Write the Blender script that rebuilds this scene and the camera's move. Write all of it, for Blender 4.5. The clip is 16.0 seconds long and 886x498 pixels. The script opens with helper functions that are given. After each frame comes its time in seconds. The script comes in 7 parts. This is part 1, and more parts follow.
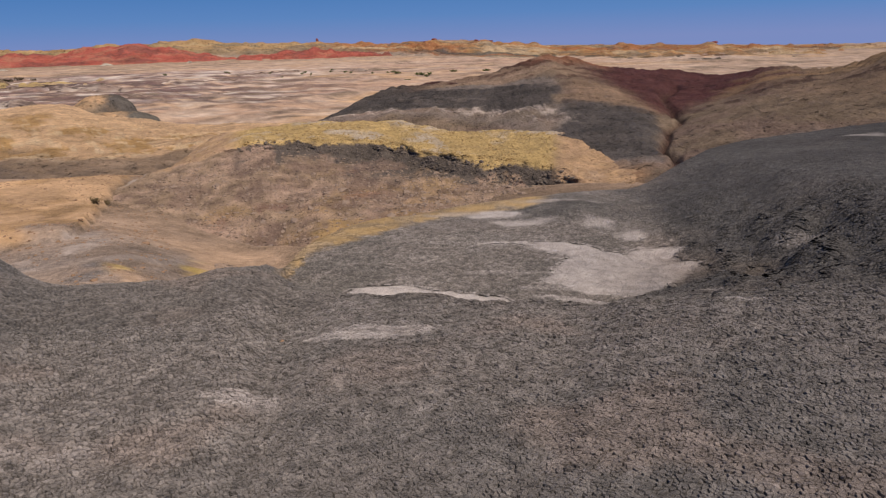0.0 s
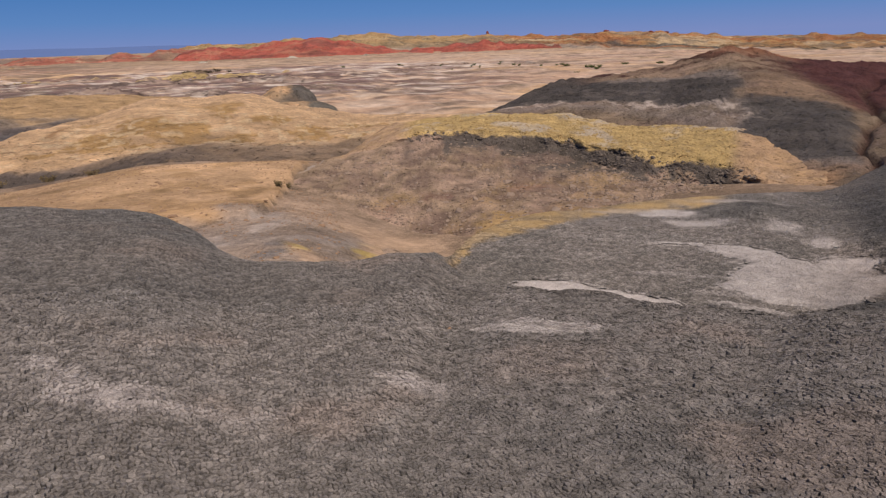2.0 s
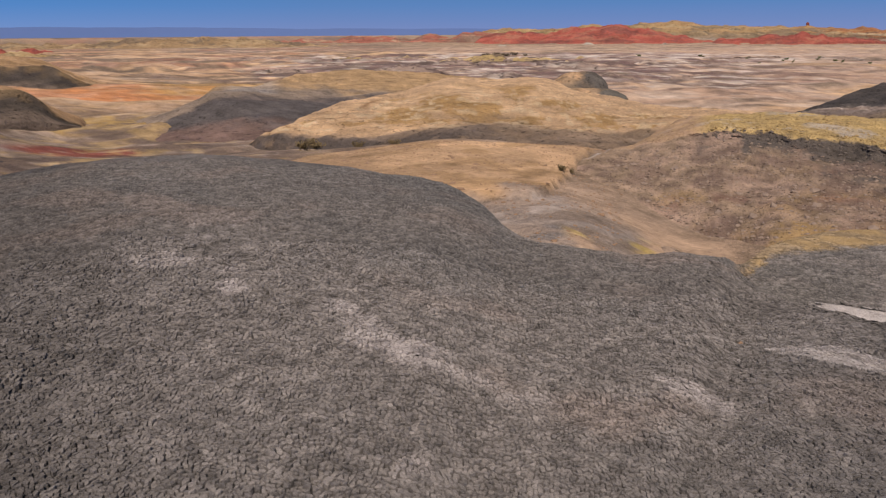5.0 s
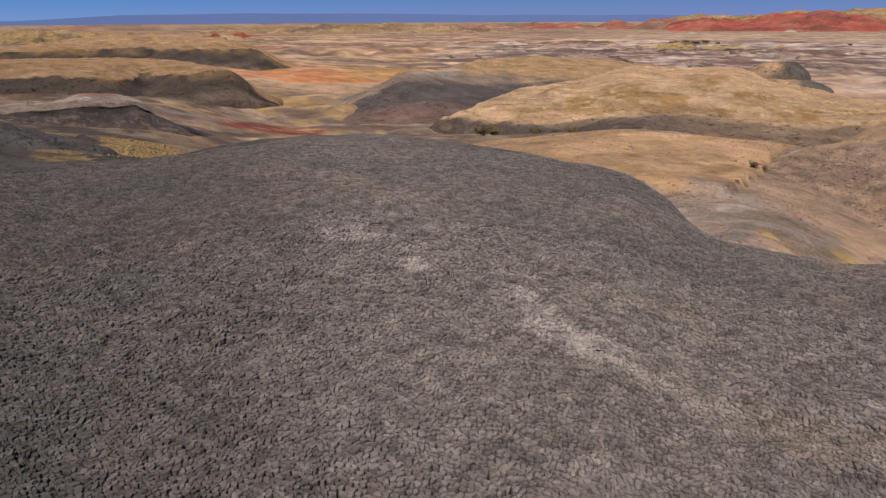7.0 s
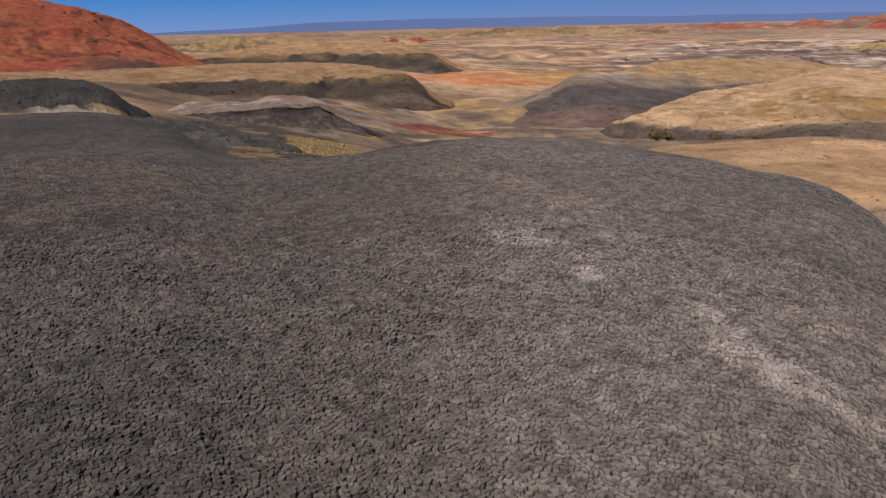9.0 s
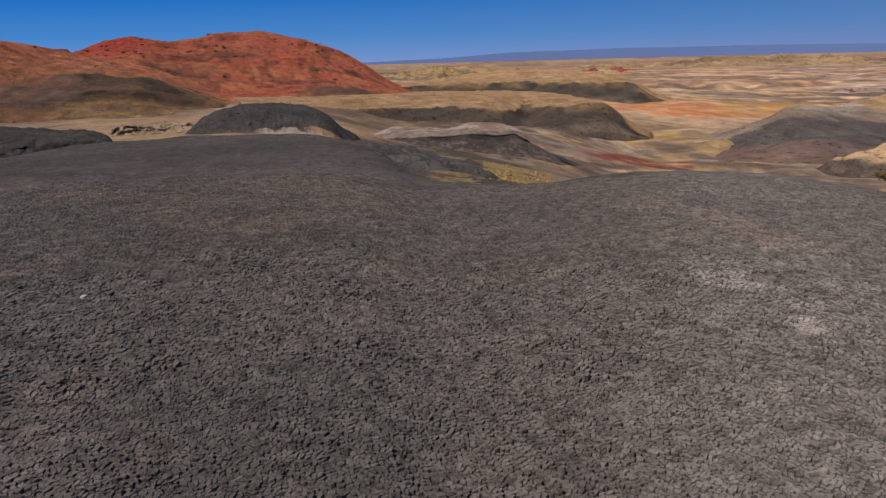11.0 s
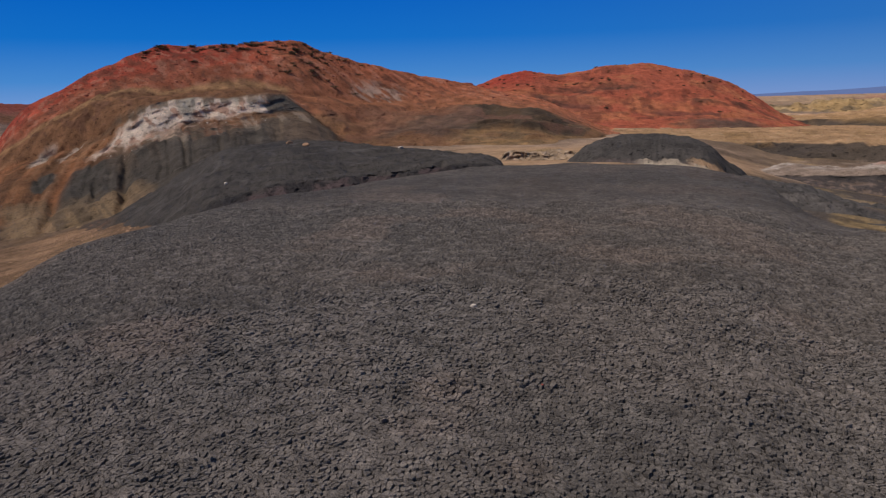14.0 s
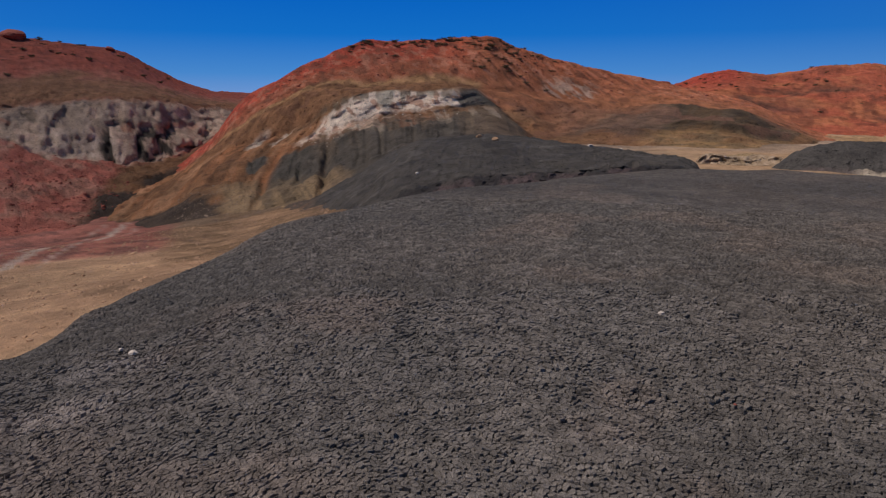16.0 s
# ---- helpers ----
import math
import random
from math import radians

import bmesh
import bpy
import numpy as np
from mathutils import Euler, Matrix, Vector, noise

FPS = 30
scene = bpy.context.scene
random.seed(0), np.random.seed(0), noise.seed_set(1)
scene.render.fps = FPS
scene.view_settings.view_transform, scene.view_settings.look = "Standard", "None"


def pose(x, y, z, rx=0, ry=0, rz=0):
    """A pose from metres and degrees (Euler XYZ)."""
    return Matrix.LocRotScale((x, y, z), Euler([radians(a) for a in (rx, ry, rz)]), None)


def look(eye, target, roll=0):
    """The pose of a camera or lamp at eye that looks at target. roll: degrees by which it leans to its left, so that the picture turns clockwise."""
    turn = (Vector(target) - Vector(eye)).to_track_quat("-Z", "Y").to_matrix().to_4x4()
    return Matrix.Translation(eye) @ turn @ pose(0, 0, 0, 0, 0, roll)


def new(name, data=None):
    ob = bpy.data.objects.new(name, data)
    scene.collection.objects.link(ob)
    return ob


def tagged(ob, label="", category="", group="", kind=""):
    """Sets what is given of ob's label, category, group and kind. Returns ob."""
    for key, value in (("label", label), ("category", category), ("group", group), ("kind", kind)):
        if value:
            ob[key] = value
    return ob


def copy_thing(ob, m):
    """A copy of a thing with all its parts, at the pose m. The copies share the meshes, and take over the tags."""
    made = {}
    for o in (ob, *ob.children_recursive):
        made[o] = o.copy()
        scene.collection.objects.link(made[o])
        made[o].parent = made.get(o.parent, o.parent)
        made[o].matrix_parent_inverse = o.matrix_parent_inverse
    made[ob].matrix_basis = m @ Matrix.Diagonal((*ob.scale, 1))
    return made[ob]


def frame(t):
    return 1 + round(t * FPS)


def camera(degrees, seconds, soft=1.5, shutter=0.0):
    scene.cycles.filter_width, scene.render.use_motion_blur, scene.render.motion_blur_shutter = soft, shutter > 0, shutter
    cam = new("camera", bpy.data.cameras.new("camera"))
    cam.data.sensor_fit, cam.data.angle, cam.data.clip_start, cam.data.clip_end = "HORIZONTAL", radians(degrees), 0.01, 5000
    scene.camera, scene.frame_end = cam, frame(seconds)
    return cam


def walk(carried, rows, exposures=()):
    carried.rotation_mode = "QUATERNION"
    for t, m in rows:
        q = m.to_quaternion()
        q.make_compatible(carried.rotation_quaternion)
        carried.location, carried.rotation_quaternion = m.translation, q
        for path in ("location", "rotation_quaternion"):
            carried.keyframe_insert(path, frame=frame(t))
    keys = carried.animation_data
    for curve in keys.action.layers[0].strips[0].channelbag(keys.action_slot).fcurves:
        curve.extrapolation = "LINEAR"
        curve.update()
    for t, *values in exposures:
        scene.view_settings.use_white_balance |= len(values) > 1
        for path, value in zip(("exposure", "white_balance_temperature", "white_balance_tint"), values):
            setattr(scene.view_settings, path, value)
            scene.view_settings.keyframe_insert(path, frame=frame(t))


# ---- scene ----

# ---------------------------------------------------------------- camera
cam = camera(62.6, 16.0, soft=1.25)
ROWS = [
    (0, 0.434, 0.048, 1.705, -0.00, -15.86, 1.70),
    (0.5, 0.403, 0.048, 1.706, 2.84, -15.97, 1.90),
    (1, 0.381, 0.058, 1.708, 5.88, -16.14, 2.06),
    (1.5, 0.357, 0.070, 1.701, 9.33, -16.12, 2.01),
    (2, 0.329, 0.082, 1.695, 12.78, -16.00, 2.09),
    (2.5, 0.293, 0.094, 1.684, 16.64, -15.88, 2.16),
    (3, 0.256, 0.109, 1.675, 20.60, -15.78, 1.73),
    (3.5, 0.230, 0.110, 1.674, 24.03, -15.82, 1.40),
    (4, 0.204, 0.120, 1.668, 27.65, -15.94, 0.92),
    (6.5, 0.037, 0.143, 1.628, 45.40, -17.28, 0.41),
    (7, 0.007, 0.127, 1.622, 48.66, -17.38, 0.32),
    (7.5, -0.030, 0.131, 1.612, 51.83, -17.43, 0.38),
    (8, -0.072, 0.151, 1.603, 54.97, -17.47, 0.73),
    (10.5, -0.221, 0.123, 1.596, 72.60, -15.14, 1.37),
    (11, -0.239, 0.104, 1.595, 76.67, -14.47, 1.39),
    (11.5, -0.283, 0.077, 1.588, 81.67, -13.97, 1.59),
    (12, -0.305, 0.059, 1.579, 86.88, -13.64, 1.84),
    (12.5, -0.325, 0.039, 1.581, 91.81, -13.28, 1.98),
    (13, -0.337, 0.012, 1.582, 96.38, -12.66, 1.82),
    (13.5, -0.391, -0.023, 1.565, 100.88, -11.84, 1.65),
    (14, -0.393, -0.051, 1.565, 105.29, -11.38, 1.43),
    (14.5, -0.393, -0.071, 1.564, 109.49, -11.29, 1.10),
    (15, -0.387, -0.088, 1.563, 113.35, -11.27, 0.71),
    (15.5, -0.386, -0.100, 1.560, 116.87, -11.34, 0.32),
    (16, -0.388, -0.114, 1.555, 119.85, -11.49, -0.06),
]
EXPOSURES = [(0.0, 0.12), (4.0, 0.12), (8.0, 0.06), (10.5, 0.03), (12.5, 0.02), (14.5, 0.05), (16.0, 0.04)]
walk(cam, [(t, pose(x, y, z, 90 + pitch, roll, yaw)) for t, x, y, z, yaw, pitch, roll in ROWS], EXPOSURES)

# ---------------------------------------------------------------- light
SUN_BEARING, SUN_HEIGHT = 213.0, 52.0        # degrees, counted to the left from +y
world = bpy.data.worlds.new("sky")
scene.world = world
world.use_nodes = True
wn, wl = world.node_tree.nodes, world.node_tree.links
sky = wn.new("ShaderNodeTexSky")
sky.sky_type, sky.sun_disc = "NISHITA", False
sky.sun_elevation, sky.sun_rotation = radians(SUN_HEIGHT), radians(-SUN_BEARING)
sky.altitude, sky.air_density, sky.dust_density, sky.ozone_density = 2000, 1.0, 0.3, 3.0
# a clear desert sky: deep blue close above a thin violet haze on the horizon
way = wn.new("ShaderNodeTexCoord")
part_z = wn.new("ShaderNodeSeparateXYZ")
over = wn.new("ShaderNodeMapRange")
blend = wn.new("ShaderNodeMix")
blend.data_type = "RGBA"
wl.new(way.outputs["Generated"], part_z.inputs[0])
wl.new(part_z.outputs["Z"], over.inputs["Value"])
SKY_STRENGTH = 0.07


def sky_ramp(stops):
    node = wn.new("ShaderNodeValToRGB")
    for k, (at, rgb) in enumerate(stops):
        e = node.color_ramp.elements[k] if k < 2 else node.color_ramp.elements.new(at)
        e.position, e.color = at, (*[v / SKY_STRENGTH for v in rgb], 1)
    wl.new(part_z.outputs["Z"], node.inputs[0])
    return node


milky = sky_ramp([(0.0, (0.18, 0.24, 0.48)), (0.035, (0.10, 0.215, 0.47)), (0.085, (0.048, 0.165, 0.42)), (0.16, (0.028, 0.135, 0.40)), (0.4, (0.012, 0.09, 0.33))])
deep = sky_ramp([(0.0, (0.17, 0.31, 0.62)), (0.035, (0.06, 0.235, 0.59)), (0.085, (0.006, 0.148, 0.54)), (0.16, (0.0, 0.10, 0.49)), (0.4, (0.004, 0.08, 0.36))])
side = wn.new("ShaderNodeVectorMath")        # the sky is deepest at a right angle to the sun
side.operation = "DOT_PRODUCT"
side.inputs[1].default_value = (-math.sin(radians(125)), math.cos(radians(125)), 0)
wl.new(way.outputs["Generated"], side.inputs[0])
turn_to = wn.new("ShaderNodeMapRange")
turn_to.inputs["From Min"].default_value, turn_to.inputs["From Max"].default_value = 0.15, 1.0
wl.new(side.outputs["Value"], turn_to.inputs["Value"])
haze = wn.new("ShaderNodeMix")
haze.data_type = "RGBA"
wl.new(turn_to.outputs[0], haze.inputs["Factor"])
wl.new(milky.outputs[0], haze.inputs["A"])
wl.new(deep.outputs[0], haze.inputs["B"])
over.inputs["From Min"].default_value, over.inputs["From Max"].default_value = 0.2, 0.6
wl.new(over.outputs[0], blend.inputs["Factor"])
wl.new(haze.outputs["Result"], blend.inputs["A"])
wl.new(sky.outputs[0], blend.inputs["B"])
wl.new(blend.outputs["Result"], wn["Background"].inputs[0])
wn["Background"].inputs[1].default_value = SKY_STRENGTH
lamp = bpy.data.lights.new("sun", "SUN")
lamp.energy, lamp.angle, lamp.color = 4.0, radians(0.6), (1.0, 0.92, 0.83)
sun = new("sun", lamp)
sb, sh = radians(SUN_BEARING), radians(SUN_HEIGHT)
sun.matrix_world = look((0, 0, 60), (math.sin(sb) * math.cos(sh), -math.cos(sb) * math.cos(sh), 60 - math.sin(sh)))


# ---------------------------------------------------------------- noise and curves
def hash01(i, j, seed):
    n = (i.astype(np.int64) * 374761393 + j.astype(np.int64) * 668265263 + seed * 974634541) & 0xFFFFFFFF
    n = ((n ^ (n >> 13)) * 1274126177) & 0xFFFFFFFF
    return ((n ^ (n >> 16)) & 0xFFFFFF) / 16777215.0


def vnoise(x, y, seed=0):
    """Smooth value noise, -1 to 1."""
    i, j = np.floor(x), np.floor(y)
    u, v = x - i, y - j
    u, v = u * u * u * (u * (6 * u - 15) + 10), v * v * v * (v * (6 * v - 15) + 10)
    a, b = hash01(i, j, seed), hash01(i + 1, j, seed)
    c, d = hash01(i, j + 1, seed), hash01(i + 1, j + 1, seed)
    return 2 * ((a + (b - a) * u) * (1 - v) + (c + (d - c) * u) * v) - 1


def fbm(x, y, seed=0, octaves=4, gain=0.5):
    total, amp, norm = 0, 1.0, 0.0
    for k in range(octaves):
        ca, sa = math.cos(0.6 * k), math.sin(0.6 * k)
        f = 2.03 ** k
        total = total + amp * vnoise(f * (ca * x - sa * y) + 7.3 * k, f * (sa * x + ca * y) - 3.1 * k, seed + 17 * k)
        norm += amp
        amp *= gain
    return total / norm


def ridged(x, y, seed=0, octaves=3):
    total, amp = 0, 0.6
    for k in range(octaves):
        f = 2.1 ** k
        total = total + amp * (1 - 2 * np.abs(vnoise(f * x + 5 * k, f * y - 2 * k, seed + 31 * k)))
        amp *= 0.5
    return total


def step(a, b, x):
    """Smooth step from 0 at a to 1 at b."""
    u = np.clip((x - a) / (b - a), 0, 1)
    return u * u * (3 - 2 * u)


def band(x, a, b, soft):
    return step(a - soft, a + soft, x) * (1 - step(b - soft, b + soft, x))


def smooth_line(xs, ys, x):
    """A smooth curve through few knots that does not overshoot (monotone cubic)."""
    xs, ys = np.asarray(xs, float), np.asarray(ys, float)
    h, s = np.diff(xs), np.diff(ys) / np.diff(xs)
    m = np.zeros(len(xs))
    m[0], m[-1] = s[0], s[-1]
    for k in range(1, len(xs) - 1):
        if s[k - 1] * s[k] > 0:
            w1, w2 = 2 * h[k] + h[k - 1], h[k] + 2 * h[k - 1]
            m[k] = (w1 + w2) / (w1 / s[k - 1] + w2 / s[k])
    x = np.clip(x, xs[0], xs[-1])
    k = np.clip(np.searchsorted(xs, x) - 1, 0, len(xs) - 2)
    t = (x - xs[k]) / h[k]
    return ((1 + 2 * t) * (1 - t) ** 2 * ys[k] + t * (1 - t) ** 2 * h[k] * m[k]
            + t * t * (3 - 2 * t) * ys[k + 1] + t * t * (t - 1) * h[k] * m[k + 1])


def xy_of(bearing, d):
    a = np.radians(bearing)
    return -np.sin(a) * d, np.cos(a) * d


def mix(c, other, w):
    return c + (np.asarray(other, float) - c) * np.asarray(w)[..., None]


# ---------------------------------------------------------------- colours of the clays (linear)
GREY = (0.186, 0.158, 0.141)
DARK = (0.080, 0.070, 0.064)
PALE = (0.42, 0.37, 0.345)
WHITE = (0.50, 0.43, 0.38)
TAN = (0.47, 0.292, 0.163)
YELLOW = (0.40, 0.255, 0.105)
OCHRE = (0.36, 0.215, 0.07)
BROWN = (0.25, 0.17, 0.115)
UMBER = (0.13, 0.085, 0.05)
PINK = (0.40, 0.275, 0.195)
RED = (0.37, 0.075, 0.045)
ORANGE = (0.45, 0.17, 0.06)
MAROON = (0.085, 0.035, 0.034)
MAUVE = (0.17, 0.115, 0.105)


# ---------------------------------------------------------------- materials
def earth(name, grain=18.0, bump=0.02, cells=(), crust=0.0, rough=0.95, contrast=0.35, crack_shade=0.62, pits=(), pit_dark=0.5, sandy=False):
    """Dry clay and earth: its colour from the mesh's strata, with grain, speckle and relief."""
    mat = bpy.data.materials.new(name)
    mat.use_nodes = True
    n, l = mat.node_tree.nodes, mat.node_tree.links
    bsdf = n["Principled BSDF"]
    bsdf.inputs["Roughness"].default_value = rough
    bsdf.inputs["Specular IOR Level"].default_value = 0.12
    bsdf.inputs["Diffuse Roughness"].default_value = 1.0
    col = n.new("ShaderNodeAttribute")
    col.attribute_name = "strata"
    pos = n.new("ShaderNodeNewGeometry")
    fine, coarse = n.new("ShaderNodeTexNoise"), n.new("ShaderNodeTexNoise")
    fine.inputs["Scale"].default_value, fine.inputs["Detail"].default_value = grain, 6
    fine.inputs["Roughness"].default_value = 0.7
    coarse.inputs["Scale"].default_value, coarse.inputs["Detail"].default_value = grain / 11, 5
    for t in (fine, coarse):
        l.new(pos.outputs["Position"], t.inputs["Vector"])
    add = n.new("ShaderNodeMath")
    add.operation = "ADD"
    l.new(fine.outputs[0], add.inputs[0])
    l.new(coarse.outputs[0], add.inputs[1])
    spread = n.new("ShaderNodeMapRange")
    spread.inputs["From Min"].default_value, spread.inputs["From Max"].default_value = 0.6, 1.4
    spread.inputs["To Min"].default_value, spread.inputs["To Max"].default_value = 1 - contrast, 1 + contrast
    l.new(add.outputs[0], spread.inputs["Value"])
    height = add.outputs[0]
    shade = spread.outputs[0]
    for size in cells:       # clods and the cracks between them, at each size
        warp = n.new("ShaderNodeVectorMath")
        warp.operation = "MULTIPLY_ADD"
        warp.inputs[1].default_value = (0.7 / size, 0.7 / size, 0.7 / size)
        l.new(fine.outputs["Color"], warp.inputs[0])
        l.new(pos.outputs["Position"], warp.inputs[2])
        vor, gap = n.new("ShaderNodeTexVoronoi"), n.new("ShaderNodeTexVoronoi")
        gap.feature = "DISTANCE_TO_EDGE"
        for v in (vor, gap):
            v.inputs["Scale"].default_value = size
            l.new(warp.outputs[0], v.inputs["Vector"])
        crack = n.new("ShaderNodeMapRange")
        crack.inputs["From Max"].default_value = 0.10
        l.new(gap.outputs["Distance"], crack.inputs["Value"])
        whole, closed, joined = n.new("ShaderNodeTexNoise"), n.new("ShaderNodeMapRange"), n.new("ShaderNodeMath")
        whole.inputs["Scale"].default_value, whole.inputs["Detail"].default_value = size * 0.6, 3      # here and there the clods hang together
        l.new(pos.outputs["Position"], whole.inputs["Vector"])
        closed.inputs["From Min"].default_value, closed.inputs["From Max"].default_value = 0.46, 0.62
        l.new(whole.outputs[0], closed.inputs["Value"])
        joined.operation = "MAXIMUM"
        l.new(crack.outputs[0], joined.inputs[0])
        l.new(closed.outputs[0], joined.inputs[1])
        crack = joined
        each = n.new("ShaderNodeMapRange")
        each.inputs["To Min"].default_value, each.inputs["To Max"].default_value = 0.76, 1.24
        l.new(vor.outputs["Color"], each.inputs["Value"])
        lift = n.new("ShaderNodeMath")
        lift.operation = "MULTIPLY"
        l.new(crack.outputs[0], lift.inputs[0])
        l.new(each.outputs[0], lift.inputs[1])
        sub = n.new("ShaderNodeMath")
        sub.operation = "MULTIPLY_ADD"
        sub.inputs[1].default_value = crust * cells[0] / size
        l.new(lift.outputs[0], sub.inputs[0])
        l.new(height, sub.inputs[2])
        height = sub.outputs[0]
        # the shade down in the cracks is put into the colour
        gap_shade = n.new("ShaderNodeMapRange")
        gap_shade.inputs["To Min"].default_value = crack_shade
        l.new(crack.outputs[0], gap_shade.inputs["Value"])
        for other in (each.outputs[0], gap_shade.outputs[0]):
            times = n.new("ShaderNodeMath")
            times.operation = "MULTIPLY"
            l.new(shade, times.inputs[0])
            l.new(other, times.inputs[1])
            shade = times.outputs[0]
    for size in pits:        # short gaps and hollows between the lumps, their shade painted in
        hollow = n.new("ShaderNodeTexNoise")
        hollow.inputs["Scale"].default_value, hollow.inputs["Detail"].default_value = size, 4
        hollow.inputs["Roughness"].default_value = 0.65
        l.new(pos.outputs["Position"], hollow.inputs["Vector"])
        rim = n.new("ShaderNodeMapRange")
        rim.inputs["From Min"].default_value, rim.inputs["From Max"].default_value = 0.34, 0.41
        l.new(hollow.outputs[0], rim.inputs["Value"])
        raised = n.new("ShaderNodeMath")
        raised.operation = "MULTIPLY_ADD"
        raised.inputs[1].default_value = 0.5 * pits[0] / size
        l.new(rim.outputs[0], raised.inputs[0])
        l.new(height, raised.inputs[2])
        height = raised.outputs[0]
        pit_shade = n.new("ShaderNodeMapRange")
        pit_shade.inputs["To Min"].default_value = pit_dark
        l.new(rim.outputs[0], pit_shade.inputs["Value"])
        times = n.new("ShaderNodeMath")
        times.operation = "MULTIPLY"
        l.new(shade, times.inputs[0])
        l.new(pit_shade.outputs[0], times.inputs[1])
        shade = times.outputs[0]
    power = None
    if sandy:                # blotches of every size out to the plain
        broad, blotch, times = n.new("ShaderNodeTexNoise"), n.new("ShaderNodeMapRange"), n.new("ShaderNodeMath")
        broad.inputs["Scale"].default_value, broad.inputs["Detail"].default_value, broad.inputs["Roughness"].default_value = 0.22, 9, 0.72
        l.new(pos.outputs["Position"], broad.inputs["Vector"])
        blotch.inputs["From Min"].default_value, blotch.inputs["From Max"].default_value = 0.36, 0.64
        blotch.inputs["To Min"].default_value, blotch.inputs["To Max"].default_value = 0.72, 1.28
        l.new(broad.outputs[0], blotch.inputs["Value"])
        times.operation = "MULTIPLY"
        l.new(spread.outputs[0], times.inputs[0])
        l.new(blotch.outputs[0], times.inputs[1])
        spread = times
        again = n.new("ShaderNodeMath")
        again.operation = "MULTIPLY"
        l.new(shade, again.inputs[0])
        l.new(blotch.outputs[0], again.inputs[1])
        shade = again.outputs[0]
    if sandy:                # sand and salt lie smooth where the clods end
        red_of, calm, mend = n.new("ShaderNodeSeparateColor"), n.new("ShaderNodeMapRange"), n.new("ShaderNodeMix")
        l.new(col.outputs["Color"], red_of.inputs[0])
        calm.inputs["From Min"].default_value, calm.inputs["From Max"].default_value = 0.25, 0.38
        calm.inputs["To Max"].default_value = 0.9
        l.new(red_of.outputs[0], calm.inputs["Value"])
        l.new(calm.outputs[0], mend.inputs["Factor"])
        l.new(shade, mend.inputs["A"])
        l.new(spread.outputs[0], mend.inputs["B"])
        shade = mend.outputs["Result"]
        power = n.new("ShaderNodeMapRange")
        power.inputs["To Min"].default_value, power.inputs["To Max"].default_value = 1.0, 0.7
        l.new(calm.outputs[0], power.inputs["Value"])
    scale = n.new("ShaderNodeVectorMath")
    scale.operation = "SCALE"
    l.new(col.outputs["Color"], scale.inputs[0])
    l.new(shade, scale.inputs["Scale"])
    l.new(scale.outputs[0], bsdf.inputs["Base Color"])
    b = n.new("ShaderNodeBump")
    b.inputs["Distance"].default_value, b.inputs["Strength"].default_value = bump, 1.0
    l.new(height, b.inputs["Height"])
    if power:
        l.new(power.outputs[0], b.inputs["Strength"])
    l.new(b.outputs[0], bsdf.inputs["Normal"])
    return mat


CRUST = earth("popcorn_clay_crust", 60, 0.028, cells=(22,), crust=1.0, contrast=0.3, crack_shade=0.66, pits=(16,), pit_dark=0.64, sandy=True)
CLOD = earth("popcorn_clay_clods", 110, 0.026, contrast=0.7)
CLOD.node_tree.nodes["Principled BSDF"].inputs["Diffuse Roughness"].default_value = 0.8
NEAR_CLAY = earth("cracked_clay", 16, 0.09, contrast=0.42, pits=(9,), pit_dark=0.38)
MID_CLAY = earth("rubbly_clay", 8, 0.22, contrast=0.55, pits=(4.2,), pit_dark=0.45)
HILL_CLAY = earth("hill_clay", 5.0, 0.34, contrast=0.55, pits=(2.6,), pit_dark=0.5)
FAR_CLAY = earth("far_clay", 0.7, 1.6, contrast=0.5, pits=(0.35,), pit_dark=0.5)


# ---------------------------------------------------------------- meshes
def grid_mesh(name, x, y, z, colour, material):
    """A sheet from 2D arrays, with its strata colours."""
    rows, cols = x.shape
    me = bpy.data.meshes.new(name)
    me.vertices.add(rows * cols)
    me.vertices.foreach_set("co", np.stack([x, y, z], -1).astype(np.float32).ravel())
    i = np.arange(rows * cols).reshape(rows, cols)
    quads = np.stack([i[:-1, :-1], i[:-1, 1:], i[1:, 1:], i[1:, :-1]], -1).reshape(-1, 4)
    add_quads(me, quads)
    paint(me, colour.reshape(-1, 3))
    me.materials.append(material)
    return me


def add_quads(me, quads):
    me.loops.add(quads.size)
    me.loops.foreach_set("vertex_index", quads.astype(np.int32).ravel())
    me.polygons.add(len(quads))
    me.polygons.foreach_set("loop_start", np.arange(0, quads.size, quads.shape[1], dtype=np.int32))
    me.polygons.foreach_set("use_smooth", np.ones(len(quads), bool))
    me.update(calc_edges=True)


def paint(me, colour):
    a = me.color_attributes.new("strata", "FLOAT_COLOR", "POINT")
    rgba = np.ones((len(colour), 4), np.float32)
    rgba[:, :3] = np.clip(colour, 0.005, 0.9)
    a.data.foreach_set("color", rgba.ravel())


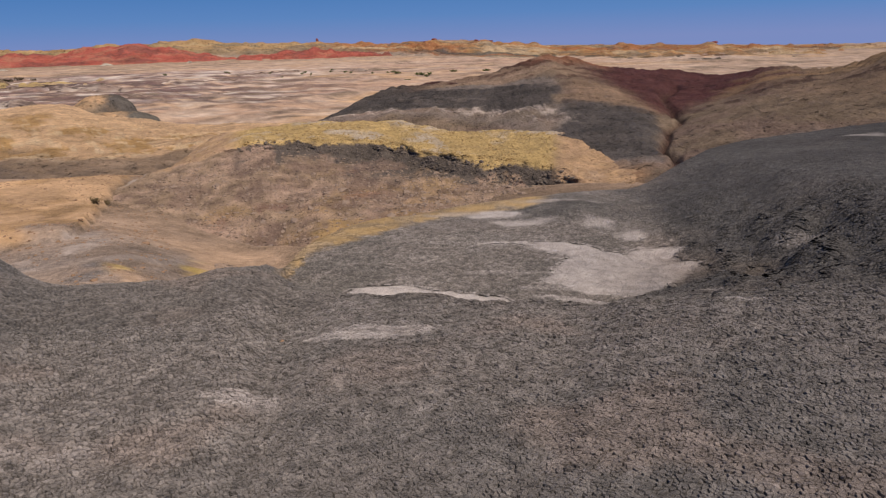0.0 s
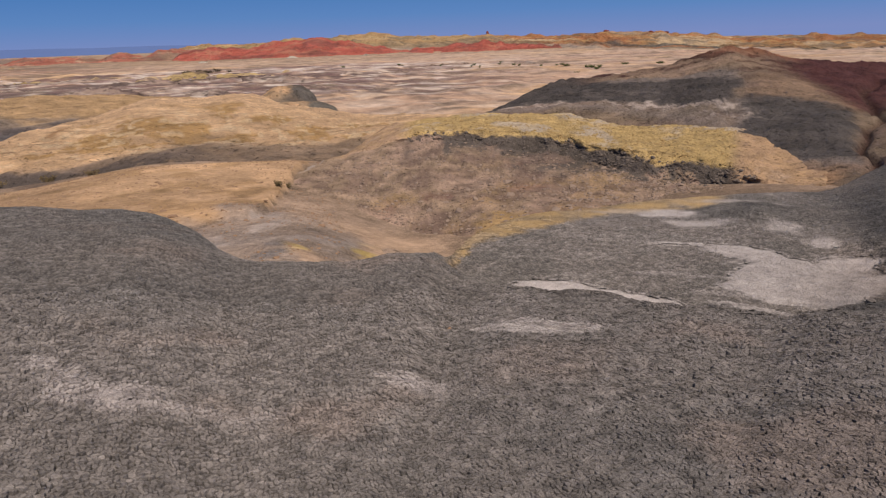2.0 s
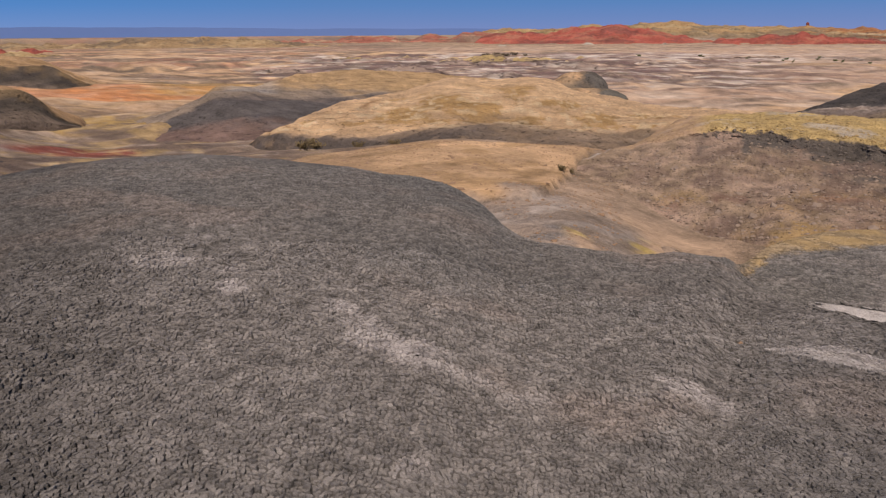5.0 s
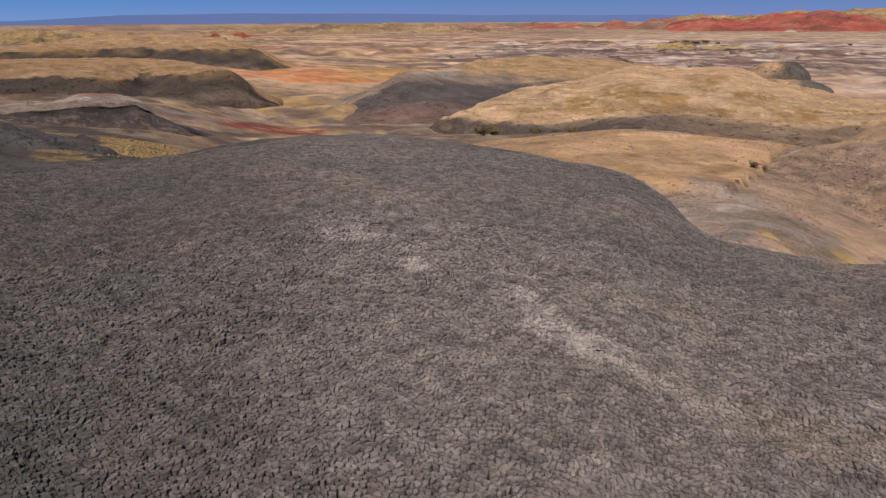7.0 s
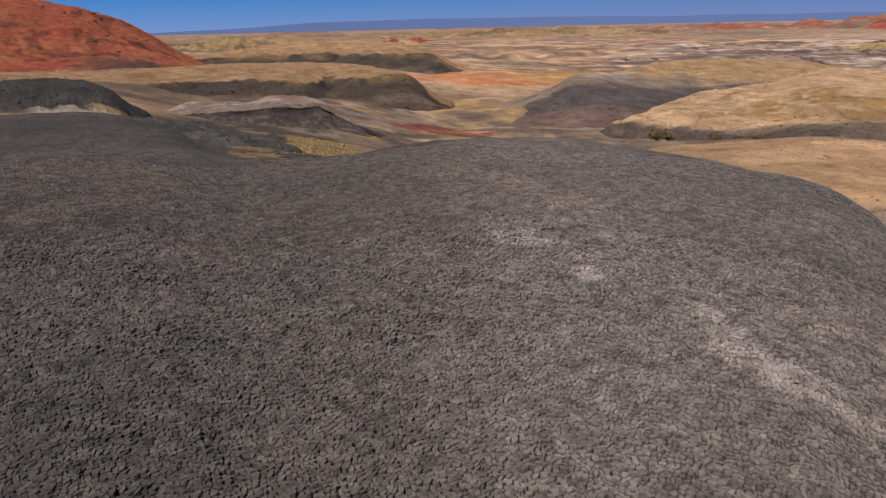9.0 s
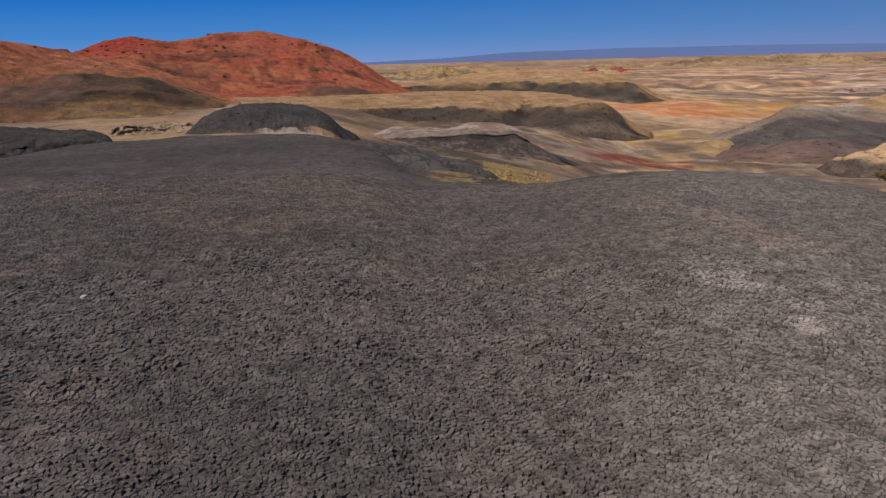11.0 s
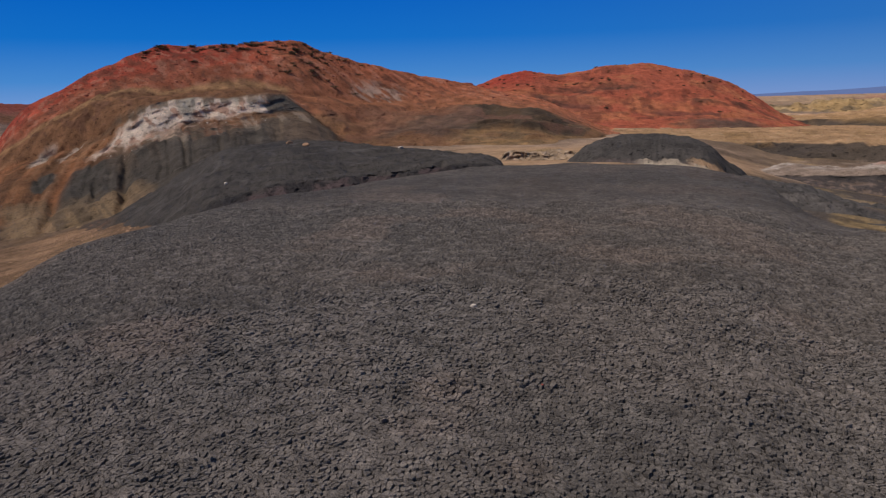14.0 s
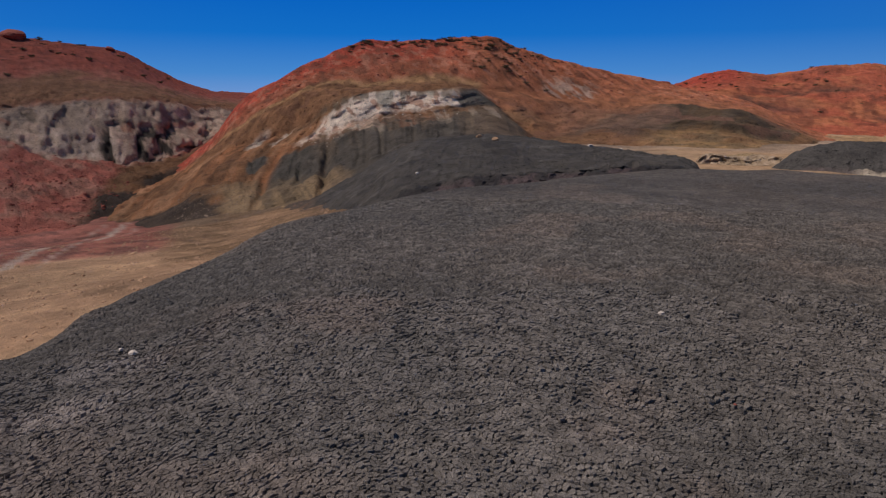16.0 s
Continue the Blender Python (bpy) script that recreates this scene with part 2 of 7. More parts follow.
class Strip:
    """A landform: a sheet lofted over contour lines (bearing, distance, height), from its foot in front to its back."""

    def __init__(self, name, lines, na, nv, eases=None, rough=0.15, push=0.0, size=3.0, gully=0.0, gully_size=3.0, ends=4.0, sink=3.0, seed=1, crumb=None):
        self.name = name
        a0 = max(l[0][0] for l in lines)
        a1 = min(l[-1][0] for l in lines)
        a0, a1 = min(l[0][0] for l in lines), max(l[-1][0] for l in lines)
        A, V = np.meshgrid(np.linspace(a0, a1, na), np.linspace(0, len(lines) - 1, nv))
        D, Z = np.zeros_like(A), np.zeros_like(A)
        ds = [smooth_line([p[0] for p in l], [p[1] for p in l], A[0]) for l in lines]
        zs = [smooth_line([p[0] for p in l], [p[2] for p in l], A[0]) for l in lines]
        k = np.clip(np.floor(V).astype(int), 0, len(lines) - 2)
        t = V - k
        dk, zk = np.array(ds), np.array(zs)
        cols = np.arange(na)[None, :]
        tz = t.copy()
        for s, e in enumerate(eases or ()):
            m = k == s
            if e == "out":       # steep first, then flat
                tz[m] = 1 - (1 - t[m]) ** 2
            elif e == "in":
                tz[m] = t[m] ** 2
            elif e == "s":
                tz[m] = t[m] ** 2 * (3 - 2 * t[m])
        D = dk[k, cols] * (1 - t) + dk[k + 1, cols] * t
        Z = zk[k, cols] * (1 - tz) + zk[k + 1, cols] * tz
        edge = np.minimum(step(a0, a0 + ends, A), 1 - step(a1 - ends, a1, A))
        Z = Z - sink * (1 - edge)
        x, y = xy_of(A, D)
        inside = np.clip(np.minimum(V / 0.6, (len(lines) - 1 - V) / 0.6), 0, 1)
        n1 = fbm(x / size, y / size, seed, 5)
        n2 = fbm(A * D * 0.0175 / size + 40, V * 1.3, seed + 5, 4)
        g = ridged(A * D * 0.0175 / gully_size, D / gully_size * 0.25, seed + 9)
        Z = Z + rough * n1 * (0.4 + 0.6 * inside) - gully * inside * (0.5 + 0.5 * g)
        D = D + 0.5 * push * n2 * inside
        cs = min(size / 5, 0.9) if size < 12 else size / 6      # crumbly, puffed clay
        Z = Z + (0.3 * rough if crumb is None else crumb) * inside * (np.abs(vnoise(x / cs, y / cs, seed + 11)) + 0.5 * np.abs(vnoise(x / cs * 2.3, y / cs * 2.3 + Z, seed + 12)) - 0.5)
        Z[0] -= 1.6      # the foot goes on below the ground
        self.A, self.D, self.Z, self.V, self.seed = A, D, Z, V, seed
        self.x, self.y = xy_of(A, D)
        self.n = fbm(self.x / size * 1.6 + 9, self.y / size * 1.6 + Z / size, seed + 3, 5)
        self.f = fbm(self.x / size * 7, self.y / size * 7 + Z * 5 / size, seed + 4, 3)

    def colour(self, c):
        return np.zeros(self.A.shape + (3,)) + np.asarray(c, float)

    def done(self, colour, material, label, category, group="", parts=()):
        """Builds it: a thing whose layers are its parts, each (name, from, to, label) in steps of the contour lines."""
        last = self.V[-1, 0]
        px, py = xy_of(self.A.mean(), self.D.mean())
        thing = new(self.name)
        thing.location = (px, py, float(self.Z.mean()))
        thing.empty_display_size = 0.1
        for name, v0, v1, own in parts or (("slope", 0, last, ""),):
            rows = np.where((self.V[:, 0] >= v0 - 1e-6) & (self.V[:, 0] <= v1 + 1e-6))[0]
            lo, hi = rows[0], min(rows[-1] + 1, len(self.V) - 1)
            q = slice(lo, hi + 1)
            me = grid_mesh(name, self.x[q] - px, self.y[q] - py, self.Z[q] - thing.location.z, colour[q], material)
            ob = new(name, me)
            ob.parent = thing
            if own:
                tagged(ob, own)
        tagged(thing, label, category, group)
        return self

    def spot(self, a, v):
        """The place of the surface at a bearing and a layer."""
        i = int(np.argmin(np.abs(self.V[:, 0] - v)))
        j = int(np.argmin(np.abs(self.A[i] - a)))
        return Vector((self.x[i, j], self.y[i, j], self.Z[i, j]))


# ---------------------------------------------------------------- ground
# edge of the grey crust that the camera stands on: bearing, distance, height
RIM = [(-60, 24, -0.4), (-32, 22, -0.56), (-27, 20, -0.66), (-20.9, 18, -0.89), (-18.4, 16, -1.0), (-15.3, 14.5, -1.2), (-4.5, 13, -1.14), (2.2, 12, -1.19),
       (8.6, 10.8, -1.27), (12.6, 8.1, -0.7), (17.7, 7.8, -0.67), (22.5, 7.8, -0.66), (26.2, 8.0, -0.67), (28.6, 8.5, -0.64), (31.5, 9.6, -0.52), (34.5, 10.3, -0.42), (38, 10.6, -0.35), (46.2, 11.3, -0.2)]
RIM += [(56.5, 11.6, -0.09), (63.5, 11.5, -0.15), (69, 11.1, -0.27), (73, 11.3, -0.3), (77, 11.8, -0.3), (79.3, 12.6, -0.24), (82.5, 15.5, -0.05), (89, 17, 0.1), (101, 17, 0.13), (110.2, 14, 0.15),
        (118.7, 12, 0.15), (125.5, 10.5, 0.08), (131.4, 9.5, -0.04), (137.4, 8.5, -0.26), (143.9, 7.5, -0.42), (150, 6.5, -0.47), (175, 6, -0.6), (240, 9, -0.6), (300, 24, -0.4)]
FLOOR_AT = (8, 14, 20, 30, 45, 70, 150, 600)
FLOOR_EAST = [(-60, (-1, -1.3, -1.6, -2, -3, -5, -8, -8)), (-31, (-1, -1.2, -1.5, -2, -3, -5, -8, -8)), (-15, (-1.3, -1.4, -1.9, -3, -4, -6, -8, -8)),
              (0, (-1.6, -2.1, -2.6, -3.2, -4.5, -6.5, -8, -8)), (14, (-2, -2.6, -3.2, -3.6, -5, -7, -8, -8)), (25, (-1.15, -1.8, -2.4, -2.9, -5, -7, -8, -8)),
              (35, (-1.6, -2, -2.3, -2.75, -4.6, -7, -8, -8)), (46, (-1.4, -1.9, -2.4, -3.4, -4.9, -6, -8, -8)), (60, (-1.2, -1.8, -2.8, -4, -5, -5.6, -6.6, -8))]
FLOOR_WEST = [(70, (-0.7, -1.0, -1.6, -2.6, -3.6, -4.2, -5.5, -8)), (80, (-0.4, -0.6, -0.9, -1.9, -2.8, -3.3, -4.5, -8)), (90, (-0.2, -0.3, -0.35, -0.5, -1.3, -2, -3, -6)),
              (100, (-0.2, -0.2, -0.3, -0.4, -1.4, -1.8, -2.8, -5)), (115, (-0.2, -0.2, -0.4, -0.8, -1.5, -2, -3, -5)), (128, (-0.5, -0.9, -1.4, -2.3, -4, -5, -5, -6)),
              (137, (-1, -1.6, -2.4, -3.5, -5.2, -7, -7, -8)), (152, (-1.3, -1.9, -2.6, -3.9, -6.6, -8.5, -8.5, -8)), (300, (-1, -1.3, -1.6, -2, -3, -5, -8, -8))]
HORIZON = [(-60, -1.0), (-31, -1.0), (-20, -0.75), (-8, -0.45), (5, -0.2), (20, -0.15), (60, -0.1), (90, -0.15), (150, -0.1), (300, -1.0)]


def rim_of(A):
    b = [p[0] for p in RIM]
    return smooth_line(b, [p[1] for p in RIM], A), smooth_line(b, [p[2] for p in RIM], A)


# a sunken pan behind the near edge of the crust: where it begins, and how far it reaches to the dark slope
PAN_EDGE = [(-60, 5.6), (-25, 5.3), (-21.4, 5.2), (-17.2, 5.7), (-13.5, 6.05), (-7.5, 6.05), (-2.3, 6.25), (3.4, 6.5), (9, 7.3), (14, 9)]
PAN_SIDE = [(5, -23), (7.5, -23.2), (9, -23), (10.3, -21.4), (11.5, -19.0), (13, -16.8), (16, -14)]
BASIN_FLOOR = -1.13


def basin_of(A, D):
    start = smooth_line([p[0] for p in PAN_EDGE], [p[1] for p in PAN_EDGE], A) + 0.16 * fbm(A / 1.6, A * 0 + 1, 19, 4)
    reach = 1.5 + 2.3 * step(-14, -21, A)
    side_at = smooth_line([p[0] for p in PAN_SIDE], [p[1] for p in PAN_SIDE], D)
    across = np.radians(A - side_at) * D + 0.5 * fbm(A / 3.0, D / 1.1, 20, 4)
    return step(0.0, 1.0, (D - start) / reach) * step(-2.7, 0.8, across) * (1 - step(9.5, 12.5, A))


def floor_of(A, D):
    rows = FLOOR_EAST + FLOOR_WEST
    b = [r[0] for r in rows]
    ld = np.log(np.clip(D, FLOOR_AT[0], FLOOR_AT[-1]))
    z = np.zeros_like(D)
    knots = np.log(FLOOR_AT)
    cols = [smooth_line(b, [r[1][k] for r in rows], A) for k in range(len(FLOOR_AT))]
    for k in range(len(FLOOR_AT) - 1):
        m = (ld >= knots[k]) & (ld <= knots[k + 1])
        t = ((ld - knots[k]) / (knots[k + 1] - knots[k]))[m]
        z[m] = cols[k][m] * (1 - t) + cols[k + 1][m] * t
    el = smooth_line([h[0] for h in HORIZON], [h[1] for h in HORIZON], A)
    far = 1.65 + 4000 * np.tan(np.radians(el))
    return z + (far + 8) * np.clip((D - 600) / 3400, 0, 1)


def ground_height(A, D):
    x, y = xy_of(A, D)
    R, zr = rim_of(A)
    R = R + 0.25 * fbm(A / 4.0, A * 0 + 3, 5, 3)
    s = D / R
    inside = zr * np.clip(s, 0, 1) ** 1.4
    bx, by = xy_of(-9.0, 6.0)
    inside = inside - 0.11 * np.exp(-((x - bx) ** 2 + (y - by) ** 2) / 2.4 ** 2)
    inside = inside + (BASIN_FLOOR - inside) * basin_of(A, D)
    bx, by = xy_of(-12.2, 12.2)
    inside = inside + 0.2 * np.exp(-((x - bx) ** 2 + (y - by) ** 2) / 0.75 ** 2 + 0.6 * fbm(x / 0.5, y / 0.5, 6, 3))
    u = np.clip(D - R, 0, None)
    s0 = np.clip(1.4 * zr / R, -1, 0.0)
    u1 = np.clip(u, 0, 2.6)
    mound = inside + s0 * u - 0.13 * u1 ** 2 - 0.68 * np.clip(u - 2.6, 0, None)
    base = floor_of(A, D)
    wide = np.clip((D - 10) / 60, 0, 1)
    base = base + fbm(x / 9, y / 9, 11, 5) * (0.22 + 0.5 * wide) + wide * 0.5 * fbm(x / 45, y / 45, 12, 4)
    base = base + step(90, 160, D) * (1 - step(500, 900, D)) * 1.3 * (ridged(x / 38 + fbm(x / 30, y / 30, 15, 3), y / 38, 16) - 0.3) * step(-0.1, 0.4, fbm(x / 110, y / 110, 17, 3))
    base = base + 0.2 * step(17.2, 17.7, D + 0.5 * fbm(A / 2, D * 0, 18, 3) - 0.5 * np.clip(28 - A, 0, 6) ** 2) * (1 - step(46, 48, A)) * (1 - step(28, 31, D))
    k = 0.12
    top = np.maximum(mound, base)
    z = top + k * np.exp(-np.abs(mound - base) / k) * 0.35
    grey = step(-0.25, 0.25, mound - base)
    z = z + 0.03 * fbm(x / 0.8, y / 0.8, 13, 4) + 0.05 * fbm(x / 3.5, y / 3.5, 14, 3) * step(1.5, 6, D)
    return z, grey, x, y


# pale salt patches on the crust: bearing, distance, half width across, half depth, turn, strength
PATCHES = [(4.3, 5.4, 0.22, 0.13, 0, 0.6), (1.2, 5.25, 0.3, 0.12, 0, 0.7), (-1.2, 5.3, 0.2, 0.1, 0, 0.55), (11.3, 4.05, 0.17, 0.11, 0.1, 0.85), (13.4, 4.15, 0.12, 0.06, 0.1, 0.6), (25, 3.6, 0.16, 0.09, 0, 0.4),
           (34.9, 3.95, 0.15, 0.13, 0.2, 0.8), (31.5, 3.75, 0.26, 0.1, 0.1, 0.5), (41, 4.65, 0.09, 0.14, 0, 0.75), (39.3, 4.25, 0.1, 0.26, 0, 0.55), (37.3, 4.05, 0.14, 0.12, 0, 0.55), (49.9, 5.08, 0.1, 0.17, 0, 0.85)]
PATCHES += [(50, 5.45, 0.1, 0.12, 0, 0.35), (54.6, 5.85, 0.26, 0.2, 0, 0.42), (51.5, 7.2, 0.35, 0.35, 0, 0.22), (33.8, 2.68, 0.07, 0.06, 0, 0.55), (52.5, 6.5, 0.15, 0.15, 0, 0.25),
            (-16.4, 9.15, 0.62, 0.72, 0, 1.0), (-18.4, 9.95, 0.42, 0.5, 0, 1.0), (-14.4, 8.65, 0.4, 0.34, 0, 1.0), (-13.8, 9.85, 0.6, 0.24, 0.25, 0.95), (-16.8, 10.8, 0.3, 0.5, 0, 0.9), (-14.3, 11.35, 0.3, 0.3, 0, 0.6),
            (-20.2, 9.3, 0.32, 0.24, 0, 1.0), (-11.8, 10.1, 0.5, 0.16, 0.05, 0.85), (-8.6, 10.25, 0.5, 0.11, 0.05, 0.7)]
PATCHES += [(-6.0, 12.0, 0.4, 0.22, 0, 0.95), (-8.0, 11.5, 0.42, 0.13, 0, 0.85), (-2.6, 12.1, 0.4, 0.12, 0, 0.5), (-11, 13.0, 0.7, 0.18, 0, 0.5), (2.9, 8.3, 0.45, 0.13, 0.05, 0.95), (-0.9, 8.1, 0.48, 0.14, 0.1, 0.95), (-4.4, 7.85, 0.42, 0.18, 0.1, 0.95),
            (-14.2, 7.95, 0.5, 0.07, 0.1, 0.6), (-10.8, 8.3, 0.3, 0.06, 0, 0.4), (-7.5, 8.9, 0.35, 0.08, 0, 0.4), (143, 5.5, 0.3, 0.2, 0.5, 0.4), (147, 4.9, 0.35, 0.2, 0.3, 0.4), (-31.0, 18.2, 0.5, 0.3, 0, 0.9)]
PATCHES += [(-24.1, 7.4, 0.14, 0.1, 0, 0.45), (-27, 5.9, 0.14, 0.08, 0, 0.45), (-28.4, 9.5, 0.3, 0.2, 0, 0.35), (-22.2, 6.3, 0.12, 0.07, 0, 0.4), (89, 19.4, 1.4, 0.4, 0, 0.9), (97, 24, 1.5, 1.6, 0, 0.5), (27, 9.9, 0.5, 0.4, 0, 0.4)]


def ground_colour(A, D, x, y, z, grey):
    n = fbm(x / 1.7, y / 1.7, 21, 5)
    n2 = fbm(x / 0.35, y / 0.35, 22, 4)
    big = fbm(x / 8, y / 8, 23, 4)
    ld0 = np.log(np.clip(D, 1, None))
    f2 = fbm(x / 0.9, y / 0.9, 30, 4)
    R, zr = rim_of(A)
    c = np.zeros(A.shape + (3,)) + np.array(BROWN)
    # ground between the mounds
    c = mix(c, PINK, step(-0.2, 0.4, big) * 0.6)
    c = mix(c, (0.40, 0.265, 0.175), band(A, 12, 44, 2) * band(D, 8, 18, 1.2) * 0.85)
    c = mix(c, OCHRE, band(A, 12, 30, 2) * band(D - R, 0, 3.2, 0.6) * step(-0.1, 0.3, n) * 0.7)
    edge = D + 0.5 * fbm(A / 2, D * 0, 18, 3) - 0.5 * np.clip(28 - A, 0, 6) ** 2
    c = mix(c, TAN, (1 - step(47, 49, A)) * step(17.1, 17.7, edge) * (1 - step(31, 34, D)) * 0.85)
    c = mix(c, (0.33, 0.20, 0.10), (1 - step(47, 49, A)) * step(17.1, 17.7, edge) * (1 - step(31, 34, D)) * step(-0.15, 0.35, f2 + 0.6 * big) * 0.75)
    c = mix(c, (0.13, 0.09, 0.06), band(edge, 17.0, 17.35, 0.12) * band(A, 24, 40, 1) * step(-0.2, 0.2, n) * 0.7)
    c = mix(c, YELLOW, band(D - R, 0.2, 1.5, 0.5) * band(A, -9, 18, 3) * step(-0.5, 0.1, n))
    c = mix(c, (0.42, 0.28, 0.12), band(A + n, 17.5, 24.5, 1.0) * band(D + 0.8 * n, 10.4, 14.2, 0.6) * step(-0.2, 0.15, f2) * 0.9)
    c = mix(c, (0.225, 0.185, 0.165), band(A + 1.2 * n, 23.6, 33, 0.8) * band(D + 0.6 * n - 0.5 * (A - 27), 7, 15.2, 0.7) * (0.6 + 0.4 * step(-0.1, 0.2, f2)))
    apron = band(A + 1.2 * n, 18.5, 30, 0.8) * band(D + 0.8 * n - 0.25 * (A - 24), 12.5, 17.8, 0.5)
    c = mix(c, (0.27, 0.205, 0.165), apron * 0.75)
    c = mix(c, (0.36, 0.29, 0.25), apron * step(0.05, 0.3, fbm(x / 0.7, y / 1.6, 51, 4)) * 0.7)
    c = mix(c, (0.44, 0.31, 0.10), band(A + n, 17.5, 23, 0.7) * band(D + 0.8 * n, 12, 15.5, 0.5) * step(-0.1, 0.2, f2) * 0.85)
    c = mix(c, (0.24, 0.165, 0.125), band(A, 42, 70, 3) * band(D, 30, 62, 6) * 0.85)
    c = mix(c, PINK, band(A, 42, 72, 3) * band(D, 33, 75, 6) * step(0.0, 0.35, fbm(A / 5, D / 5, 29, 4)) * 0.75)
    c = mix(c, (0.10, 0.082, 0.07), band(A + n, 70, 92, 1.0) * band(D + 2 * n, 11, 35, 1.5) * 0.9)
    tuft = fbm(x / 0.3, y / 0.3, 49, 4)
    c = mix(c, (0.33, 0.225, 0.11), np.maximum(band(A + 0.6 * n, 68.6, 73.4, 0.6) * band(D + n, 16.5, 25.5, 1.0), band(A + 0.6 * n, 73, 77.6, 0.5) * band(D + 0.5 * n, 12.3, 15.6, 0.5)) * (0.45 + 0.55 * step(-0.25, 0.1, tuft)) * 0.95)
    c = mix(c, (0.12, 0.085, 0.05), band(A + 0.6 * n, 68.6, 77, 0.6) * band(D + n, 12.5, 25, 1.0) * step(0.12, 0.3, -tuft) * 0.6)
    c = mix(c, (0.44, 0.27, 0.08), band(A, 52, 67, 2) * band(D + 3 * big, 64, 82, 3) * step(-0.3, 0.1, n) * 0.85)
    c = mix(c, TAN, band(A, 45, 60, 3) * band(D + 3 * big, 80, 100, 4) * 0.6)
    c = mix(c, PALE, band(D - 44 - 0.9 * (A - 60) - 3 * n, -1.2, 0.6, 0.5) * band(A, 50, 70, 2) * 0.55)
    c = mix(c, (0.15, 0.11, 0.09), band(A + 2 * n, 46, 58, 2) * band(D + 3 * big, 36, 52, 3) * step(-0.1, 0.3, n + f2) * 0.7)
    red = np.exp(-((A - 61.8) / 3.8) ** 2 - ((D - 48.5) / 3.6) ** 2 + 0.8 * n)
    c = mix(c, (0.33, 0.10, 0.07), step(0.15, 0.4, red) * 0.95)
    c = mix(c, (0.45, 0.265, 0.155), band(A, 126, 160, 2.5) * band(D + 1.2 * big + 8 * step(139, 144, A), 7, 36, 1.2) * 0.95)
    hollow = band(A, 126, 160, 2.5) * band(D + 1.2 * big + 8 * step(139, 144, A), 6, 36, 1.2)
    c = mix(c, (0.30, 0.18, 0.105), hollow * step(0.0, 0.35, f2 + 0.5 * n) * 0.4)
    c = mix(c, (0.50, 0.31, 0.18), hollow * step(0.05, 0.35, n - 0.4 * f2) * 0.6)
    c = mix(c, (0.165, 0.105, 0.07), band(A + n, 120, 130.5, 1.0) * band(D + n, 17, 30, 1.5) * 0.75)
    c = mix(c, (0.22, 0.13, 0.07), band(A + n, 122, 141, 1.5) * band(D + 2 * n, 19, 44, 2.5) * (0.4 + 0.4 * step(-0.2, 0.2, f2 + n)))
    c = mix(c, (0.36, 0.115, 0.085), band(A + 0.8 * n, 140.5, 165, 1.2) * band(D + 1.2 * big, 25.2, 70, 1.0) * 0.85)
    c = mix(c, (0.15, 0.075, 0.06), band(A + 0.8 * n, 140.5, 165, 1.2) * band(D + 1.2 * big, 25, 70, 1.0) * step(0.0, 0.3, f2 + n) * 0.6)
    wash = smooth_line([22, 24, 29, 36, 46, 52], [153, 151.5, 149, 147, 144.4, 143.4], D) + 0.5 * n
    for off, wide_of, much in ((0.0, 0.3, 0.75), (1.3, 0.16, 0.5), (-1.1, 0.12, 0.4)):
        c = mix(c, (0.46, 0.36, 0.29), (1 - step(0.5, 1.2, np.abs(np.radians(A - wash) * D - off) / wide_of)) * band(D, 23.5, 52, 1.5) * much)
    c = mix(c, TAN, band(A, 82, 104, 3) * band(D, 19, 48, 3) * 0.7)
    c = c * (1 - 0.2 * band(A, 40, 84, 4) * band(D, 24, 105, 6))[..., None]
    c = mix(c, (0.15, 0.105, 0.085), band(A, 42, 74, 3) * band(D, 30, 100, 6) * step(0.05, 0.3, fbm(x / 4, y / 4, 36, 4)) * 0.6)
    run = fbm(A / 4, ld0 * 20, 45, 5) + 0.45 * f2 + 0.4 * n
    valley = band(A, 44, 80, 4) * band(D, 30, 100, 6)
    c = mix(c, (0.40, 0.30, 0.235), valley * step(0.1, 0.3, run) * 0.5)
    c = mix(c, (0.40, 0.26, 0.10), valley * step(0.1, 0.3, fbm(A / 4, ld0 * 16, 46, 5) + 0.45 * f2 + 0.4 * n) * 0.5)
    # the wide plain
    wide = step(70, 110, D)
    ld = np.log(np.clip(D, 1, None))
    bend = fbm(A / 9, ld * 3, 31, 4)
    flat = fbm(A / 16 + bend, ld * 11 + 0.6 * bend, 24, 5)
    fine = fbm(A / 5 + 2 * bend, ld * 42 + 2 * bend, 25, 5)
    spot = fbm(x / 5, y / 5, 26, 4)
    pl = np.zeros_like(c) + np.array(PINK)
    pl = mix(pl, TAN, step(-0.15, 0.3, flat + 0.5 * np.clip((A - 40) / 25, -0.3, 0.8)))
    pl = mix(pl, (0.40, 0.25, 0.165), step(0.05, 0.35, -flat - 0.3 * spot) * band(A, -15, 40, 6) * 0.7)
    salt = band(A + 6 * bend, 12, 48, 5) * band(D, 135, 380, 30)
    pl = mix(pl, WHITE, step(0.05, 0.17, fine + 0.15 * flat + 0.2 * salt - 0.2) * (0.2 + 0.55 * salt))
    pl = mix(pl, (0.13, 0.085, 0.075), step(0.08, 0.18, -fine - 0.25 * flat + 0.25 * salt - 0.19) * band(A, -8, 66, 5) * (0.4 + 0.55 * salt))
    pl = mix(pl, (0.20, 0.145, 0.10), step(0.05, 0.3, 0.5 * spot - 0.8 * fine) * step(-0.3, 0.2, fbm(A / 12, ld * 6, 27, 4)) * 0.75)
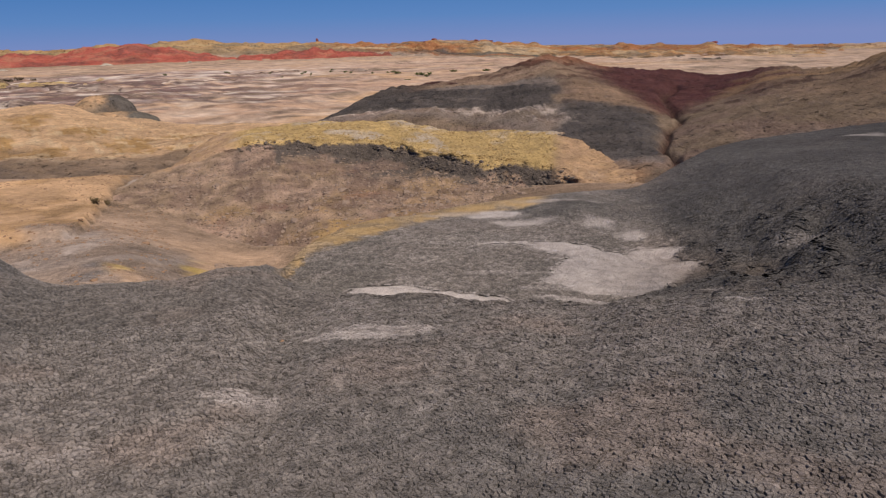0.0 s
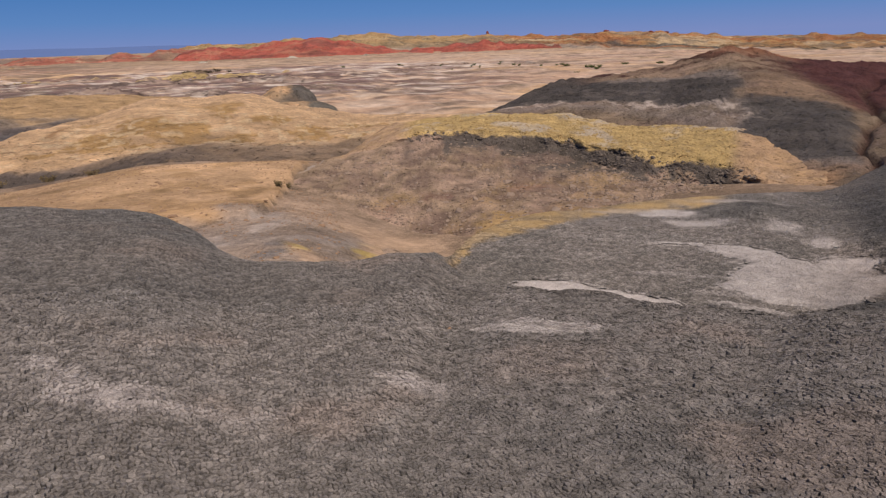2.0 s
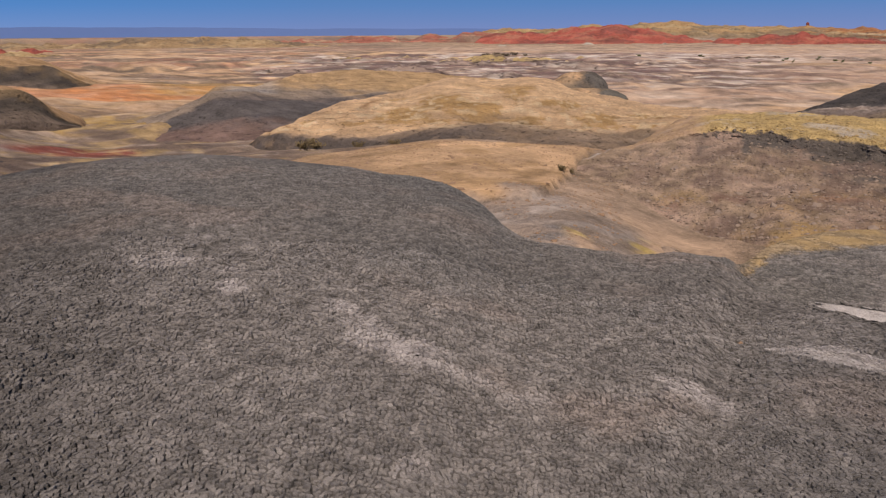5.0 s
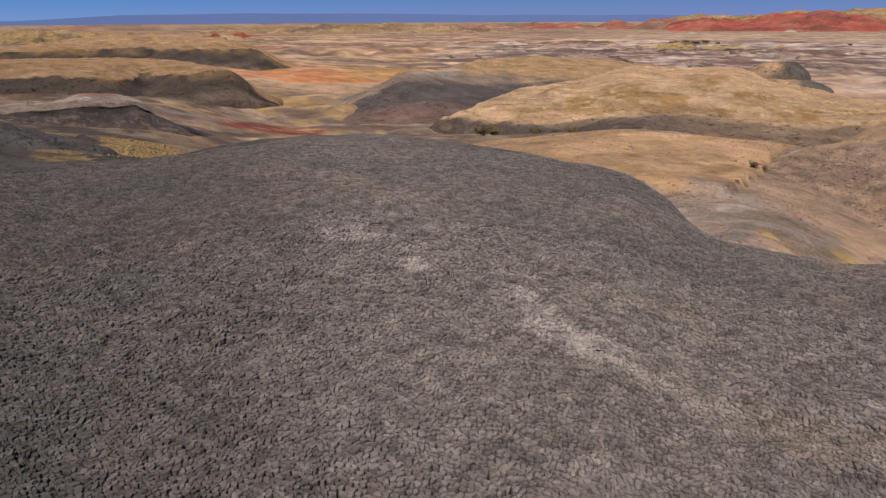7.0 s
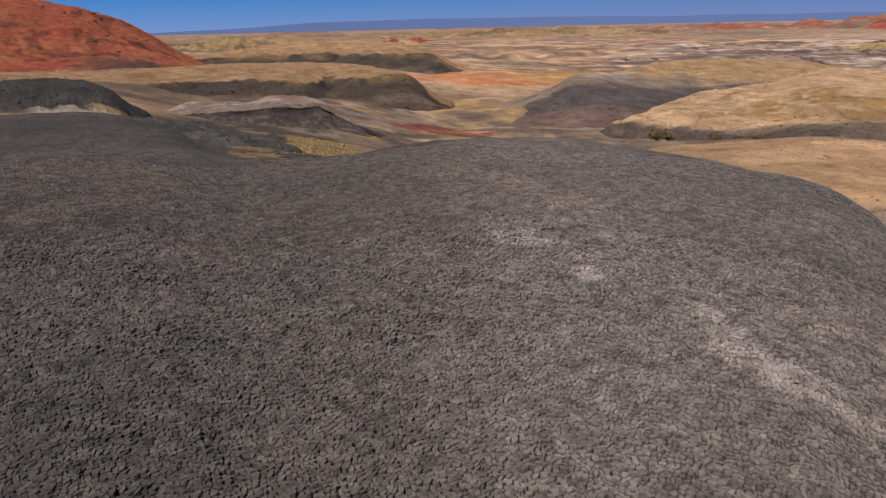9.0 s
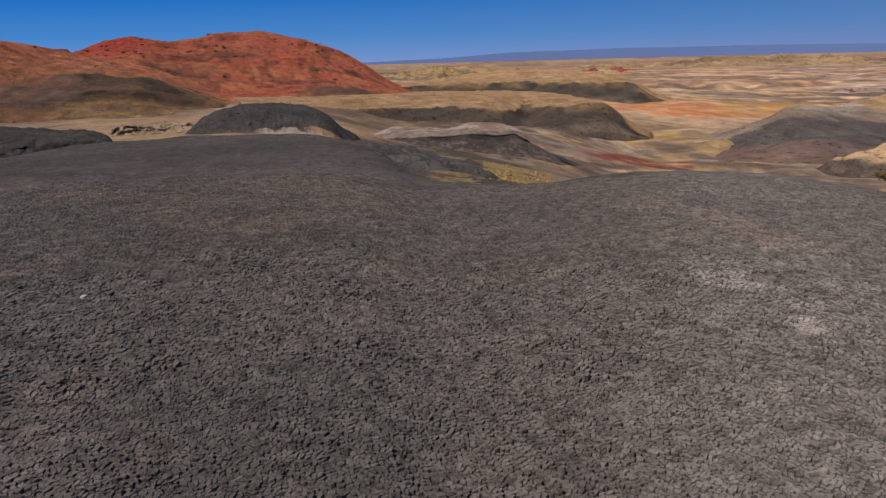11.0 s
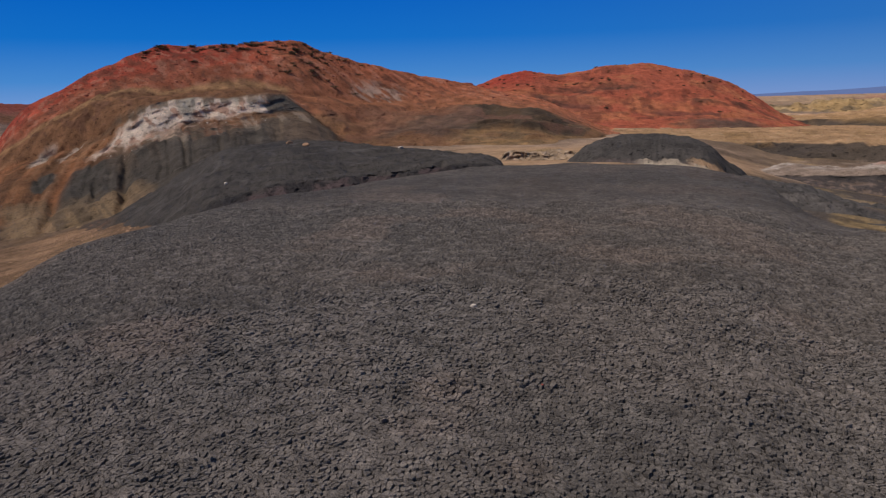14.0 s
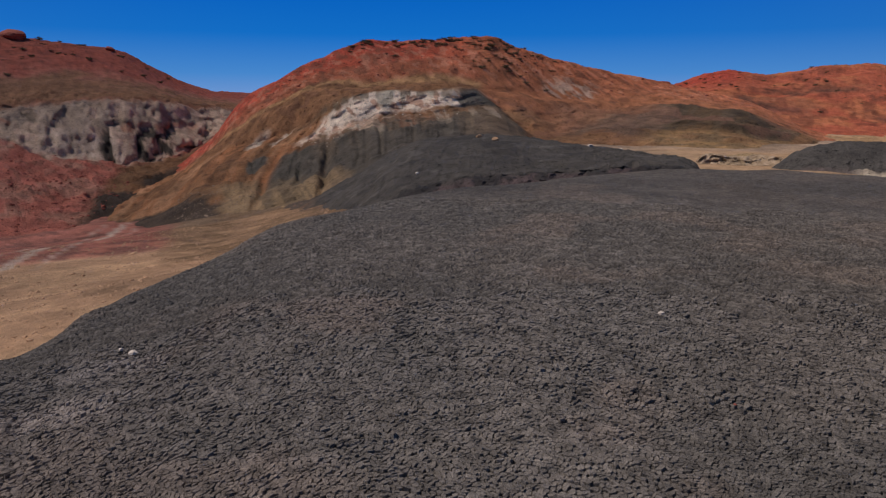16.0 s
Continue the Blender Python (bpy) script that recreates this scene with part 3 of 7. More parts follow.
    pl = mix(pl, ORANGE, band(A + 2 * bend, 49, 66, 1.0) * band(D + 9 * fine + 6 * bend, 105, 142, 4) * (0.45 + 0.4 * step(-0.1, 0.15, fine + 0.5 * spot)))
    pl = mix(pl, OCHRE, band(A + 2 * bend, 46, 57, 1.5) * band(D + 10 * fine, 120, 155, 6) * 0.6)
    pl = mix(pl, (0.25, 0.17, 0.105), step(300, 800, D) * 0.75)
    pl = mix(pl, (0.12, 0.09, 0.07), step(0.04, 0.14, fbm(A / 4 + bend, ld * 30, 37, 5)) * band(A, 38, 84, 4) * step(110, 180, D) * 0.65)
    pl = mix(pl, (0.32, 0.15, 0.09), step(0.1, 0.3, fbm(A / 5 + bend, ld * 22, 38, 4)) * band(A, 40, 84, 4) * step(140, 260, D) * 0.6)
    crisp = fbm(x / 7 + 2 * bend, y / 7, 47, 5)
    pl = mix(pl, (0.15, 0.10, 0.08), step(0.16, 0.24, crisp + 0.2 * flat) * (1 - step(260, 420, D)) * (0.22 + 0.4 * salt))
    pl = mix(pl, (0.47, 0.36, 0.28), step(0.16, 0.26, -crisp + 0.2 * fine) * (1 - step(260, 420, D)) * (0.2 + 0.35 * salt))
    pl = mix(pl, (0.19, 0.11, 0.095), step(0.1, 0.18, fbm(A / 1.6 + bend, ld * 75, 48, 5)) * band(A, -12, 60, 5) * step(120, 170, D) * (0.25 + 0.4 * salt))
    c = mix(c, pl, wide)
    c = c * (1.02 + 0.22 * n2 + 0.18 * n)[..., None]
    # grey crust with its salt patches
    g = np.zeros_like(c) + np.array(GREY)
    g = mix(g, (0.150, 0.132, 0.121), step(-0.1, 0.4, n + 0.6 * big) * 0.7)
    g = mix(g, (0.225, 0.176, 0.150), step(0.05, 0.45, fbm(x / 1.1, y / 1.1, 28, 4) - 0.2 * big) * 0.7)
    g = mix(g, (0.12, 0.107, 0.10), step(0.0, 0.5, -big - 0.3 * n) * 0.35)
    g = g * (0.98 + 0.12 * n2)[..., None]
    g = g * (1 - 0.26 * step(54, 66, A + 3 * big) * (1 - 0.75 * step(98, 108, A + 3 * big)))[..., None]      # the crust is darkened over the left of the mound
    pan = basin_of(A, D)
    pan = pan * step(0.72, 1.0, pan)
    g = mix(g, (0.225, 0.19, 0.168), pan * 0.8)
    g = mix(g, (0.16, 0.14, 0.125), pan * step(0.0, 0.3, f2 + 0.4 * n2) * 0.6)
    g = mix(g, (0.275, 0.235, 0.21), pan * step(0.05, 0.3, fbm(x / 0.8, y / 0.5, 50, 4)) * 0.6)
    slope = (1 - step(-21, -15, A + 0.6 * n)) * step(5, 8, D) * (1 - step(0.4, 0.95, pan))
    g = mix(g, (0.105, 0.094, 0.088), slope * 0.85)
    g = mix(g, (0.105, 0.094, 0.086), pan * np.exp(-((np.radians(A + 11.8) * 12 / 1.15) ** 2 + ((D - 12.1) / 0.6) ** 2) ** 2 + 0.5 * n2) * 0.8)
    crest = np.exp(-((A - 36) / 9) ** 2) * step(0.72, 0.95, D / R)
    g = mix(g, (0.115, 0.105, 0.10), crest * 0.6)
    g = mix(g, (0.25, 0.21, 0.19), band(A + n, 22, 29.5, 1.5) * step(0.98, 1.1, D / R + 0.05 * n2) * 0.8)
    g = mix(g, (0.42, 0.275, 0.125), step(0.92, 0.955, D / R + 0.03 * n + 0.03 * n2) * band(A, -9.5, 10.5, 1.0) * (0.6 + 0.32 * step(-0.2, 0.2, n2)))
    for a, d, w, h, turn, strength in PATCHES:
        px, py = xy_of(a, d)
        near = (np.abs(D - d) < 4 * (w + h)) & (np.abs(A - a) < np.degrees(4 * (w + h) / d))
        if not near.any():
            continue
        u, v = (np.radians(a - A) * d)[near], (D - d)[near]
        u, v = u * math.cos(turn) - v * math.sin(turn), u * math.sin(turn) + v * math.cos(turn)
        q = np.sqrt((u / w) ** 2 + (v / h) ** 2) / 1.08 + 0.6 * n[near] + 0.4 * n2[near]
        g[near] = mix(g[near], (0.39, 0.33, 0.303) if a > 8 else (0.41, 0.352, 0.322), (1 - (step(0.4, 1.3, q) if a > 8 else step(0.75, 1.2, q))) * strength * (0.8 if a > 8 else 1.0))
    return mix(c, g, grey)


def lattice(i, j, size, seed):
    """A jittered point of a triangular lattice."""
    x = i + 0.5 * j + 1.05 * (hash01(i, j, seed) - 0.5)
    y = 0.866 * j + 1.05 * (hash01(i, j, seed + 1) - 0.5)
    wx = 0.75 * vnoise(x / 2.2, y / 2.2, seed + 31) + 0.9 * vnoise(x / 7, y / 7, seed + 33)
    wy = 0.75 * vnoise(x / 2.2, y / 2.2, seed + 32) + 0.9 * vnoise(x / 7, y / 7, seed + 34)
    return size * (x + 0.75 * wx), size * (y + 0.75 * wy)


def clods(size, near, far, seed, height, singles=0, domes=False):
    """Packed popcorn clods of swelled clay, each a small dome with gaps round it."""
    reach = int((far + 1) / size / 0.866) + 2
    j, i = np.meshgrid(np.arange(-reach, reach), np.arange(-2 * reach, 2 * reach), indexing="ij")
    cx, cy = lattice(i, j, size, seed)
    D, A = np.hypot(cx, cy), np.degrees(np.arctan2(-cx, cy))
    A = np.where(A < -90, A + 360, A)
    rough_d = D + 0.9 * fbm(cx / 0.6, cy / 0.6, 202, 4)
    m = (rough_d > near - size) & (rough_d < far) & (A > -46) & (A < 155)
    i, j, cx, cy, A, D = i[m], j[m], cx[m], cy[m], A[m], D[m]
    z, grey, _, _ = ground_height(A, D)
    tilt = []                # the fall of the ground under each clod
    for ex, ey in ((0.12, 0.0), (0.0, 0.12)):
        a1, d1 = np.degrees(np.arctan2(-cx - ex, cy + ey)), np.hypot(cx + ex, cy + ey)
        tilt.append((ground_height(np.where(a1 < -90, a1 + 360, a1), d1)[0] - z) / 0.12)
    zx, zy = tilt
    c = ground_colour(A[None], D[None], cx[None], cy[None], z[None], grey[None])[0]
    ok = (grey > 0.85) & ((c[:, 0] < 0.36) | (D < 6.4))      # farther off the salt lies smooth
    i, j, cx, cy, A, D, z, c, zx, zy = (q[ok] for q in (i, j, cx, cy, A, D, z, c, zx, zy))
    pale = np.clip((c[:, 0] - 0.29) / 0.08, 0, 1)
    deep = band(A, 8, 82, 14) * (not domes)      # here the clods have swelled farther apart, with more shade painted in their cracks
    sunk = (2.4 + 1.5 * deep) * height * (1 - pale)
    n = len(i)
    rand = hash01(i, j, seed + 5)
    swell = 1 + 0.6 * vnoise(cx / 0.17, cy / 0.17, seed + 6) + 0.35 * vnoise(cx / 0.6, cy / 0.6, seed + 16)
    lump = height * (0.3 + 1.1 * rand) * swell * (1 - 0.85 * pale) * (1 - 0.42 * step(16, -8, A)) * (1 + 0.5 * deep)
    lean = 0.62 - 0.1 * step(5, 10, D)
    tx, ty = lean * (1 - pale) * (hash01(i, j, seed + 7) - 0.5), lean * (1 - pale) * (hash01(i, j, seed + 8) - 0.5)
    v = np.zeros((n, 13, 3))
    open_at = np.zeros((n, 6))
    for k, (up, di, dj) in enumerate(((1, 0, 0), (0, -1, 0), (1, -1, 0), (0, -1, -1), (1, 0, -1), (0, 0, -1))):
        a, b = i + di, j + dj
        three = [(a, b), (a + 1, b), (a, b + 1)] if up else [(a + 1, b), (a + 1, b + 1), (a, b + 1)]
        pts = [lattice(q[0], q[1], size, seed) for q in three]
        ox, oy = sum(q[0] for q in pts) / 3, sum(q[1] for q in pts) / 3
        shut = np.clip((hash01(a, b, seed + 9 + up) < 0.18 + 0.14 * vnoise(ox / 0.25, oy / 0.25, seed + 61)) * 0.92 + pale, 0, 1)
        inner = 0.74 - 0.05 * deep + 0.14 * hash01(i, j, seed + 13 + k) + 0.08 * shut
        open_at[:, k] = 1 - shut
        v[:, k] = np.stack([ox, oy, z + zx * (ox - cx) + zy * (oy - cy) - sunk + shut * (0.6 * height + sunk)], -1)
        ix, iy = cx + (ox - cx) * inner, cy + (oy - cy) * inner
        v[:, 6 + k] = np.stack([ix, iy, z + lump * (0.9 + 0.2 * hash01(i, j, seed + 41 + k)) + (tx + zx) * (ix - cx) + (ty + zy) * (iy - cy)], -1)
    v[:, 12] = np.stack([cx, cy, z + 1.02 * lump], -1)
    k = np.arange(6)
    q = (k + 1) % 6
    if domes:                # farther off, a low dome each, with a groove round it
        v[:, 6:12, :2] = v[:, :6, :2]
        v[:, 6:12, 2] = v[:, :6, 2] + 0.5 * sunk[:, None] * open_at
    tri = np.stack([6 + k, 6 + q, 12 + 0 * k], -1) if domes else np.concatenate([np.stack([k, q, 6 + q], -1), np.stack([k, 6 + q, 6 + k], -1), np.array([(6, 7, 8), (6, 8, 9), (6, 9, 11), (9, 10, 11)])])
    rest = np.ones(n, bool)
    if singles:              # the nearest ones, one by one
        own = np.argsort(np.where((A > 30) & (A < 130) & (D > 2.35), D, 99))[:singles]
        rest[own] = False
        for o in own:
            one = bpy.data.meshes.new("clod")
            one.from_pydata((v[o] - v[o].mean(0)).tolist(), [], tri.tolist())
            # crack rims carry the same painted shade as the joined clods
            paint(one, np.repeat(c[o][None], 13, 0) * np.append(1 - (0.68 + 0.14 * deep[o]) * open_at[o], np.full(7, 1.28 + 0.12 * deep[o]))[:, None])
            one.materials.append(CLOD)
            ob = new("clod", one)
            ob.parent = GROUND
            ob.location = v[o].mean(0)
    v, n = v[rest], int(rest.sum())
    me = bpy.data.meshes.new("clay_clods")
    me.vertices.add(n * 13)
    me.vertices.foreach_set("co", v.astype(np.float32).ravel())
    add_quads(me, (tri[None] + 13 * np.arange(n)[:, None, None]).reshape(-1, 3))
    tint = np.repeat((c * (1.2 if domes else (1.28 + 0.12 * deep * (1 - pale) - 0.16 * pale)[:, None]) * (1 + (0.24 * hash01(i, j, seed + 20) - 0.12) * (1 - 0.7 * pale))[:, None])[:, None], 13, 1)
    tint[:, 6 * domes:6 + 6 * domes] *= (1 - (0.5 if domes else 0.68 + 0.14 * deep[:, None]) * open_at)[..., None]       # shade inside the cracks, painted into the vertex colour
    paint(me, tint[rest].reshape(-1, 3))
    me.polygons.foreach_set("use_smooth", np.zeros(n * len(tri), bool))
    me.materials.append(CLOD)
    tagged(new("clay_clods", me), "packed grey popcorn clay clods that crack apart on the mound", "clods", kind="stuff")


def ground():
    b = np.concatenate([np.arange(-46, 166, 0.4), np.append(np.arange(166, 313, 3.0), 314.0)])
    d = np.concatenate([[0.002, 0.1, 0.3, 0.7, 1.1, 1.4, 1.6], 1.75 * 1.0145 ** np.arange(0, 447), [2000, 3000, 4000]])
    D, A = np.meshgrid(d, b, indexing="ij")
    A = np.where(A > 299.9, A - 360, A)
    z, grey, x, y = ground_height(A, D)
    c = ground_colour(A, D, x, y, z, grey)
    z = z - (0.044 - 0.02 * step(5.6, 6.4, D)) * (1 - step(10, 12, D)) * grey * (1 - np.clip((c[..., 0] - 0.29) / 0.08, 0, 1))
    i = np.arange(D.size).reshape(D.shape)
    me = bpy.data.meshes.new("ground")
    me.vertices.add(D.size)
    me.vertices.foreach_set("co", np.stack([x, y, z], -1).astype(np.float32).ravel())
    add_quads(me, np.stack([i[:-1, :-1], i[1:, :-1], i[1:, 1:], i[:-1, 1:]], -1).reshape(-1, 4))
    paint(me, c.reshape(-1, 3))
    me.materials.append(CRUST)
    return tagged(new("ground", me), "grey popcorn clay mound and tan badland floor with pale salt patches", "ground", kind="structure")


GROUND = ground()
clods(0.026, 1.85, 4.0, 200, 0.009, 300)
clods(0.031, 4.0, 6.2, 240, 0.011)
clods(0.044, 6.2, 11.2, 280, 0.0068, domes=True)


# ---------------------------------------------------------------- hills round the crust
def dark_hill():
    """Dark peak and red-walled hollow with a gully that runs down to the crust."""
    front = [(-45, 24, -1.6), (-32, 23.5, -1.5), (-22.6, 21.5, -1.7), (-17.6, 17.5, -1.9), (-10.5, 19, -2.6), (-3.5, 29, -2.6), (3, 33, -2.4), (7, 36, -2.4), (12, 38, -3.2)]
    low = [(-45, 30, 0.2), (-32, 29, -0.75), (-25, 28, -0.95), (-20.5, 27, -1.3), (-17.9, 27, -1.62), (-15.5, 27, -1.45), (-10, 28, -1.6), (-3.5, 34, -1.75), (3, 37, -1.6), (7, 39, -1.75), (12, 41, -3)]
    mid = [(-45, 37, 2), (-32, 35, 0.05), (-25, 38, -0.75), (-20.5, 38, -1.45), (-18, 38, -1.75), (-15.5, 39, -1.35), (-10, 40, -0.7), (-5, 42, -0.75), (0, 43, -0.95), (4, 43, -1.3), (7, 42.5, -1.8), (12, 43, -3)]
    crest = [(-45, 44, 4), (-36, 43, 2.2), (-30.8, 43, 0.8), (-29, 45, 0.13), (-26.7, 48, -0.25), (-24.5, 52, -0.25), (-21.6, 55, -0.85), (-20.1, 56, -0.96), (-17.8, 55, -0.6), (-13, 52, -0.21),
             (-10.1, 49, 0.48), (-8.1, 48, 0.76), (-6.7, 48, 0.51), (-4.2, 48, -0.2), (0.6, 47, -0.7), (3.4, 46, -0.86), (5.2, 45, -1.25), (6.8, 44, -1.75), (12, 44, -3.1)]
    back = [(p[0], p[1] + 14, p[2] - 6) for p in crest]
    s = Strip("dark_clay_hill", [front, low, mid, crest, back], 420, 140, rough=0.16, push=0.3, size=3.5, gully=0.14, gully_size=2.4, ends=3, sink=3, seed=3, crumb=0.12)
    A, V, n, f, D, Z = s.A, s.V, s.n, s.f, s.D, s.Z
    c = s.colour((0.21, 0.16, 0.115))
    c = mix(c, MAUVE, step(-0.2, 0.4, n) * 0.45)
    w = A + 1.2 * n
    # grey caps left of the gully, with white salt lines between them
    c = mix(c, GREY, band(w, -9, 8, 0.7) * band(V + 0.15 * n, 1.3, 2.3, 0.06))
    c = mix(c, (0.074, 0.066, 0.062), band(w, -9.2, 8.5, 0.5) * band(V + 0.12 * n + 0.05 * f, 1.32, 2.05, 0.06) * 0.95)
    c = mix(c, (0.074, 0.066, 0.062), band(w, -0.6, 9.5, 0.8) * band(V + 0.1 * n, 1.32, 3.2, 0.08) * 0.95)
    c = mix(c, GREY, band(w, -4, 4, 1.5) * band(V + 0.2 * n, 1.55, 1.75, 0.08) * step(0.0, 0.3, f) * 0.4)
    c = mix(c, GREY, band(w, -16.6, -9.3, 0.7) * band(V + 0.1 * n, 0.45, 1.55, 0.12))
    c = mix(c, (0.082, 0.074, 0.07), band(w, -17, -9.9, 0.5) * band(V + 0.12 * n + 0.05 * f, 0.6, 1.62, 0.08) * 0.92)
    c = mix(c, WHITE, band(V + 0.25 * n + 0.15 * f, 1.2, 1.3, 0.05) * band(w, -11, 9, 1) * step(-0.35, 0.05, fbm(A / 1.5, V * 2, 77, 4)) * 0.9)
    c = mix(c, (0.22, 0.19, 0.17), band(V + 0.2 * n, 0.9, 1.2, 0.15) * band(w, -9, 9, 1) * 0.6)
    speck = step(0.05, 0.3, fbm(s.x / 0.9, s.y / 0.9 + Z, 78, 4))
    c = mix(c, WHITE, band(V + 0.08 * n, 2.5, 2.6, 0.03) * band(w, -7.5, -3.5, 0.5) * 0.8)
    c = mix(c, TAN, band(w, -16.5, -9, 1) * (1 - step(0.3, 0.6, V + 0.15 * n)) * 0.8)
    # dark rubble of the peak and maroon wall of the hollow
    c = mix(c, (0.29, 0.21, 0.15), band(w, -12.5, 0.5, 2.0) * step(2.25, 2.45, V + 0.1 * n) * 0.9)
    c = mix(c, (0.26, 0.18, 0.125), band(w, -17.5, -10, 1.0) * band(V + 0.2 * n, 1.55, 2.2, 0.12) * 0.8)
    c = mix(c, (0.07, 0.034, 0.03), np.clip(step(2.55, 2.95, V + 0.35 * n + 0.05 * np.abs(A + 7.5)) * (0.35 + 0.65 * speck), 0, 1) * step(-4, 0, -A))
    c = mix(c, (0.10, 0.055, 0.04), speck * band(w, -16, -6, 1.5) * step(2.0, 2.4, V) * 0.7)
    c = mix(c, MAROON, step(1.95, 2.5, V + 0.25 * n + 0.5 * step(-21.5, -17, -np.abs(A + 17) - 17)) * band(w, -25.5, -12, 2.0) * 0.95)
    gully_at = A + 18.0 + 0.45 * np.sin(5 * V) + 0.25 * np.sin(13 * V + 1) - 0.3 * (V - 1)
    c = mix(c, (0.075, 0.042, 0.034), np.exp(-(gully_at / 0.28) ** 2) * band(V, 0.1, 2.4, 0.1) * 0.95)
    s.Z = s.Z - 0.3 * np.exp(-(gully_at / 0.32) ** 2) * band(V, 0.05, 2.6, 0.1)
    c = mix(c, (0.24, 0.10, 0.055), band(w, -12.5, -7.5, 1.2) * step(2.75, 2.95, V + 0.1 * n) * 0.7)
    c = mix(c, (0.25, 0.18, 0.125), (1 - step(-27.5, -22, w)) * step(1.0, 1.8, V) * 0.8)
    c = mix(c, (0.08, 0.05, 0.04), band(V + 0.3 * n + (A + 24) * 0.06, 1.7, 2.35, 0.1) * band(w, -32, -19, 1.5) * speck * 0.8)
    c = mix(c, (0.30, 0.20, 0.11), band(V + 0.3 * n + (A + 24) * 0.07, 2.3, 2.6, 0.1) * band(w, -33, -21, 1.5) * 0.7)
    c = mix(c, GREY, (1 - step(-26, -22, w)) * (1 - step(0.35, 0.6, V)) * 0.9)
    c = c * (1 + 0.16 * f + 0.12 * n)[..., None]
    c = c * np.array((1.08, 1.0, 0.95))
    s.done(c, MID_CLAY, "dark clay hill with maroon hollow, grey caps and a gully", "hill",
                  parts=(("foot_slope", 0, 1, "brown clay foot slope"), ("grey_cap", 1, 2.45, "grey clay with white salt lines"), ("peak", 2.45, 4, "dark maroon rubble peak")))


def ledge_mound():
    """Brown mound under a yellow sandy cap, with a dark crumbling ledge between."""
    foot = [(-17, 15.8, -1.9), (-13, 16, -2.0), (-7.8, 16, -2.2), (-3.4, 16, -2.4), (2, 15.5, -2.5), (8.5, 15.3, -2.9), (12.2, 15.5, -3.4), (15.8, 17.5, -3.5), (20.1, 18.8, -3.4), (23, 18.8, -3.1), (25, 19.5, -3.1), (27.5, 22, -4.5)]
    dbot = [(-17, 17.5, -1.9), (-13, 19.5, -2.1), (-10.9, 20.5, -2.22), (-5.1, 21.5, -2.33), (-1.5, 23, -2.23), (3, 25, -2.17), (7.4, 26, -1.98), (10.9, 27, -1.83), (13.8, 27.2, -1.75), (18.8, 27, -2.12), (21.5, 26, -2.35), (23.5, 24.5, -2.5), (25, 23.5, -2.75), (27.5, 24, -4.5)]
    dtop = [(-17, 18, -1.75), (-13, 20.2, -1.95), (-11, 20.9, -1.85), (-8.7, 21.8, -1.75), (-2.9, 23.2, -1.72), (0.3, 24.5, -1.68), (3.4, 26, -1.55), (7.4, 27, -1.45), (13.4, 27.7, -1.47), (18.8, 27.6, -2.05), (21.5, 26.6, -2.3), (23.5, 25.2, -2.48), (25, 24.3, -2.75), (27.5, 25, -4.5)]
    yback = [(-17, 20, -1.8), (-13, 24, -1.8), (-9.7, 28, -1.55), (-0.9, 30, -1.7), (3.1, 33, -1.6), (9.2, 34, -1.5), (15.1, 34, -1.7), (20, 32, -2.8), (27.5, 29, -5)]
    back = [(p[0], p[1] + 8, p[2] - 2.5) for p in yback]
    s = Strip("ledge_mound", [foot, dbot, dtop, yback, back], 460, 160, rough=0.16, push=0.28, size=1.8, gully=0.16, gully_size=1.7, ends=1.2, sink=1.2, seed=7)
    A, V, n, f = s.A, s.V, s.n, s.f
    crumb = band(V, 0.92, 2.2, 0.15)
    s.D = s.D + crumb * 0.28 * fbm(A * s.D * 0.0175 / 0.5, s.Z / 0.25, 71, 4)
    s.x, s.y = xy_of(A, s.D)
    s.Z = s.Z + crumb * 0.06 * fbm(s.x / 0.35, s.y / 0.35, 72, 4)
    c = s.colour((0.27, 0.185, 0.125))
    c = mix(c, (0.30, 0.20, 0.15), step(-0.1, 0.4, n) * 0.8)
    c = mix(c, OCHRE, step(0.15, 0.5, fbm(s.x / 3, s.y / 3, 73, 4)) * band(V, 0.15, 0.95, 0.2) * 0.3)
    fleck = fbm(s.x / 0.4, s.y / 0.4 + s.Z, 80, 4)
    c = mix(c, (0.13, 0.085, 0.065), step(0.12, 0.28, fleck) * band(V, 0.12, 1.0, 0.1) * 0.65)
    c = mix(c, (0.40, 0.27, 0.19), step(0.16, 0.32, -fleck) * band(V, 0.05, 1.0, 0.1) * 0.5)
    c = mix(c, (0.22, 0.11, 0.085), step(0.1, 0.35, fbm(s.x / 1.6, s.y / 1.6, 90, 4)) * band(V, 0.2, 0.8, 0.15) * band(A, 3, 17, 2) * 0.5)
    c = mix(c, (0.40, 0.25, 0.105), (1 - step(0.14, 0.26, V + 0.25 * n + 0.15 * f)) * band(A, -13, 15, 3) * 0.7)
    c = mix(c, (0.085, 0.07, 0.06), band(V + 0.3 * n + 0.15 * f, 0.85, 1.75, 0.12) * band(A, -11.5, 15.2, 0.6) * step(-0.35, -0.1, fbm(A / 2.2, V, 76, 3) + 0.25 * f) * 0.9)
    c = mix(c, (0.45, 0.305, 0.13), step(1.6, 1.85, V + 0.32 * n + 0.14 * f) * band(A, -9.6, 15.5, 0.8))
    c = mix(c, (0.25, 0.17, 0.08), step(0.1, 0.3, f + 0.6 * n) * step(1.8, 2.0, V) * 0.7)
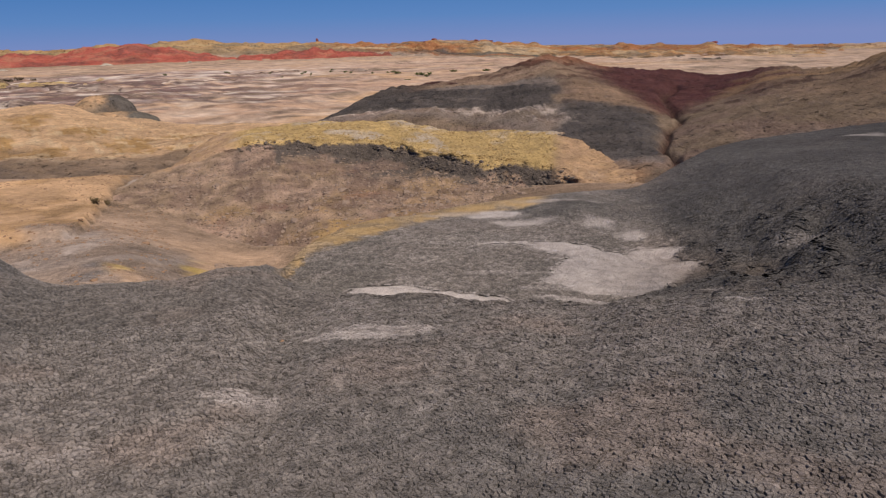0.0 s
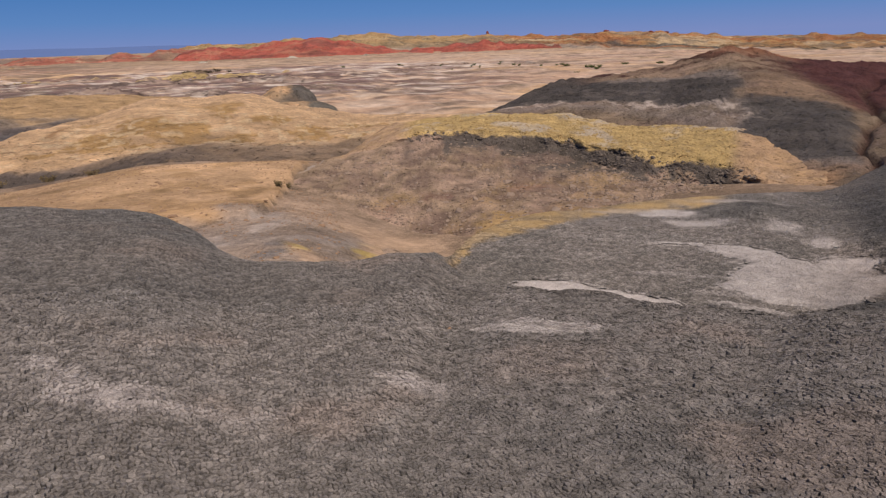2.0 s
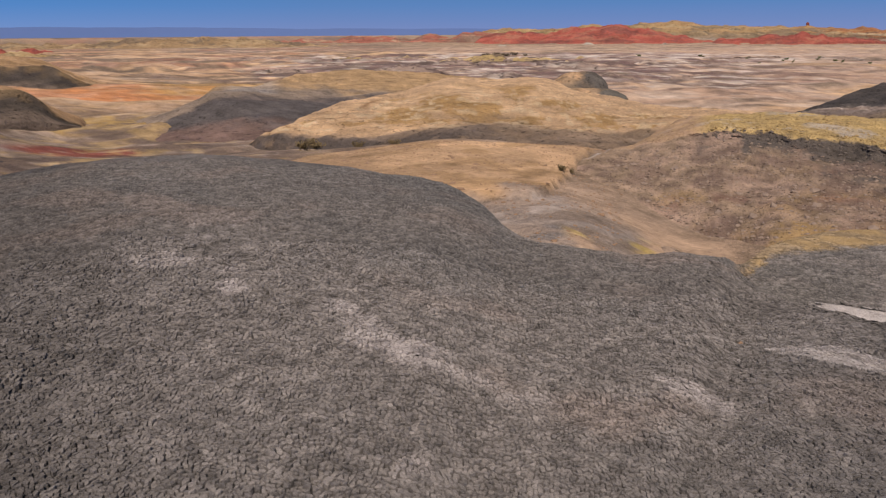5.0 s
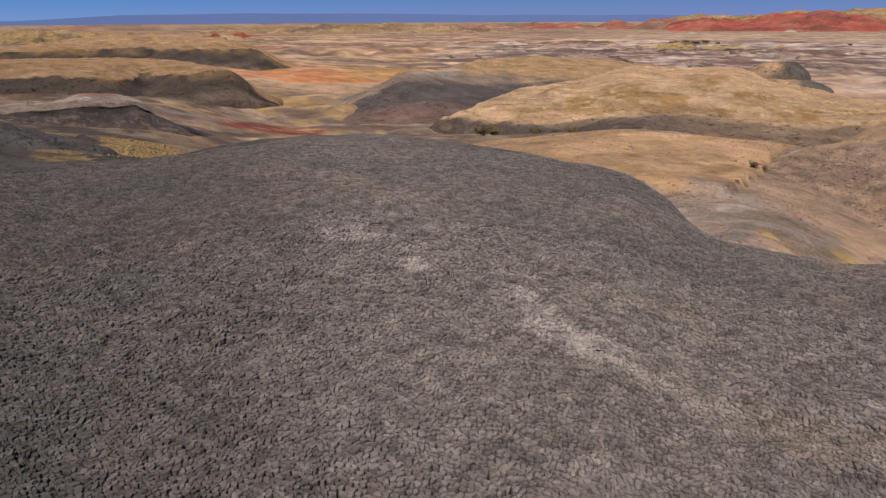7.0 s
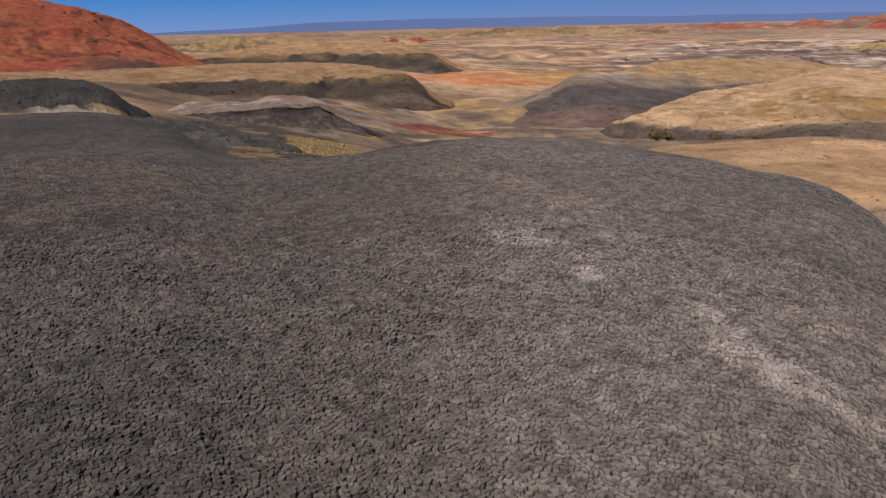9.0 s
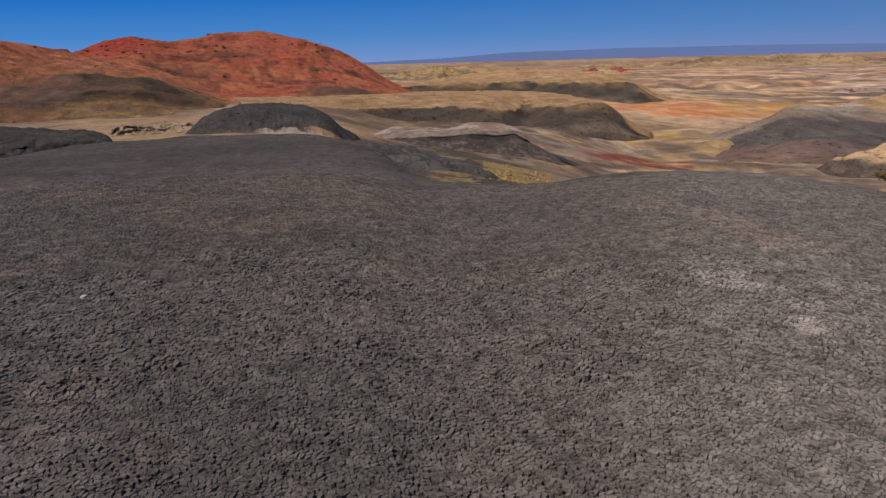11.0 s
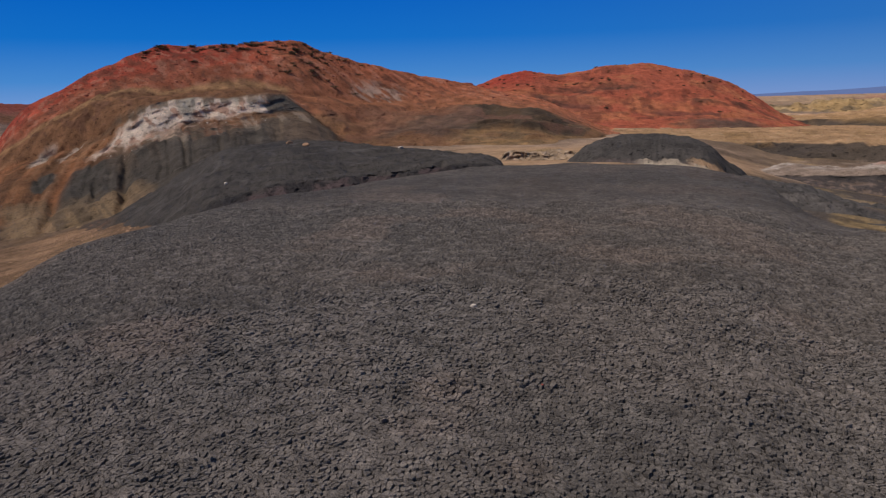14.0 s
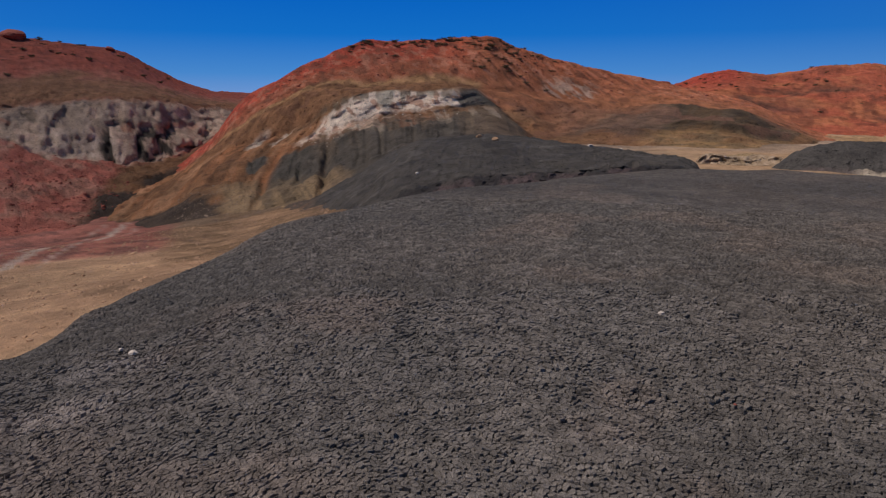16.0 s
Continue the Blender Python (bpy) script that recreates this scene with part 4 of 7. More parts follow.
    c = mix(c, (0.20, 0.13, 0.10), step(0.1, 0.35, fbm(s.x / 1.1, s.y / 1.1, 79, 4)) * band(V, 0.1, 1.0, 0.1) * 0.6)
    c = mix(c, PALE, step(0.2, 0.45, fbm(A / 2.5, V * 3, 74, 4)) * band(V, 1.9, 2.8, 0.2) * 0.5)
    c = mix(c, TAN, step(1.2, 1.6, V) * band(A, 15, 21, 1) * 0.5)
    c = mix(c, TAN, step(1.0, 1.4, V) * (1 - step(-10.5, -9, A)) * 0.7)
    c = mix(c, PALE, step(2.75, 2.95, V + 0.15 * n) * band(A, -10, 11, 1) * step(0.0, 0.3, f + n) * 0.45)
    c = c * (1 + 0.22 * f + 0.12 * n)[..., None]
    return s.done(c, NEAR_CLAY, "brown eroded mound with yellow cap above a dark crumbling ledge", "mound",
                  parts=(("foot_slope", 0, 0.9, "brown eroded clay slope"), ("ledge", 0.9, 1.75, "dark crumbling clay ledge"), ("sand_cap", 1.75, 4, "yellow sandy cap")))


def yellow_hill():
    """Long low tan hill above a grey-brown scarp."""
    foot = [(6, 44, -6), (14, 36, -4.6), (20, 33, -4.2), (24.4, 31.5, -3.9), (31.1, 36, -4.1), (37.3, 40, -4.3), (42, 42, -4.8), (47.4, 44, -5.5), (52, 50, -6.5)]
    dtop = [(6, 46, -5), (14, 38, -3.9), (20, 36, -3.7), (24.4, 34.5, -3.35), (33.3, 38.8, -3.5), (41.3, 43.3, -4.2), (45.5, 45, -4.2), (47.3, 46, -4.2), (52, 52, -6.4)]
    brk = [(6, 50, -4.4), (14, 45, -3.6), (20, 44, -3.55), (29, 46, -3.62), (33.4, 48, -3.6), (39.4, 50, -3.75), (45.2, 49, -3.75), (47.3, 47.5, -4.0), (52, 55, -6.4)]
    crest = [(6, 58, -4.6), (14.2, 62, -4.18), (20.2, 75, -4.9), (24, 85, -4.72), (28.1, 95, -3.74), (31, 95, -3.95), (34, 92, -3.5), (38.3, 80, -4.2), (41.5, 68, -4.0), (45.2, 56, -4.1), (47.3, 49.5, -4.15), (49, 50, -5.2), (52, 55, -6.4)]
    back = [(p[0], p[1] + 16, p[2] - 5) for p in crest]
    s = Strip("tan_hill", [foot, dtop, brk, crest, back], 360, 120, eases=("lin", "lin", "lin", "in"), rough=0.25, push=0.5, size=6, gully=0.25, gully_size=4, ends=2.5, sink=2, seed=11, crumb=0.16)
    A, V, n, f = s.A, s.V, s.n, s.f
    c = s.colour((0.53, 0.34, 0.195))
    c = mix(c, (0.36, 0.205, 0.07), step(0.1, 0.3, fbm(A / 3.2, V * 5, 75, 4) + 0.3 * f) * band(V, 1.7, 2.8, 0.15) * 0.75)
    c = mix(c, (0.53, 0.345, 0.205), step(2.55, 2.9, V) * 0.7)
    c = mix(c, (0.56, 0.41, 0.26), step(0.15, 0.35, f + 0.3 * n) * band(V, 1.4, 2.6, 0.2) * 0.7)
    c = mix(c, (0.17, 0.125, 0.10), (1 - step(1.05, 1.5, V + 0.35 * n - 0.55 * (1 - step(30, 40, A)))) * (0.7 + 0.3 * step(-0.1, 0.3, n)))
    c = mix(c, (0.09, 0.07, 0.06), band(V + 0.25 * n - 0.4 * (1 - step(30, 40, A)), 0.1, 1.05, 0.2) * step(-0.4, 0.1, f + n) * 0.85)
    c = mix(c, BROWN, band(V + 0.3 * n, 0.9, 1.7, 0.3) * (1 - step(28, 36, A)) * 0.6)
    c = mix(c, (0.25, 0.13, 0.06), band(A + 4 * (V - 2.5) + 0.5 * n, 40.6, 41.3, 0.3) * band(V, 2.45, 2.75, 0.05) * 0.7)
    c = c * (1 + 0.2 * f + 0.1 * n)[..., None]
    s.done(c, HILL_CLAY, "long low tan sandy hill above a grey-brown scarp", "hill",
                  parts=(("scarp", 0, 1.2, "grey-brown clay scarp"), ("sand_cap", 1.2, 4, "tan sandy top")))


def knob(name, a, w, d, z0, z1, colour, label, seed, lean=0.0, depth=8.0, skirt=TAN):
    """A small clay knob with a flat top, steep on one end."""
    h = np.linspace(-1, 1, 13)
    up = np.clip(1 - np.abs(h - lean) ** 3 / (1 + np.sign(h - lean) * -lean) ** 3, 0, 1)
    bear = [a + w * q for q in h]
    foot = [(b, d - depth * 0.5, z0 - 0.6) for b in bear]
    top = [(b, d, z0 - 0.6 + (z1 - z0 + 0.6) * u) for b, u in zip(bear, up)]
    low = [(b, d - depth * 0.22, z0 - 0.6 + (z1 - z0 + 0.6) * u * 0.8) for b, u in zip(bear, up)]
    back = [(b, d + depth, z0 - 1) for b in bear]
    s = Strip(name, [foot, low, top, back], 130, 60, rough=0.12, push=0.3, size=2.5, gully=0.15, gully_size=2, ends=w * 0.2, sink=1, seed=seed)
    c = s.colour(skirt)
    c = mix(c, (0.27, 0.19, 0.12), step(0, 0.4, s.n) * 0.7)
    c = mix(c, colour, step(-0.1, 0.35, (a - s.A) / w + 0.4 * s.n) * (1 - step(2.05, 2.3, s.V)))
    c = mix(c, colour, (1 - step(0.6, 1.0, s.V + 0.4 * s.n)) * 0.6)
    c = c * (1 + 0.2 * s.f + 0.1 * s.n)[..., None]
    return s.done(c, HILL_CLAY, label, "mound", "clay hillocks", parts=(("scarp", 0, 1.7, "grey clay scarp"), ("cap", 1.7, 3, "tan top")))


def grey_bench():
    """Grey clay bench with a pale flat top that juts from the tan hill."""
    foot = [(26, 70, -6.5), (34, 70, -6.5), (40, 54, -5.8), (44, 51, -5.5), (47.7, 51, -5.4), (51.6, 53, -5.6), (54.3, 55, -5.6), (58, 58, -6.2), (61, 62, -7)]
    mid = [(26, 80, -5.5), (34, 78, -5.3), (40, 66, -4.9), (44, 62, -4.7), (47.7, 60, -4.5), (51.6, 61, -4.4), (54.3, 62, -4.8), (58, 63, -5.6), (61, 66, -7)]
    top = [(26, 90, -5.0), (34, 88, -4.6), (40, 80, -4.3), (44.8, 76, -4.2), (47.8, 72, -3.64), (50, 69, -3.0), (51.7, 67, -3.1), (53, 66, -3.7), (56, 64, -4.9), (58.5, 66, -6), (61, 70, -7)]
    flat = [(26, 112, -4.6), (30.1, 110, -4.6), (35.7, 106, -3.5), (39.6, 106, -3.05), (42.5, 104, -2.9), (45.8, 96, -2.92), (48.7, 84, -3.5), (51.7, 78, -3.1), (53, 76, -4), (56, 74, -5.2), (61, 80, -7)]
    back = [(p[0], p[1] + 18, p[2] - 4) for p in flat]
    s = Strip("grey_bench", [foot, mid, top, flat, back], 240, 100, rough=0.2, push=0.6, size=3.5, gully=0.3, gully_size=2.8, ends=2, sink=1.5, seed=15)
    c = s.colour((0.16, 0.115, 0.10))
    c = mix(c, (0.115, 0.095, 0.088), band(s.V + 0.2 * s.n, 0.9, 1.85, 0.2))
    c = mix(c, (0.27, 0.2, 0.15), step(1.75, 2.0, s.V + 0.15 * s.n))
    c = mix(c, (0.41, 0.26, 0.135), step(2.0, 2.5, s.V + 0.3 * s.n - 0.06 * (s.A - 44)))
    c = mix(c, PALE, step(2.0, 2.2, s.V + 0.3 * s.n) * band(s.A, 47.5, 51, 0.6) * 0.45)
    c = mix(c, (0.22, 0.13, 0.10), (1 - step(0.5, 0.9, s.V + 0.3 * s.n)) * 0.6)
    c = c * (1 + 0.2 * s.f + 0.12 * s.n)[..., None]
    s.done(c, HILL_CLAY, "grey clay bench with a pale flat top", "hill", parts=(("scarp", 0, 1.9, "dark grey clay scarp"), ("cap", 1.9, 4, "pale tan flat top")))


def mesa(name, foot, cliff, top, depth, seed, size, label, dark=(0.092, 0.07, 0.054), cap=(0.43, 0.262, 0.14)):
    """A tan flat-topped bench above a dark clay scarp."""
    back = [(p[0], p[1] + depth, p[2] - depth * 0.15) for p in top]
    s = Strip(name, [foot, cliff, top, back], 260, 90, eases=("lin", "out", "lin"), rough=0.02 * size, push=0.35 * size, size=size, gully=0.07 * size, gully_size=size * 0.5, crumb=0.012 * size, ends=1.2, sink=1.5, seed=seed)
    V, n, f = s.V, s.n, s.f
    c = s.colour(dark)
    c = mix(c, (0.19, 0.135, 0.10), (1 - step(0.15, 0.5, V + 0.2 * n)))
    c = mix(c, (0.07, 0.055, 0.048), step(0.05, 0.4, fbm(s.A * s.D / 90, V * 1.5, seed + 8, 4)) * band(V, 0.2, 1.0, 0.15) * 0.7)
    c = mix(c, (0.20, 0.13, 0.07), band(V + 0.12 * n + 0.15 * fbm(s.A * s.D / 60, V * 0.5, seed + 6, 4), 0.72, 1.02, 0.08) * step(-0.3, 0.1, fbm(s.A / 3, V * 0, seed + 7, 3)) * 0.8)
    c = mix(c, cap, step(0.97, 1.03, V + 0.07 * n + 0.05 * f))
    c = mix(c, (0.46, 0.34, 0.21), step(0.25, 0.45, f + 0.5 * n) * band(V, 1.0, 1.5, 0.1) * 0.4)
    c = mix(c, (0.32, 0.19, 0.085), step(0.0, 0.3, fbm(s.A * 1.2, V * 2, seed + 5, 4)) * band(V, 0.9, 1.6, 0.15) * 0.6)
    c = c * (1 + 0.18 * f + 0.1 * n)[..., None]
    return s.done(c, HILL_CLAY, label, "mesa", "tan benches", parts=(("scarp", 0, 0.95, "dark clay scarp"), ("sand_cap", 0.95, 3, "tan sandy top")))


def black_ledge():
    """Black clay ledge with a thin white sandstone cap."""
    foot = [(64, 34, -4.2), (67.3, 33.5, -3.6), (71.4, 32, -3.2), (75.4, 32, -2.9), (79, 33.5, -2.5), (82.5, 35, -2.4), (86, 37, -2.6)]
    dtop = [(64, 36, -4.2), (67.3, 36, -3.3), (68.5, 36.4, -2.9), (70.5, 37.3, -2.33), (71.2, 37.4, -2.15), (74.4, 37, -2.03), (79, 37, -2.06), (82.2, 37.5, -2.1), (86, 39, -2.6)]
    lip = [(64, 37, -4.2), (67.3, 36.6, -3.3), (69.6, 37.2, -2.7), (70.4, 37.6, -2.1), (71.2, 37.6, -1.92), (74.4, 37.3, -1.8), (79, 37.8, -1.95), (82.2, 38.2, -2.1), (86, 40, -2.6)]
    top = [(64, 39, -4.2), (67.3, 38, -3.3), (69.7, 38.6, -2.7), (70.5, 39, -2.1), (71.2, 40, -1.86), (72.7, 41, -1.68), (74.3, 41, -1.63), (76, 41, -1.9), (77, 41, -1.97), (80.3, 41, -1.77), (82.4, 40.5, -2.15), (86, 42, -2.6)]
    back = [(p[0], p[1] + 6, p[2] - 1.5) for p in top]
    s = Strip("black_ledge", [foot, dtop, lip, top, back], 280, 100, rough=0.1, push=0.25, size=1.5, gully=0.1, gully_size=1.3, ends=1.5, sink=0.8, seed=19)
    V, n, f = s.V, s.n, s.f
    c = s.colour((0.075, 0.06, 0.055))
    c = mix(c, (0.12, 0.085, 0.075), (1 - step(0.2, 0.7, V + 0.3 * n)) * 0.8)
    c = mix(c, (0.22, 0.15, 0.11), step(0.1, 0.3, f + 0.3 * n) * (1 - step(0.8, 1.0, V)) * 0.5)
    c = mix(c, (0.25, 0.185, 0.145), step(1.25, 1.5, V + 0.2 * n) * step(69.6, 70.4, s.A))
    s.D = s.D + 0.35 * band(V, 0.75, 1.35, 0.12) * step(0.05, 0.3, fbm(s.A / 1.0, V, 192, 3)) - 0.3 * band(V, 0.3, 1.2, 0.2) * fbm(s.A / 0.9, V * 1.5, 193, 4)
    s.x, s.y = xy_of(s.A, s.D)
    # shade under the overhanging cap, painted near black
    c = mix(c, (0.03, 0.026, 0.024), band(V + 0.1 * n, 0.85, 1.3, 0.08) * step(-0.1, 0.25, fbm(s.A / 1.6, V, 191, 3)) * 0.8)
    c = mix(c, WHITE, band(V + 0.35 * f + 0.2 * n, 2.35, 3.3, 0.2) * step(70, 70.8, s.A) * step(-0.1, 0.2, n) * 0.5)
    c = mix(c, (0.28, 0.10, 0.06), step(2.6, 2.8, V + 0.1 * n) * band(s.A, 72.3, 75, 0.4) * 0.5)
    c = c * (1 + 0.22 * f + 0.1 * n)[..., None]
    s.done(c, NEAR_CLAY, "black clay ledge with a thin white sandstone cap", "ledge", parts=(("foot_slope", 0, 1.2, "black clay slope"), ("sandstone_cap", 1.2, 4, "white sandstone cap")))


def clay_spur():
    foot = [(66, 21, -2.6), (68.1, 20, -2.2), (71.4, 18, -1.8), (74.6, 16.5, -1.5), (78, 15, -1.2), (83, 16, -0.9), (88, 18, -0.8)]
    crest = [(66, 22, -2.6), (69, 21.5, -2.2), (71.8, 21, -1.62), (75.3, 22, -1.28), (78.9, 22, -0.85), (82.4, 22, -0.59), (85.7, 22, -0.43), (88, 22, -0.6)]
    back = [(p[0], p[1] + 5, p[2] - 2) for p in crest]
    s = Strip("clay_spur", [foot, crest, back], 240, 110, rough=0.2, push=0.5, size=1.6, gully=0.15, gully_size=1.3, ends=1.5, sink=0.5, seed=23)
    V, n, f = s.V, s.n, s.f
    c = s.colour((0.095, 0.085, 0.08))
    tuft = fbm(s.x / 0.3, s.y / 0.3, 49, 4)
    c = mix(c, (0.36, 0.235, 0.09), (1 - step(0.16, 0.3, V + 0.4 * n + 0.3 * tuft)) * (1 - step(76, 77.5, s.A + n)) * (0.4 + 0.6 * step(-0.2, 0.1, tuft)) * 0.9)
    c = mix(c, (0.2, 0.18, 0.16), band(V + 0.3 * n, 0.5, 0.75, 0.1) * step(0, 0.3, f) * 0.5)
    c = c * (1 + 0.2 * f + 0.1 * n)[..., None]
    s.done(c, NEAR_CLAY, "dark grey clay spur with yellow sand at its foot", "mound", parts=(("foot_slope", 0, 0.3, "yellow sandy foot"), ("crest", 0.3, 2, "dark grey clay crest")))


def clay_lobe():
    """A dark clay lobe just past the near edge of the crust, with yellow crumbs round its foot."""
    foot = [(70.3, 13.8, -1.5), (71.8, 13.0, -1.0), (74.5, 12.7, -0.85), (78, 12.9, -0.8), (82, 14.5, -0.7), (85, 16, -0.8)]
    brow = [(70.3, 14.4, -1.5), (71.6, 14.0, -0.95), (73, 13.8, -0.7), (76, 13.8, -0.62), (79, 14.5, -0.55), (82, 16, -0.4), (85, 17, -0.5)]
    crest = [(70.3, 15.2, -1.5), (71.5, 15.4, -0.95), (73, 15.8, -0.62), (76, 16.4, -0.5), (79, 17.2, -0.38), (82, 18.2, -0.28), (85, 19, -0.4)]
    back = [(p[0], p[1] + 4, p[2] - 1.3) for p in crest]
    s = Strip("clay_lobe", [foot, brow, crest, back], 220, 90, rough=0.1, push=0.5, size=1.0, gully=0.16, gully_size=1.1, ends=0.9, sink=0.3, seed=67)
    tuft = fbm(s.x / 0.25, s.y / 0.25, 68, 4)
    s.Z = s.Z + 0.04 * tuft
    c = s.colour((0.088, 0.078, 0.073))
    c = mix(c, (0.15, 0.13, 0.12), step(0.1, 0.4, s.n + 0.4 * s.f) * 0.6)
    c = mix(c, (0.36, 0.24, 0.10), (1 - step(0.75, 1.05, s.V + 0.5 * s.n + 0.4 * tuft)) * (1 - step(77, 79, s.A + s.n)) * 0.9)
    c = mix(c, (0.36, 0.24, 0.10), (1 - step(71.2, 72.2, s.A + 0.5 * s.n)) * (0.4 + 0.6 * step(-0.2, 0.1, tuft)))
    c = mix(c, (0.04, 0.032, 0.026), step(0.15, 0.35, -tuft) * (1 - step(0.9, 1.2, s.V)) * 0.7)
    s.done(c * (1 + 0.2 * s.f)[..., None], NEAR_CLAY, "dark clay lobe with yellow crumbled earth round its foot", "mound", parts=(("foot_slope", 0, 1, "yellow crumbled foot"), ("crest", 1, 3, "dark grey clay top")))


def clay_dome():
    foot = [(82.5, 21, -0.8), (84.2, 20.5, -0.7), (89, 19.6, -0.5), (93.7, 20, -0.4), (96.2, 20.6, -0.5), (98, 21, -0.8)]
    low = [(82.5, 22, -0.8), (84.3, 21.3, -0.35), (85, 21, -0.1), (86.3, 20.9, 0.02), (89, 20.8, 0.06), (93, 21, 0.1), (94.6, 21.3, -0.05), (96, 21.6, -0.35), (98, 22, -0.8)]
    top = [(82.5, 23, -0.8), (84.3, 22.6, -0.3), (85.4, 22.6, 0.13), (86.4, 22.8, 0.36), (87.6, 23, 0.48), (91.1, 23, 0.55), (93.2, 22.7, 0.43), (94.5, 22.4, 0.2), (95.9, 22.2, -0.25), (98, 23, -0.8)]
    back = [(p[0], p[1] + 4, -1.0) for p in top]
    s = Strip("clay_dome", [foot, low, top, back], 260, 110, eases=("lin", "out", "in"), rough=0.07, push=0.16, size=1.0, gully=0.07, gully_size=0.9, ends=1.0, sink=0.3, seed=27)
    V, n, f = s.V, s.n, s.f
    s.Z = s.Z + 0.03 * fbm(s.x / 0.25, s.y / 0.25, 28, 4)
    c = s.colour((0.078, 0.068, 0.062))
    c = mix(c, (0.15, 0.11, 0.10), (1 - step(0.5, 0.9, V + 0.2 * n)) * 0.8)
    c = mix(c, TAN, (1 - step(0.8, 1.1, V + 0.5 * n + 0.2 * f)) * (1 - step(86, 87.5, s.A)) * 0.9)
    c = mix(c, (0.50, 0.40, 0.30), band(V + 0.35 * n + 0.15 * f, 0.25, 0.75, 0.08) * band(s.A + 0.9 * n, 85.6, 90.4, 0.6) * 0.9)
    c = c * (1 + 0.2 * f + 0.1 * n)[..., None]
    s.done(c, NEAR_CLAY, "dark grey rounded clay dome with tan sand at its foot", "mound", parts=(("foot_slope", 0, 0.9, "brownish foot with tan sand"), ("cap", 0.9, 3, "dark grey clay cap")))


def cut_mound():
    """Flat grey clay mound with a crumbling scarp towards the crust."""
    foot = [(99.5, 17, -0.3), (101.4, 16.6, -0.1), (104.4, 16.2, -0.1), (110.4, 15.6, -0.15), (115.6, 15, -0.25), (120.7, 14.6, -0.45), (124.8, 14.8, -1.0), (128.4, 15.5, -1.7), (133, 18, -2.8)]
    lip = [(99.5, 18, -0.3), (101.5, 17.6, 0.2), (103.5, 17.5, 0.24), (107.4, 17, 0.17), (112.1, 16.6, 0.08), (117.3, 16.2, 0.03), (122.3, 16.2, -0.15), (126.3, 17, -1.0), (129, 18, -1.7), (133, 20, -2.8)]
    top = [(99.5, 19, -0.3), (101.3, 19, 0.15), (102.2, 19.5, 0.25), (104.4, 20.5, 0.28), (109.6, 22, 0.29), (115.6, 23, 0.36), (120.7, 23, 0.22), (124.8, 23, -0.65), (129, 24, -1.9), (133, 26, -3.0)]
    far = [(99.5, 24, -0.9), (104.4, 26, -0.5), (109.6, 28, 0.0), (115.6, 31, 0.2), (120.7, 32, 0.0), (124.8, 32, -1.0), (129, 33, -2.4), (133, 35, -3.4)]
    back = [(p[0], p[1] + 6, p[2] - 1.2) for p in far]
    s = Strip("cut_mound", [foot, lip, top, far, back], 320, 110, eases=("out", "lin", "lin", "lin"), rough=0.07, push=0.22, size=1.4, gully=0.05, gully_size=1.2, ends=1.5, sink=0.4, seed=31)
    V, n, f = s.V, s.n, s.f
    s.Z = s.Z + 0.05 * fbm(s.x / 0.3, s.y / 0.3, 33, 4) + 0.09 * fbm(s.x / 1.1, s.y / 1.1, 135, 4) * step(0.8, 1.3, V)
    s.Z = s.Z - 0.12 * np.clip(ridged(s.A / 2.3 + 0.4 * V, V * 0.5, 136), 0, 1) * step(117, 121, s.A) * band(V, 0.6, 2.4, 0.4)
    s.D = s.D + 0.3 * band(V, 0.1, 1.0, 0.15) * fbm(s.A / 0.9, V * 2.2, 32, 4)
    s.x, s.y = xy_of(s.A, s.D)
    c = s.colour((0.086, 0.074, 0.065))
    c = mix(c, DARK, step(0.0, 0.4, n) * 0.5)
    c = mix(c, (0.06, 0.052, 0.048), step(0.1, 0.35, fbm(s.A / 3.2, V * 5, 133, 4)) * step(0.9, 1.3, V) * 0.7)
    c = mix(c, (0.15, 0.132, 0.12), step(0.25, 0.45, fbm(s.A / 1.6, V * 9, 134, 4)) * band(V, 1.0, 2.6, 0.2) * 0.5)
    c = mix(c, (0.12, 0.082, 0.08), (1 - step(0.3, 0.8, V + 0.3 * n)) * 0.85)
    c = mix(c, (0.125, 0.088, 0.065), step(128.6, 129.8, s.A + 0.8 * n) * 0.8)
    c = mix(c, (0.17, 0.095, 0.06), step(129.5, 131, s.A + 1.2 * n) * step(0.0, 0.3, f + n) * 0.6)
    # undercut shade painted near black low on the scarp
    c = mix(c, (0.035, 0.033, 0.032), band(V + 0.25 * n, 0.05, 0.7, 0.1) * step(-0.25, 0.05, fbm(s.A / 1.4, V * 2, 34, 4)) * 0.8)
    c = c * (1 + 0.2 * f + 0.1 * n)[..., None]
    s.done(c, NEAR_CLAY, "flat dark grey clay mound with a crumbling scarp", "mound", parts=(("scarp", 0, 0.95, "crumbling dark clay scarp"), ("cap", 0.95, 4, "flat grey clay top")))


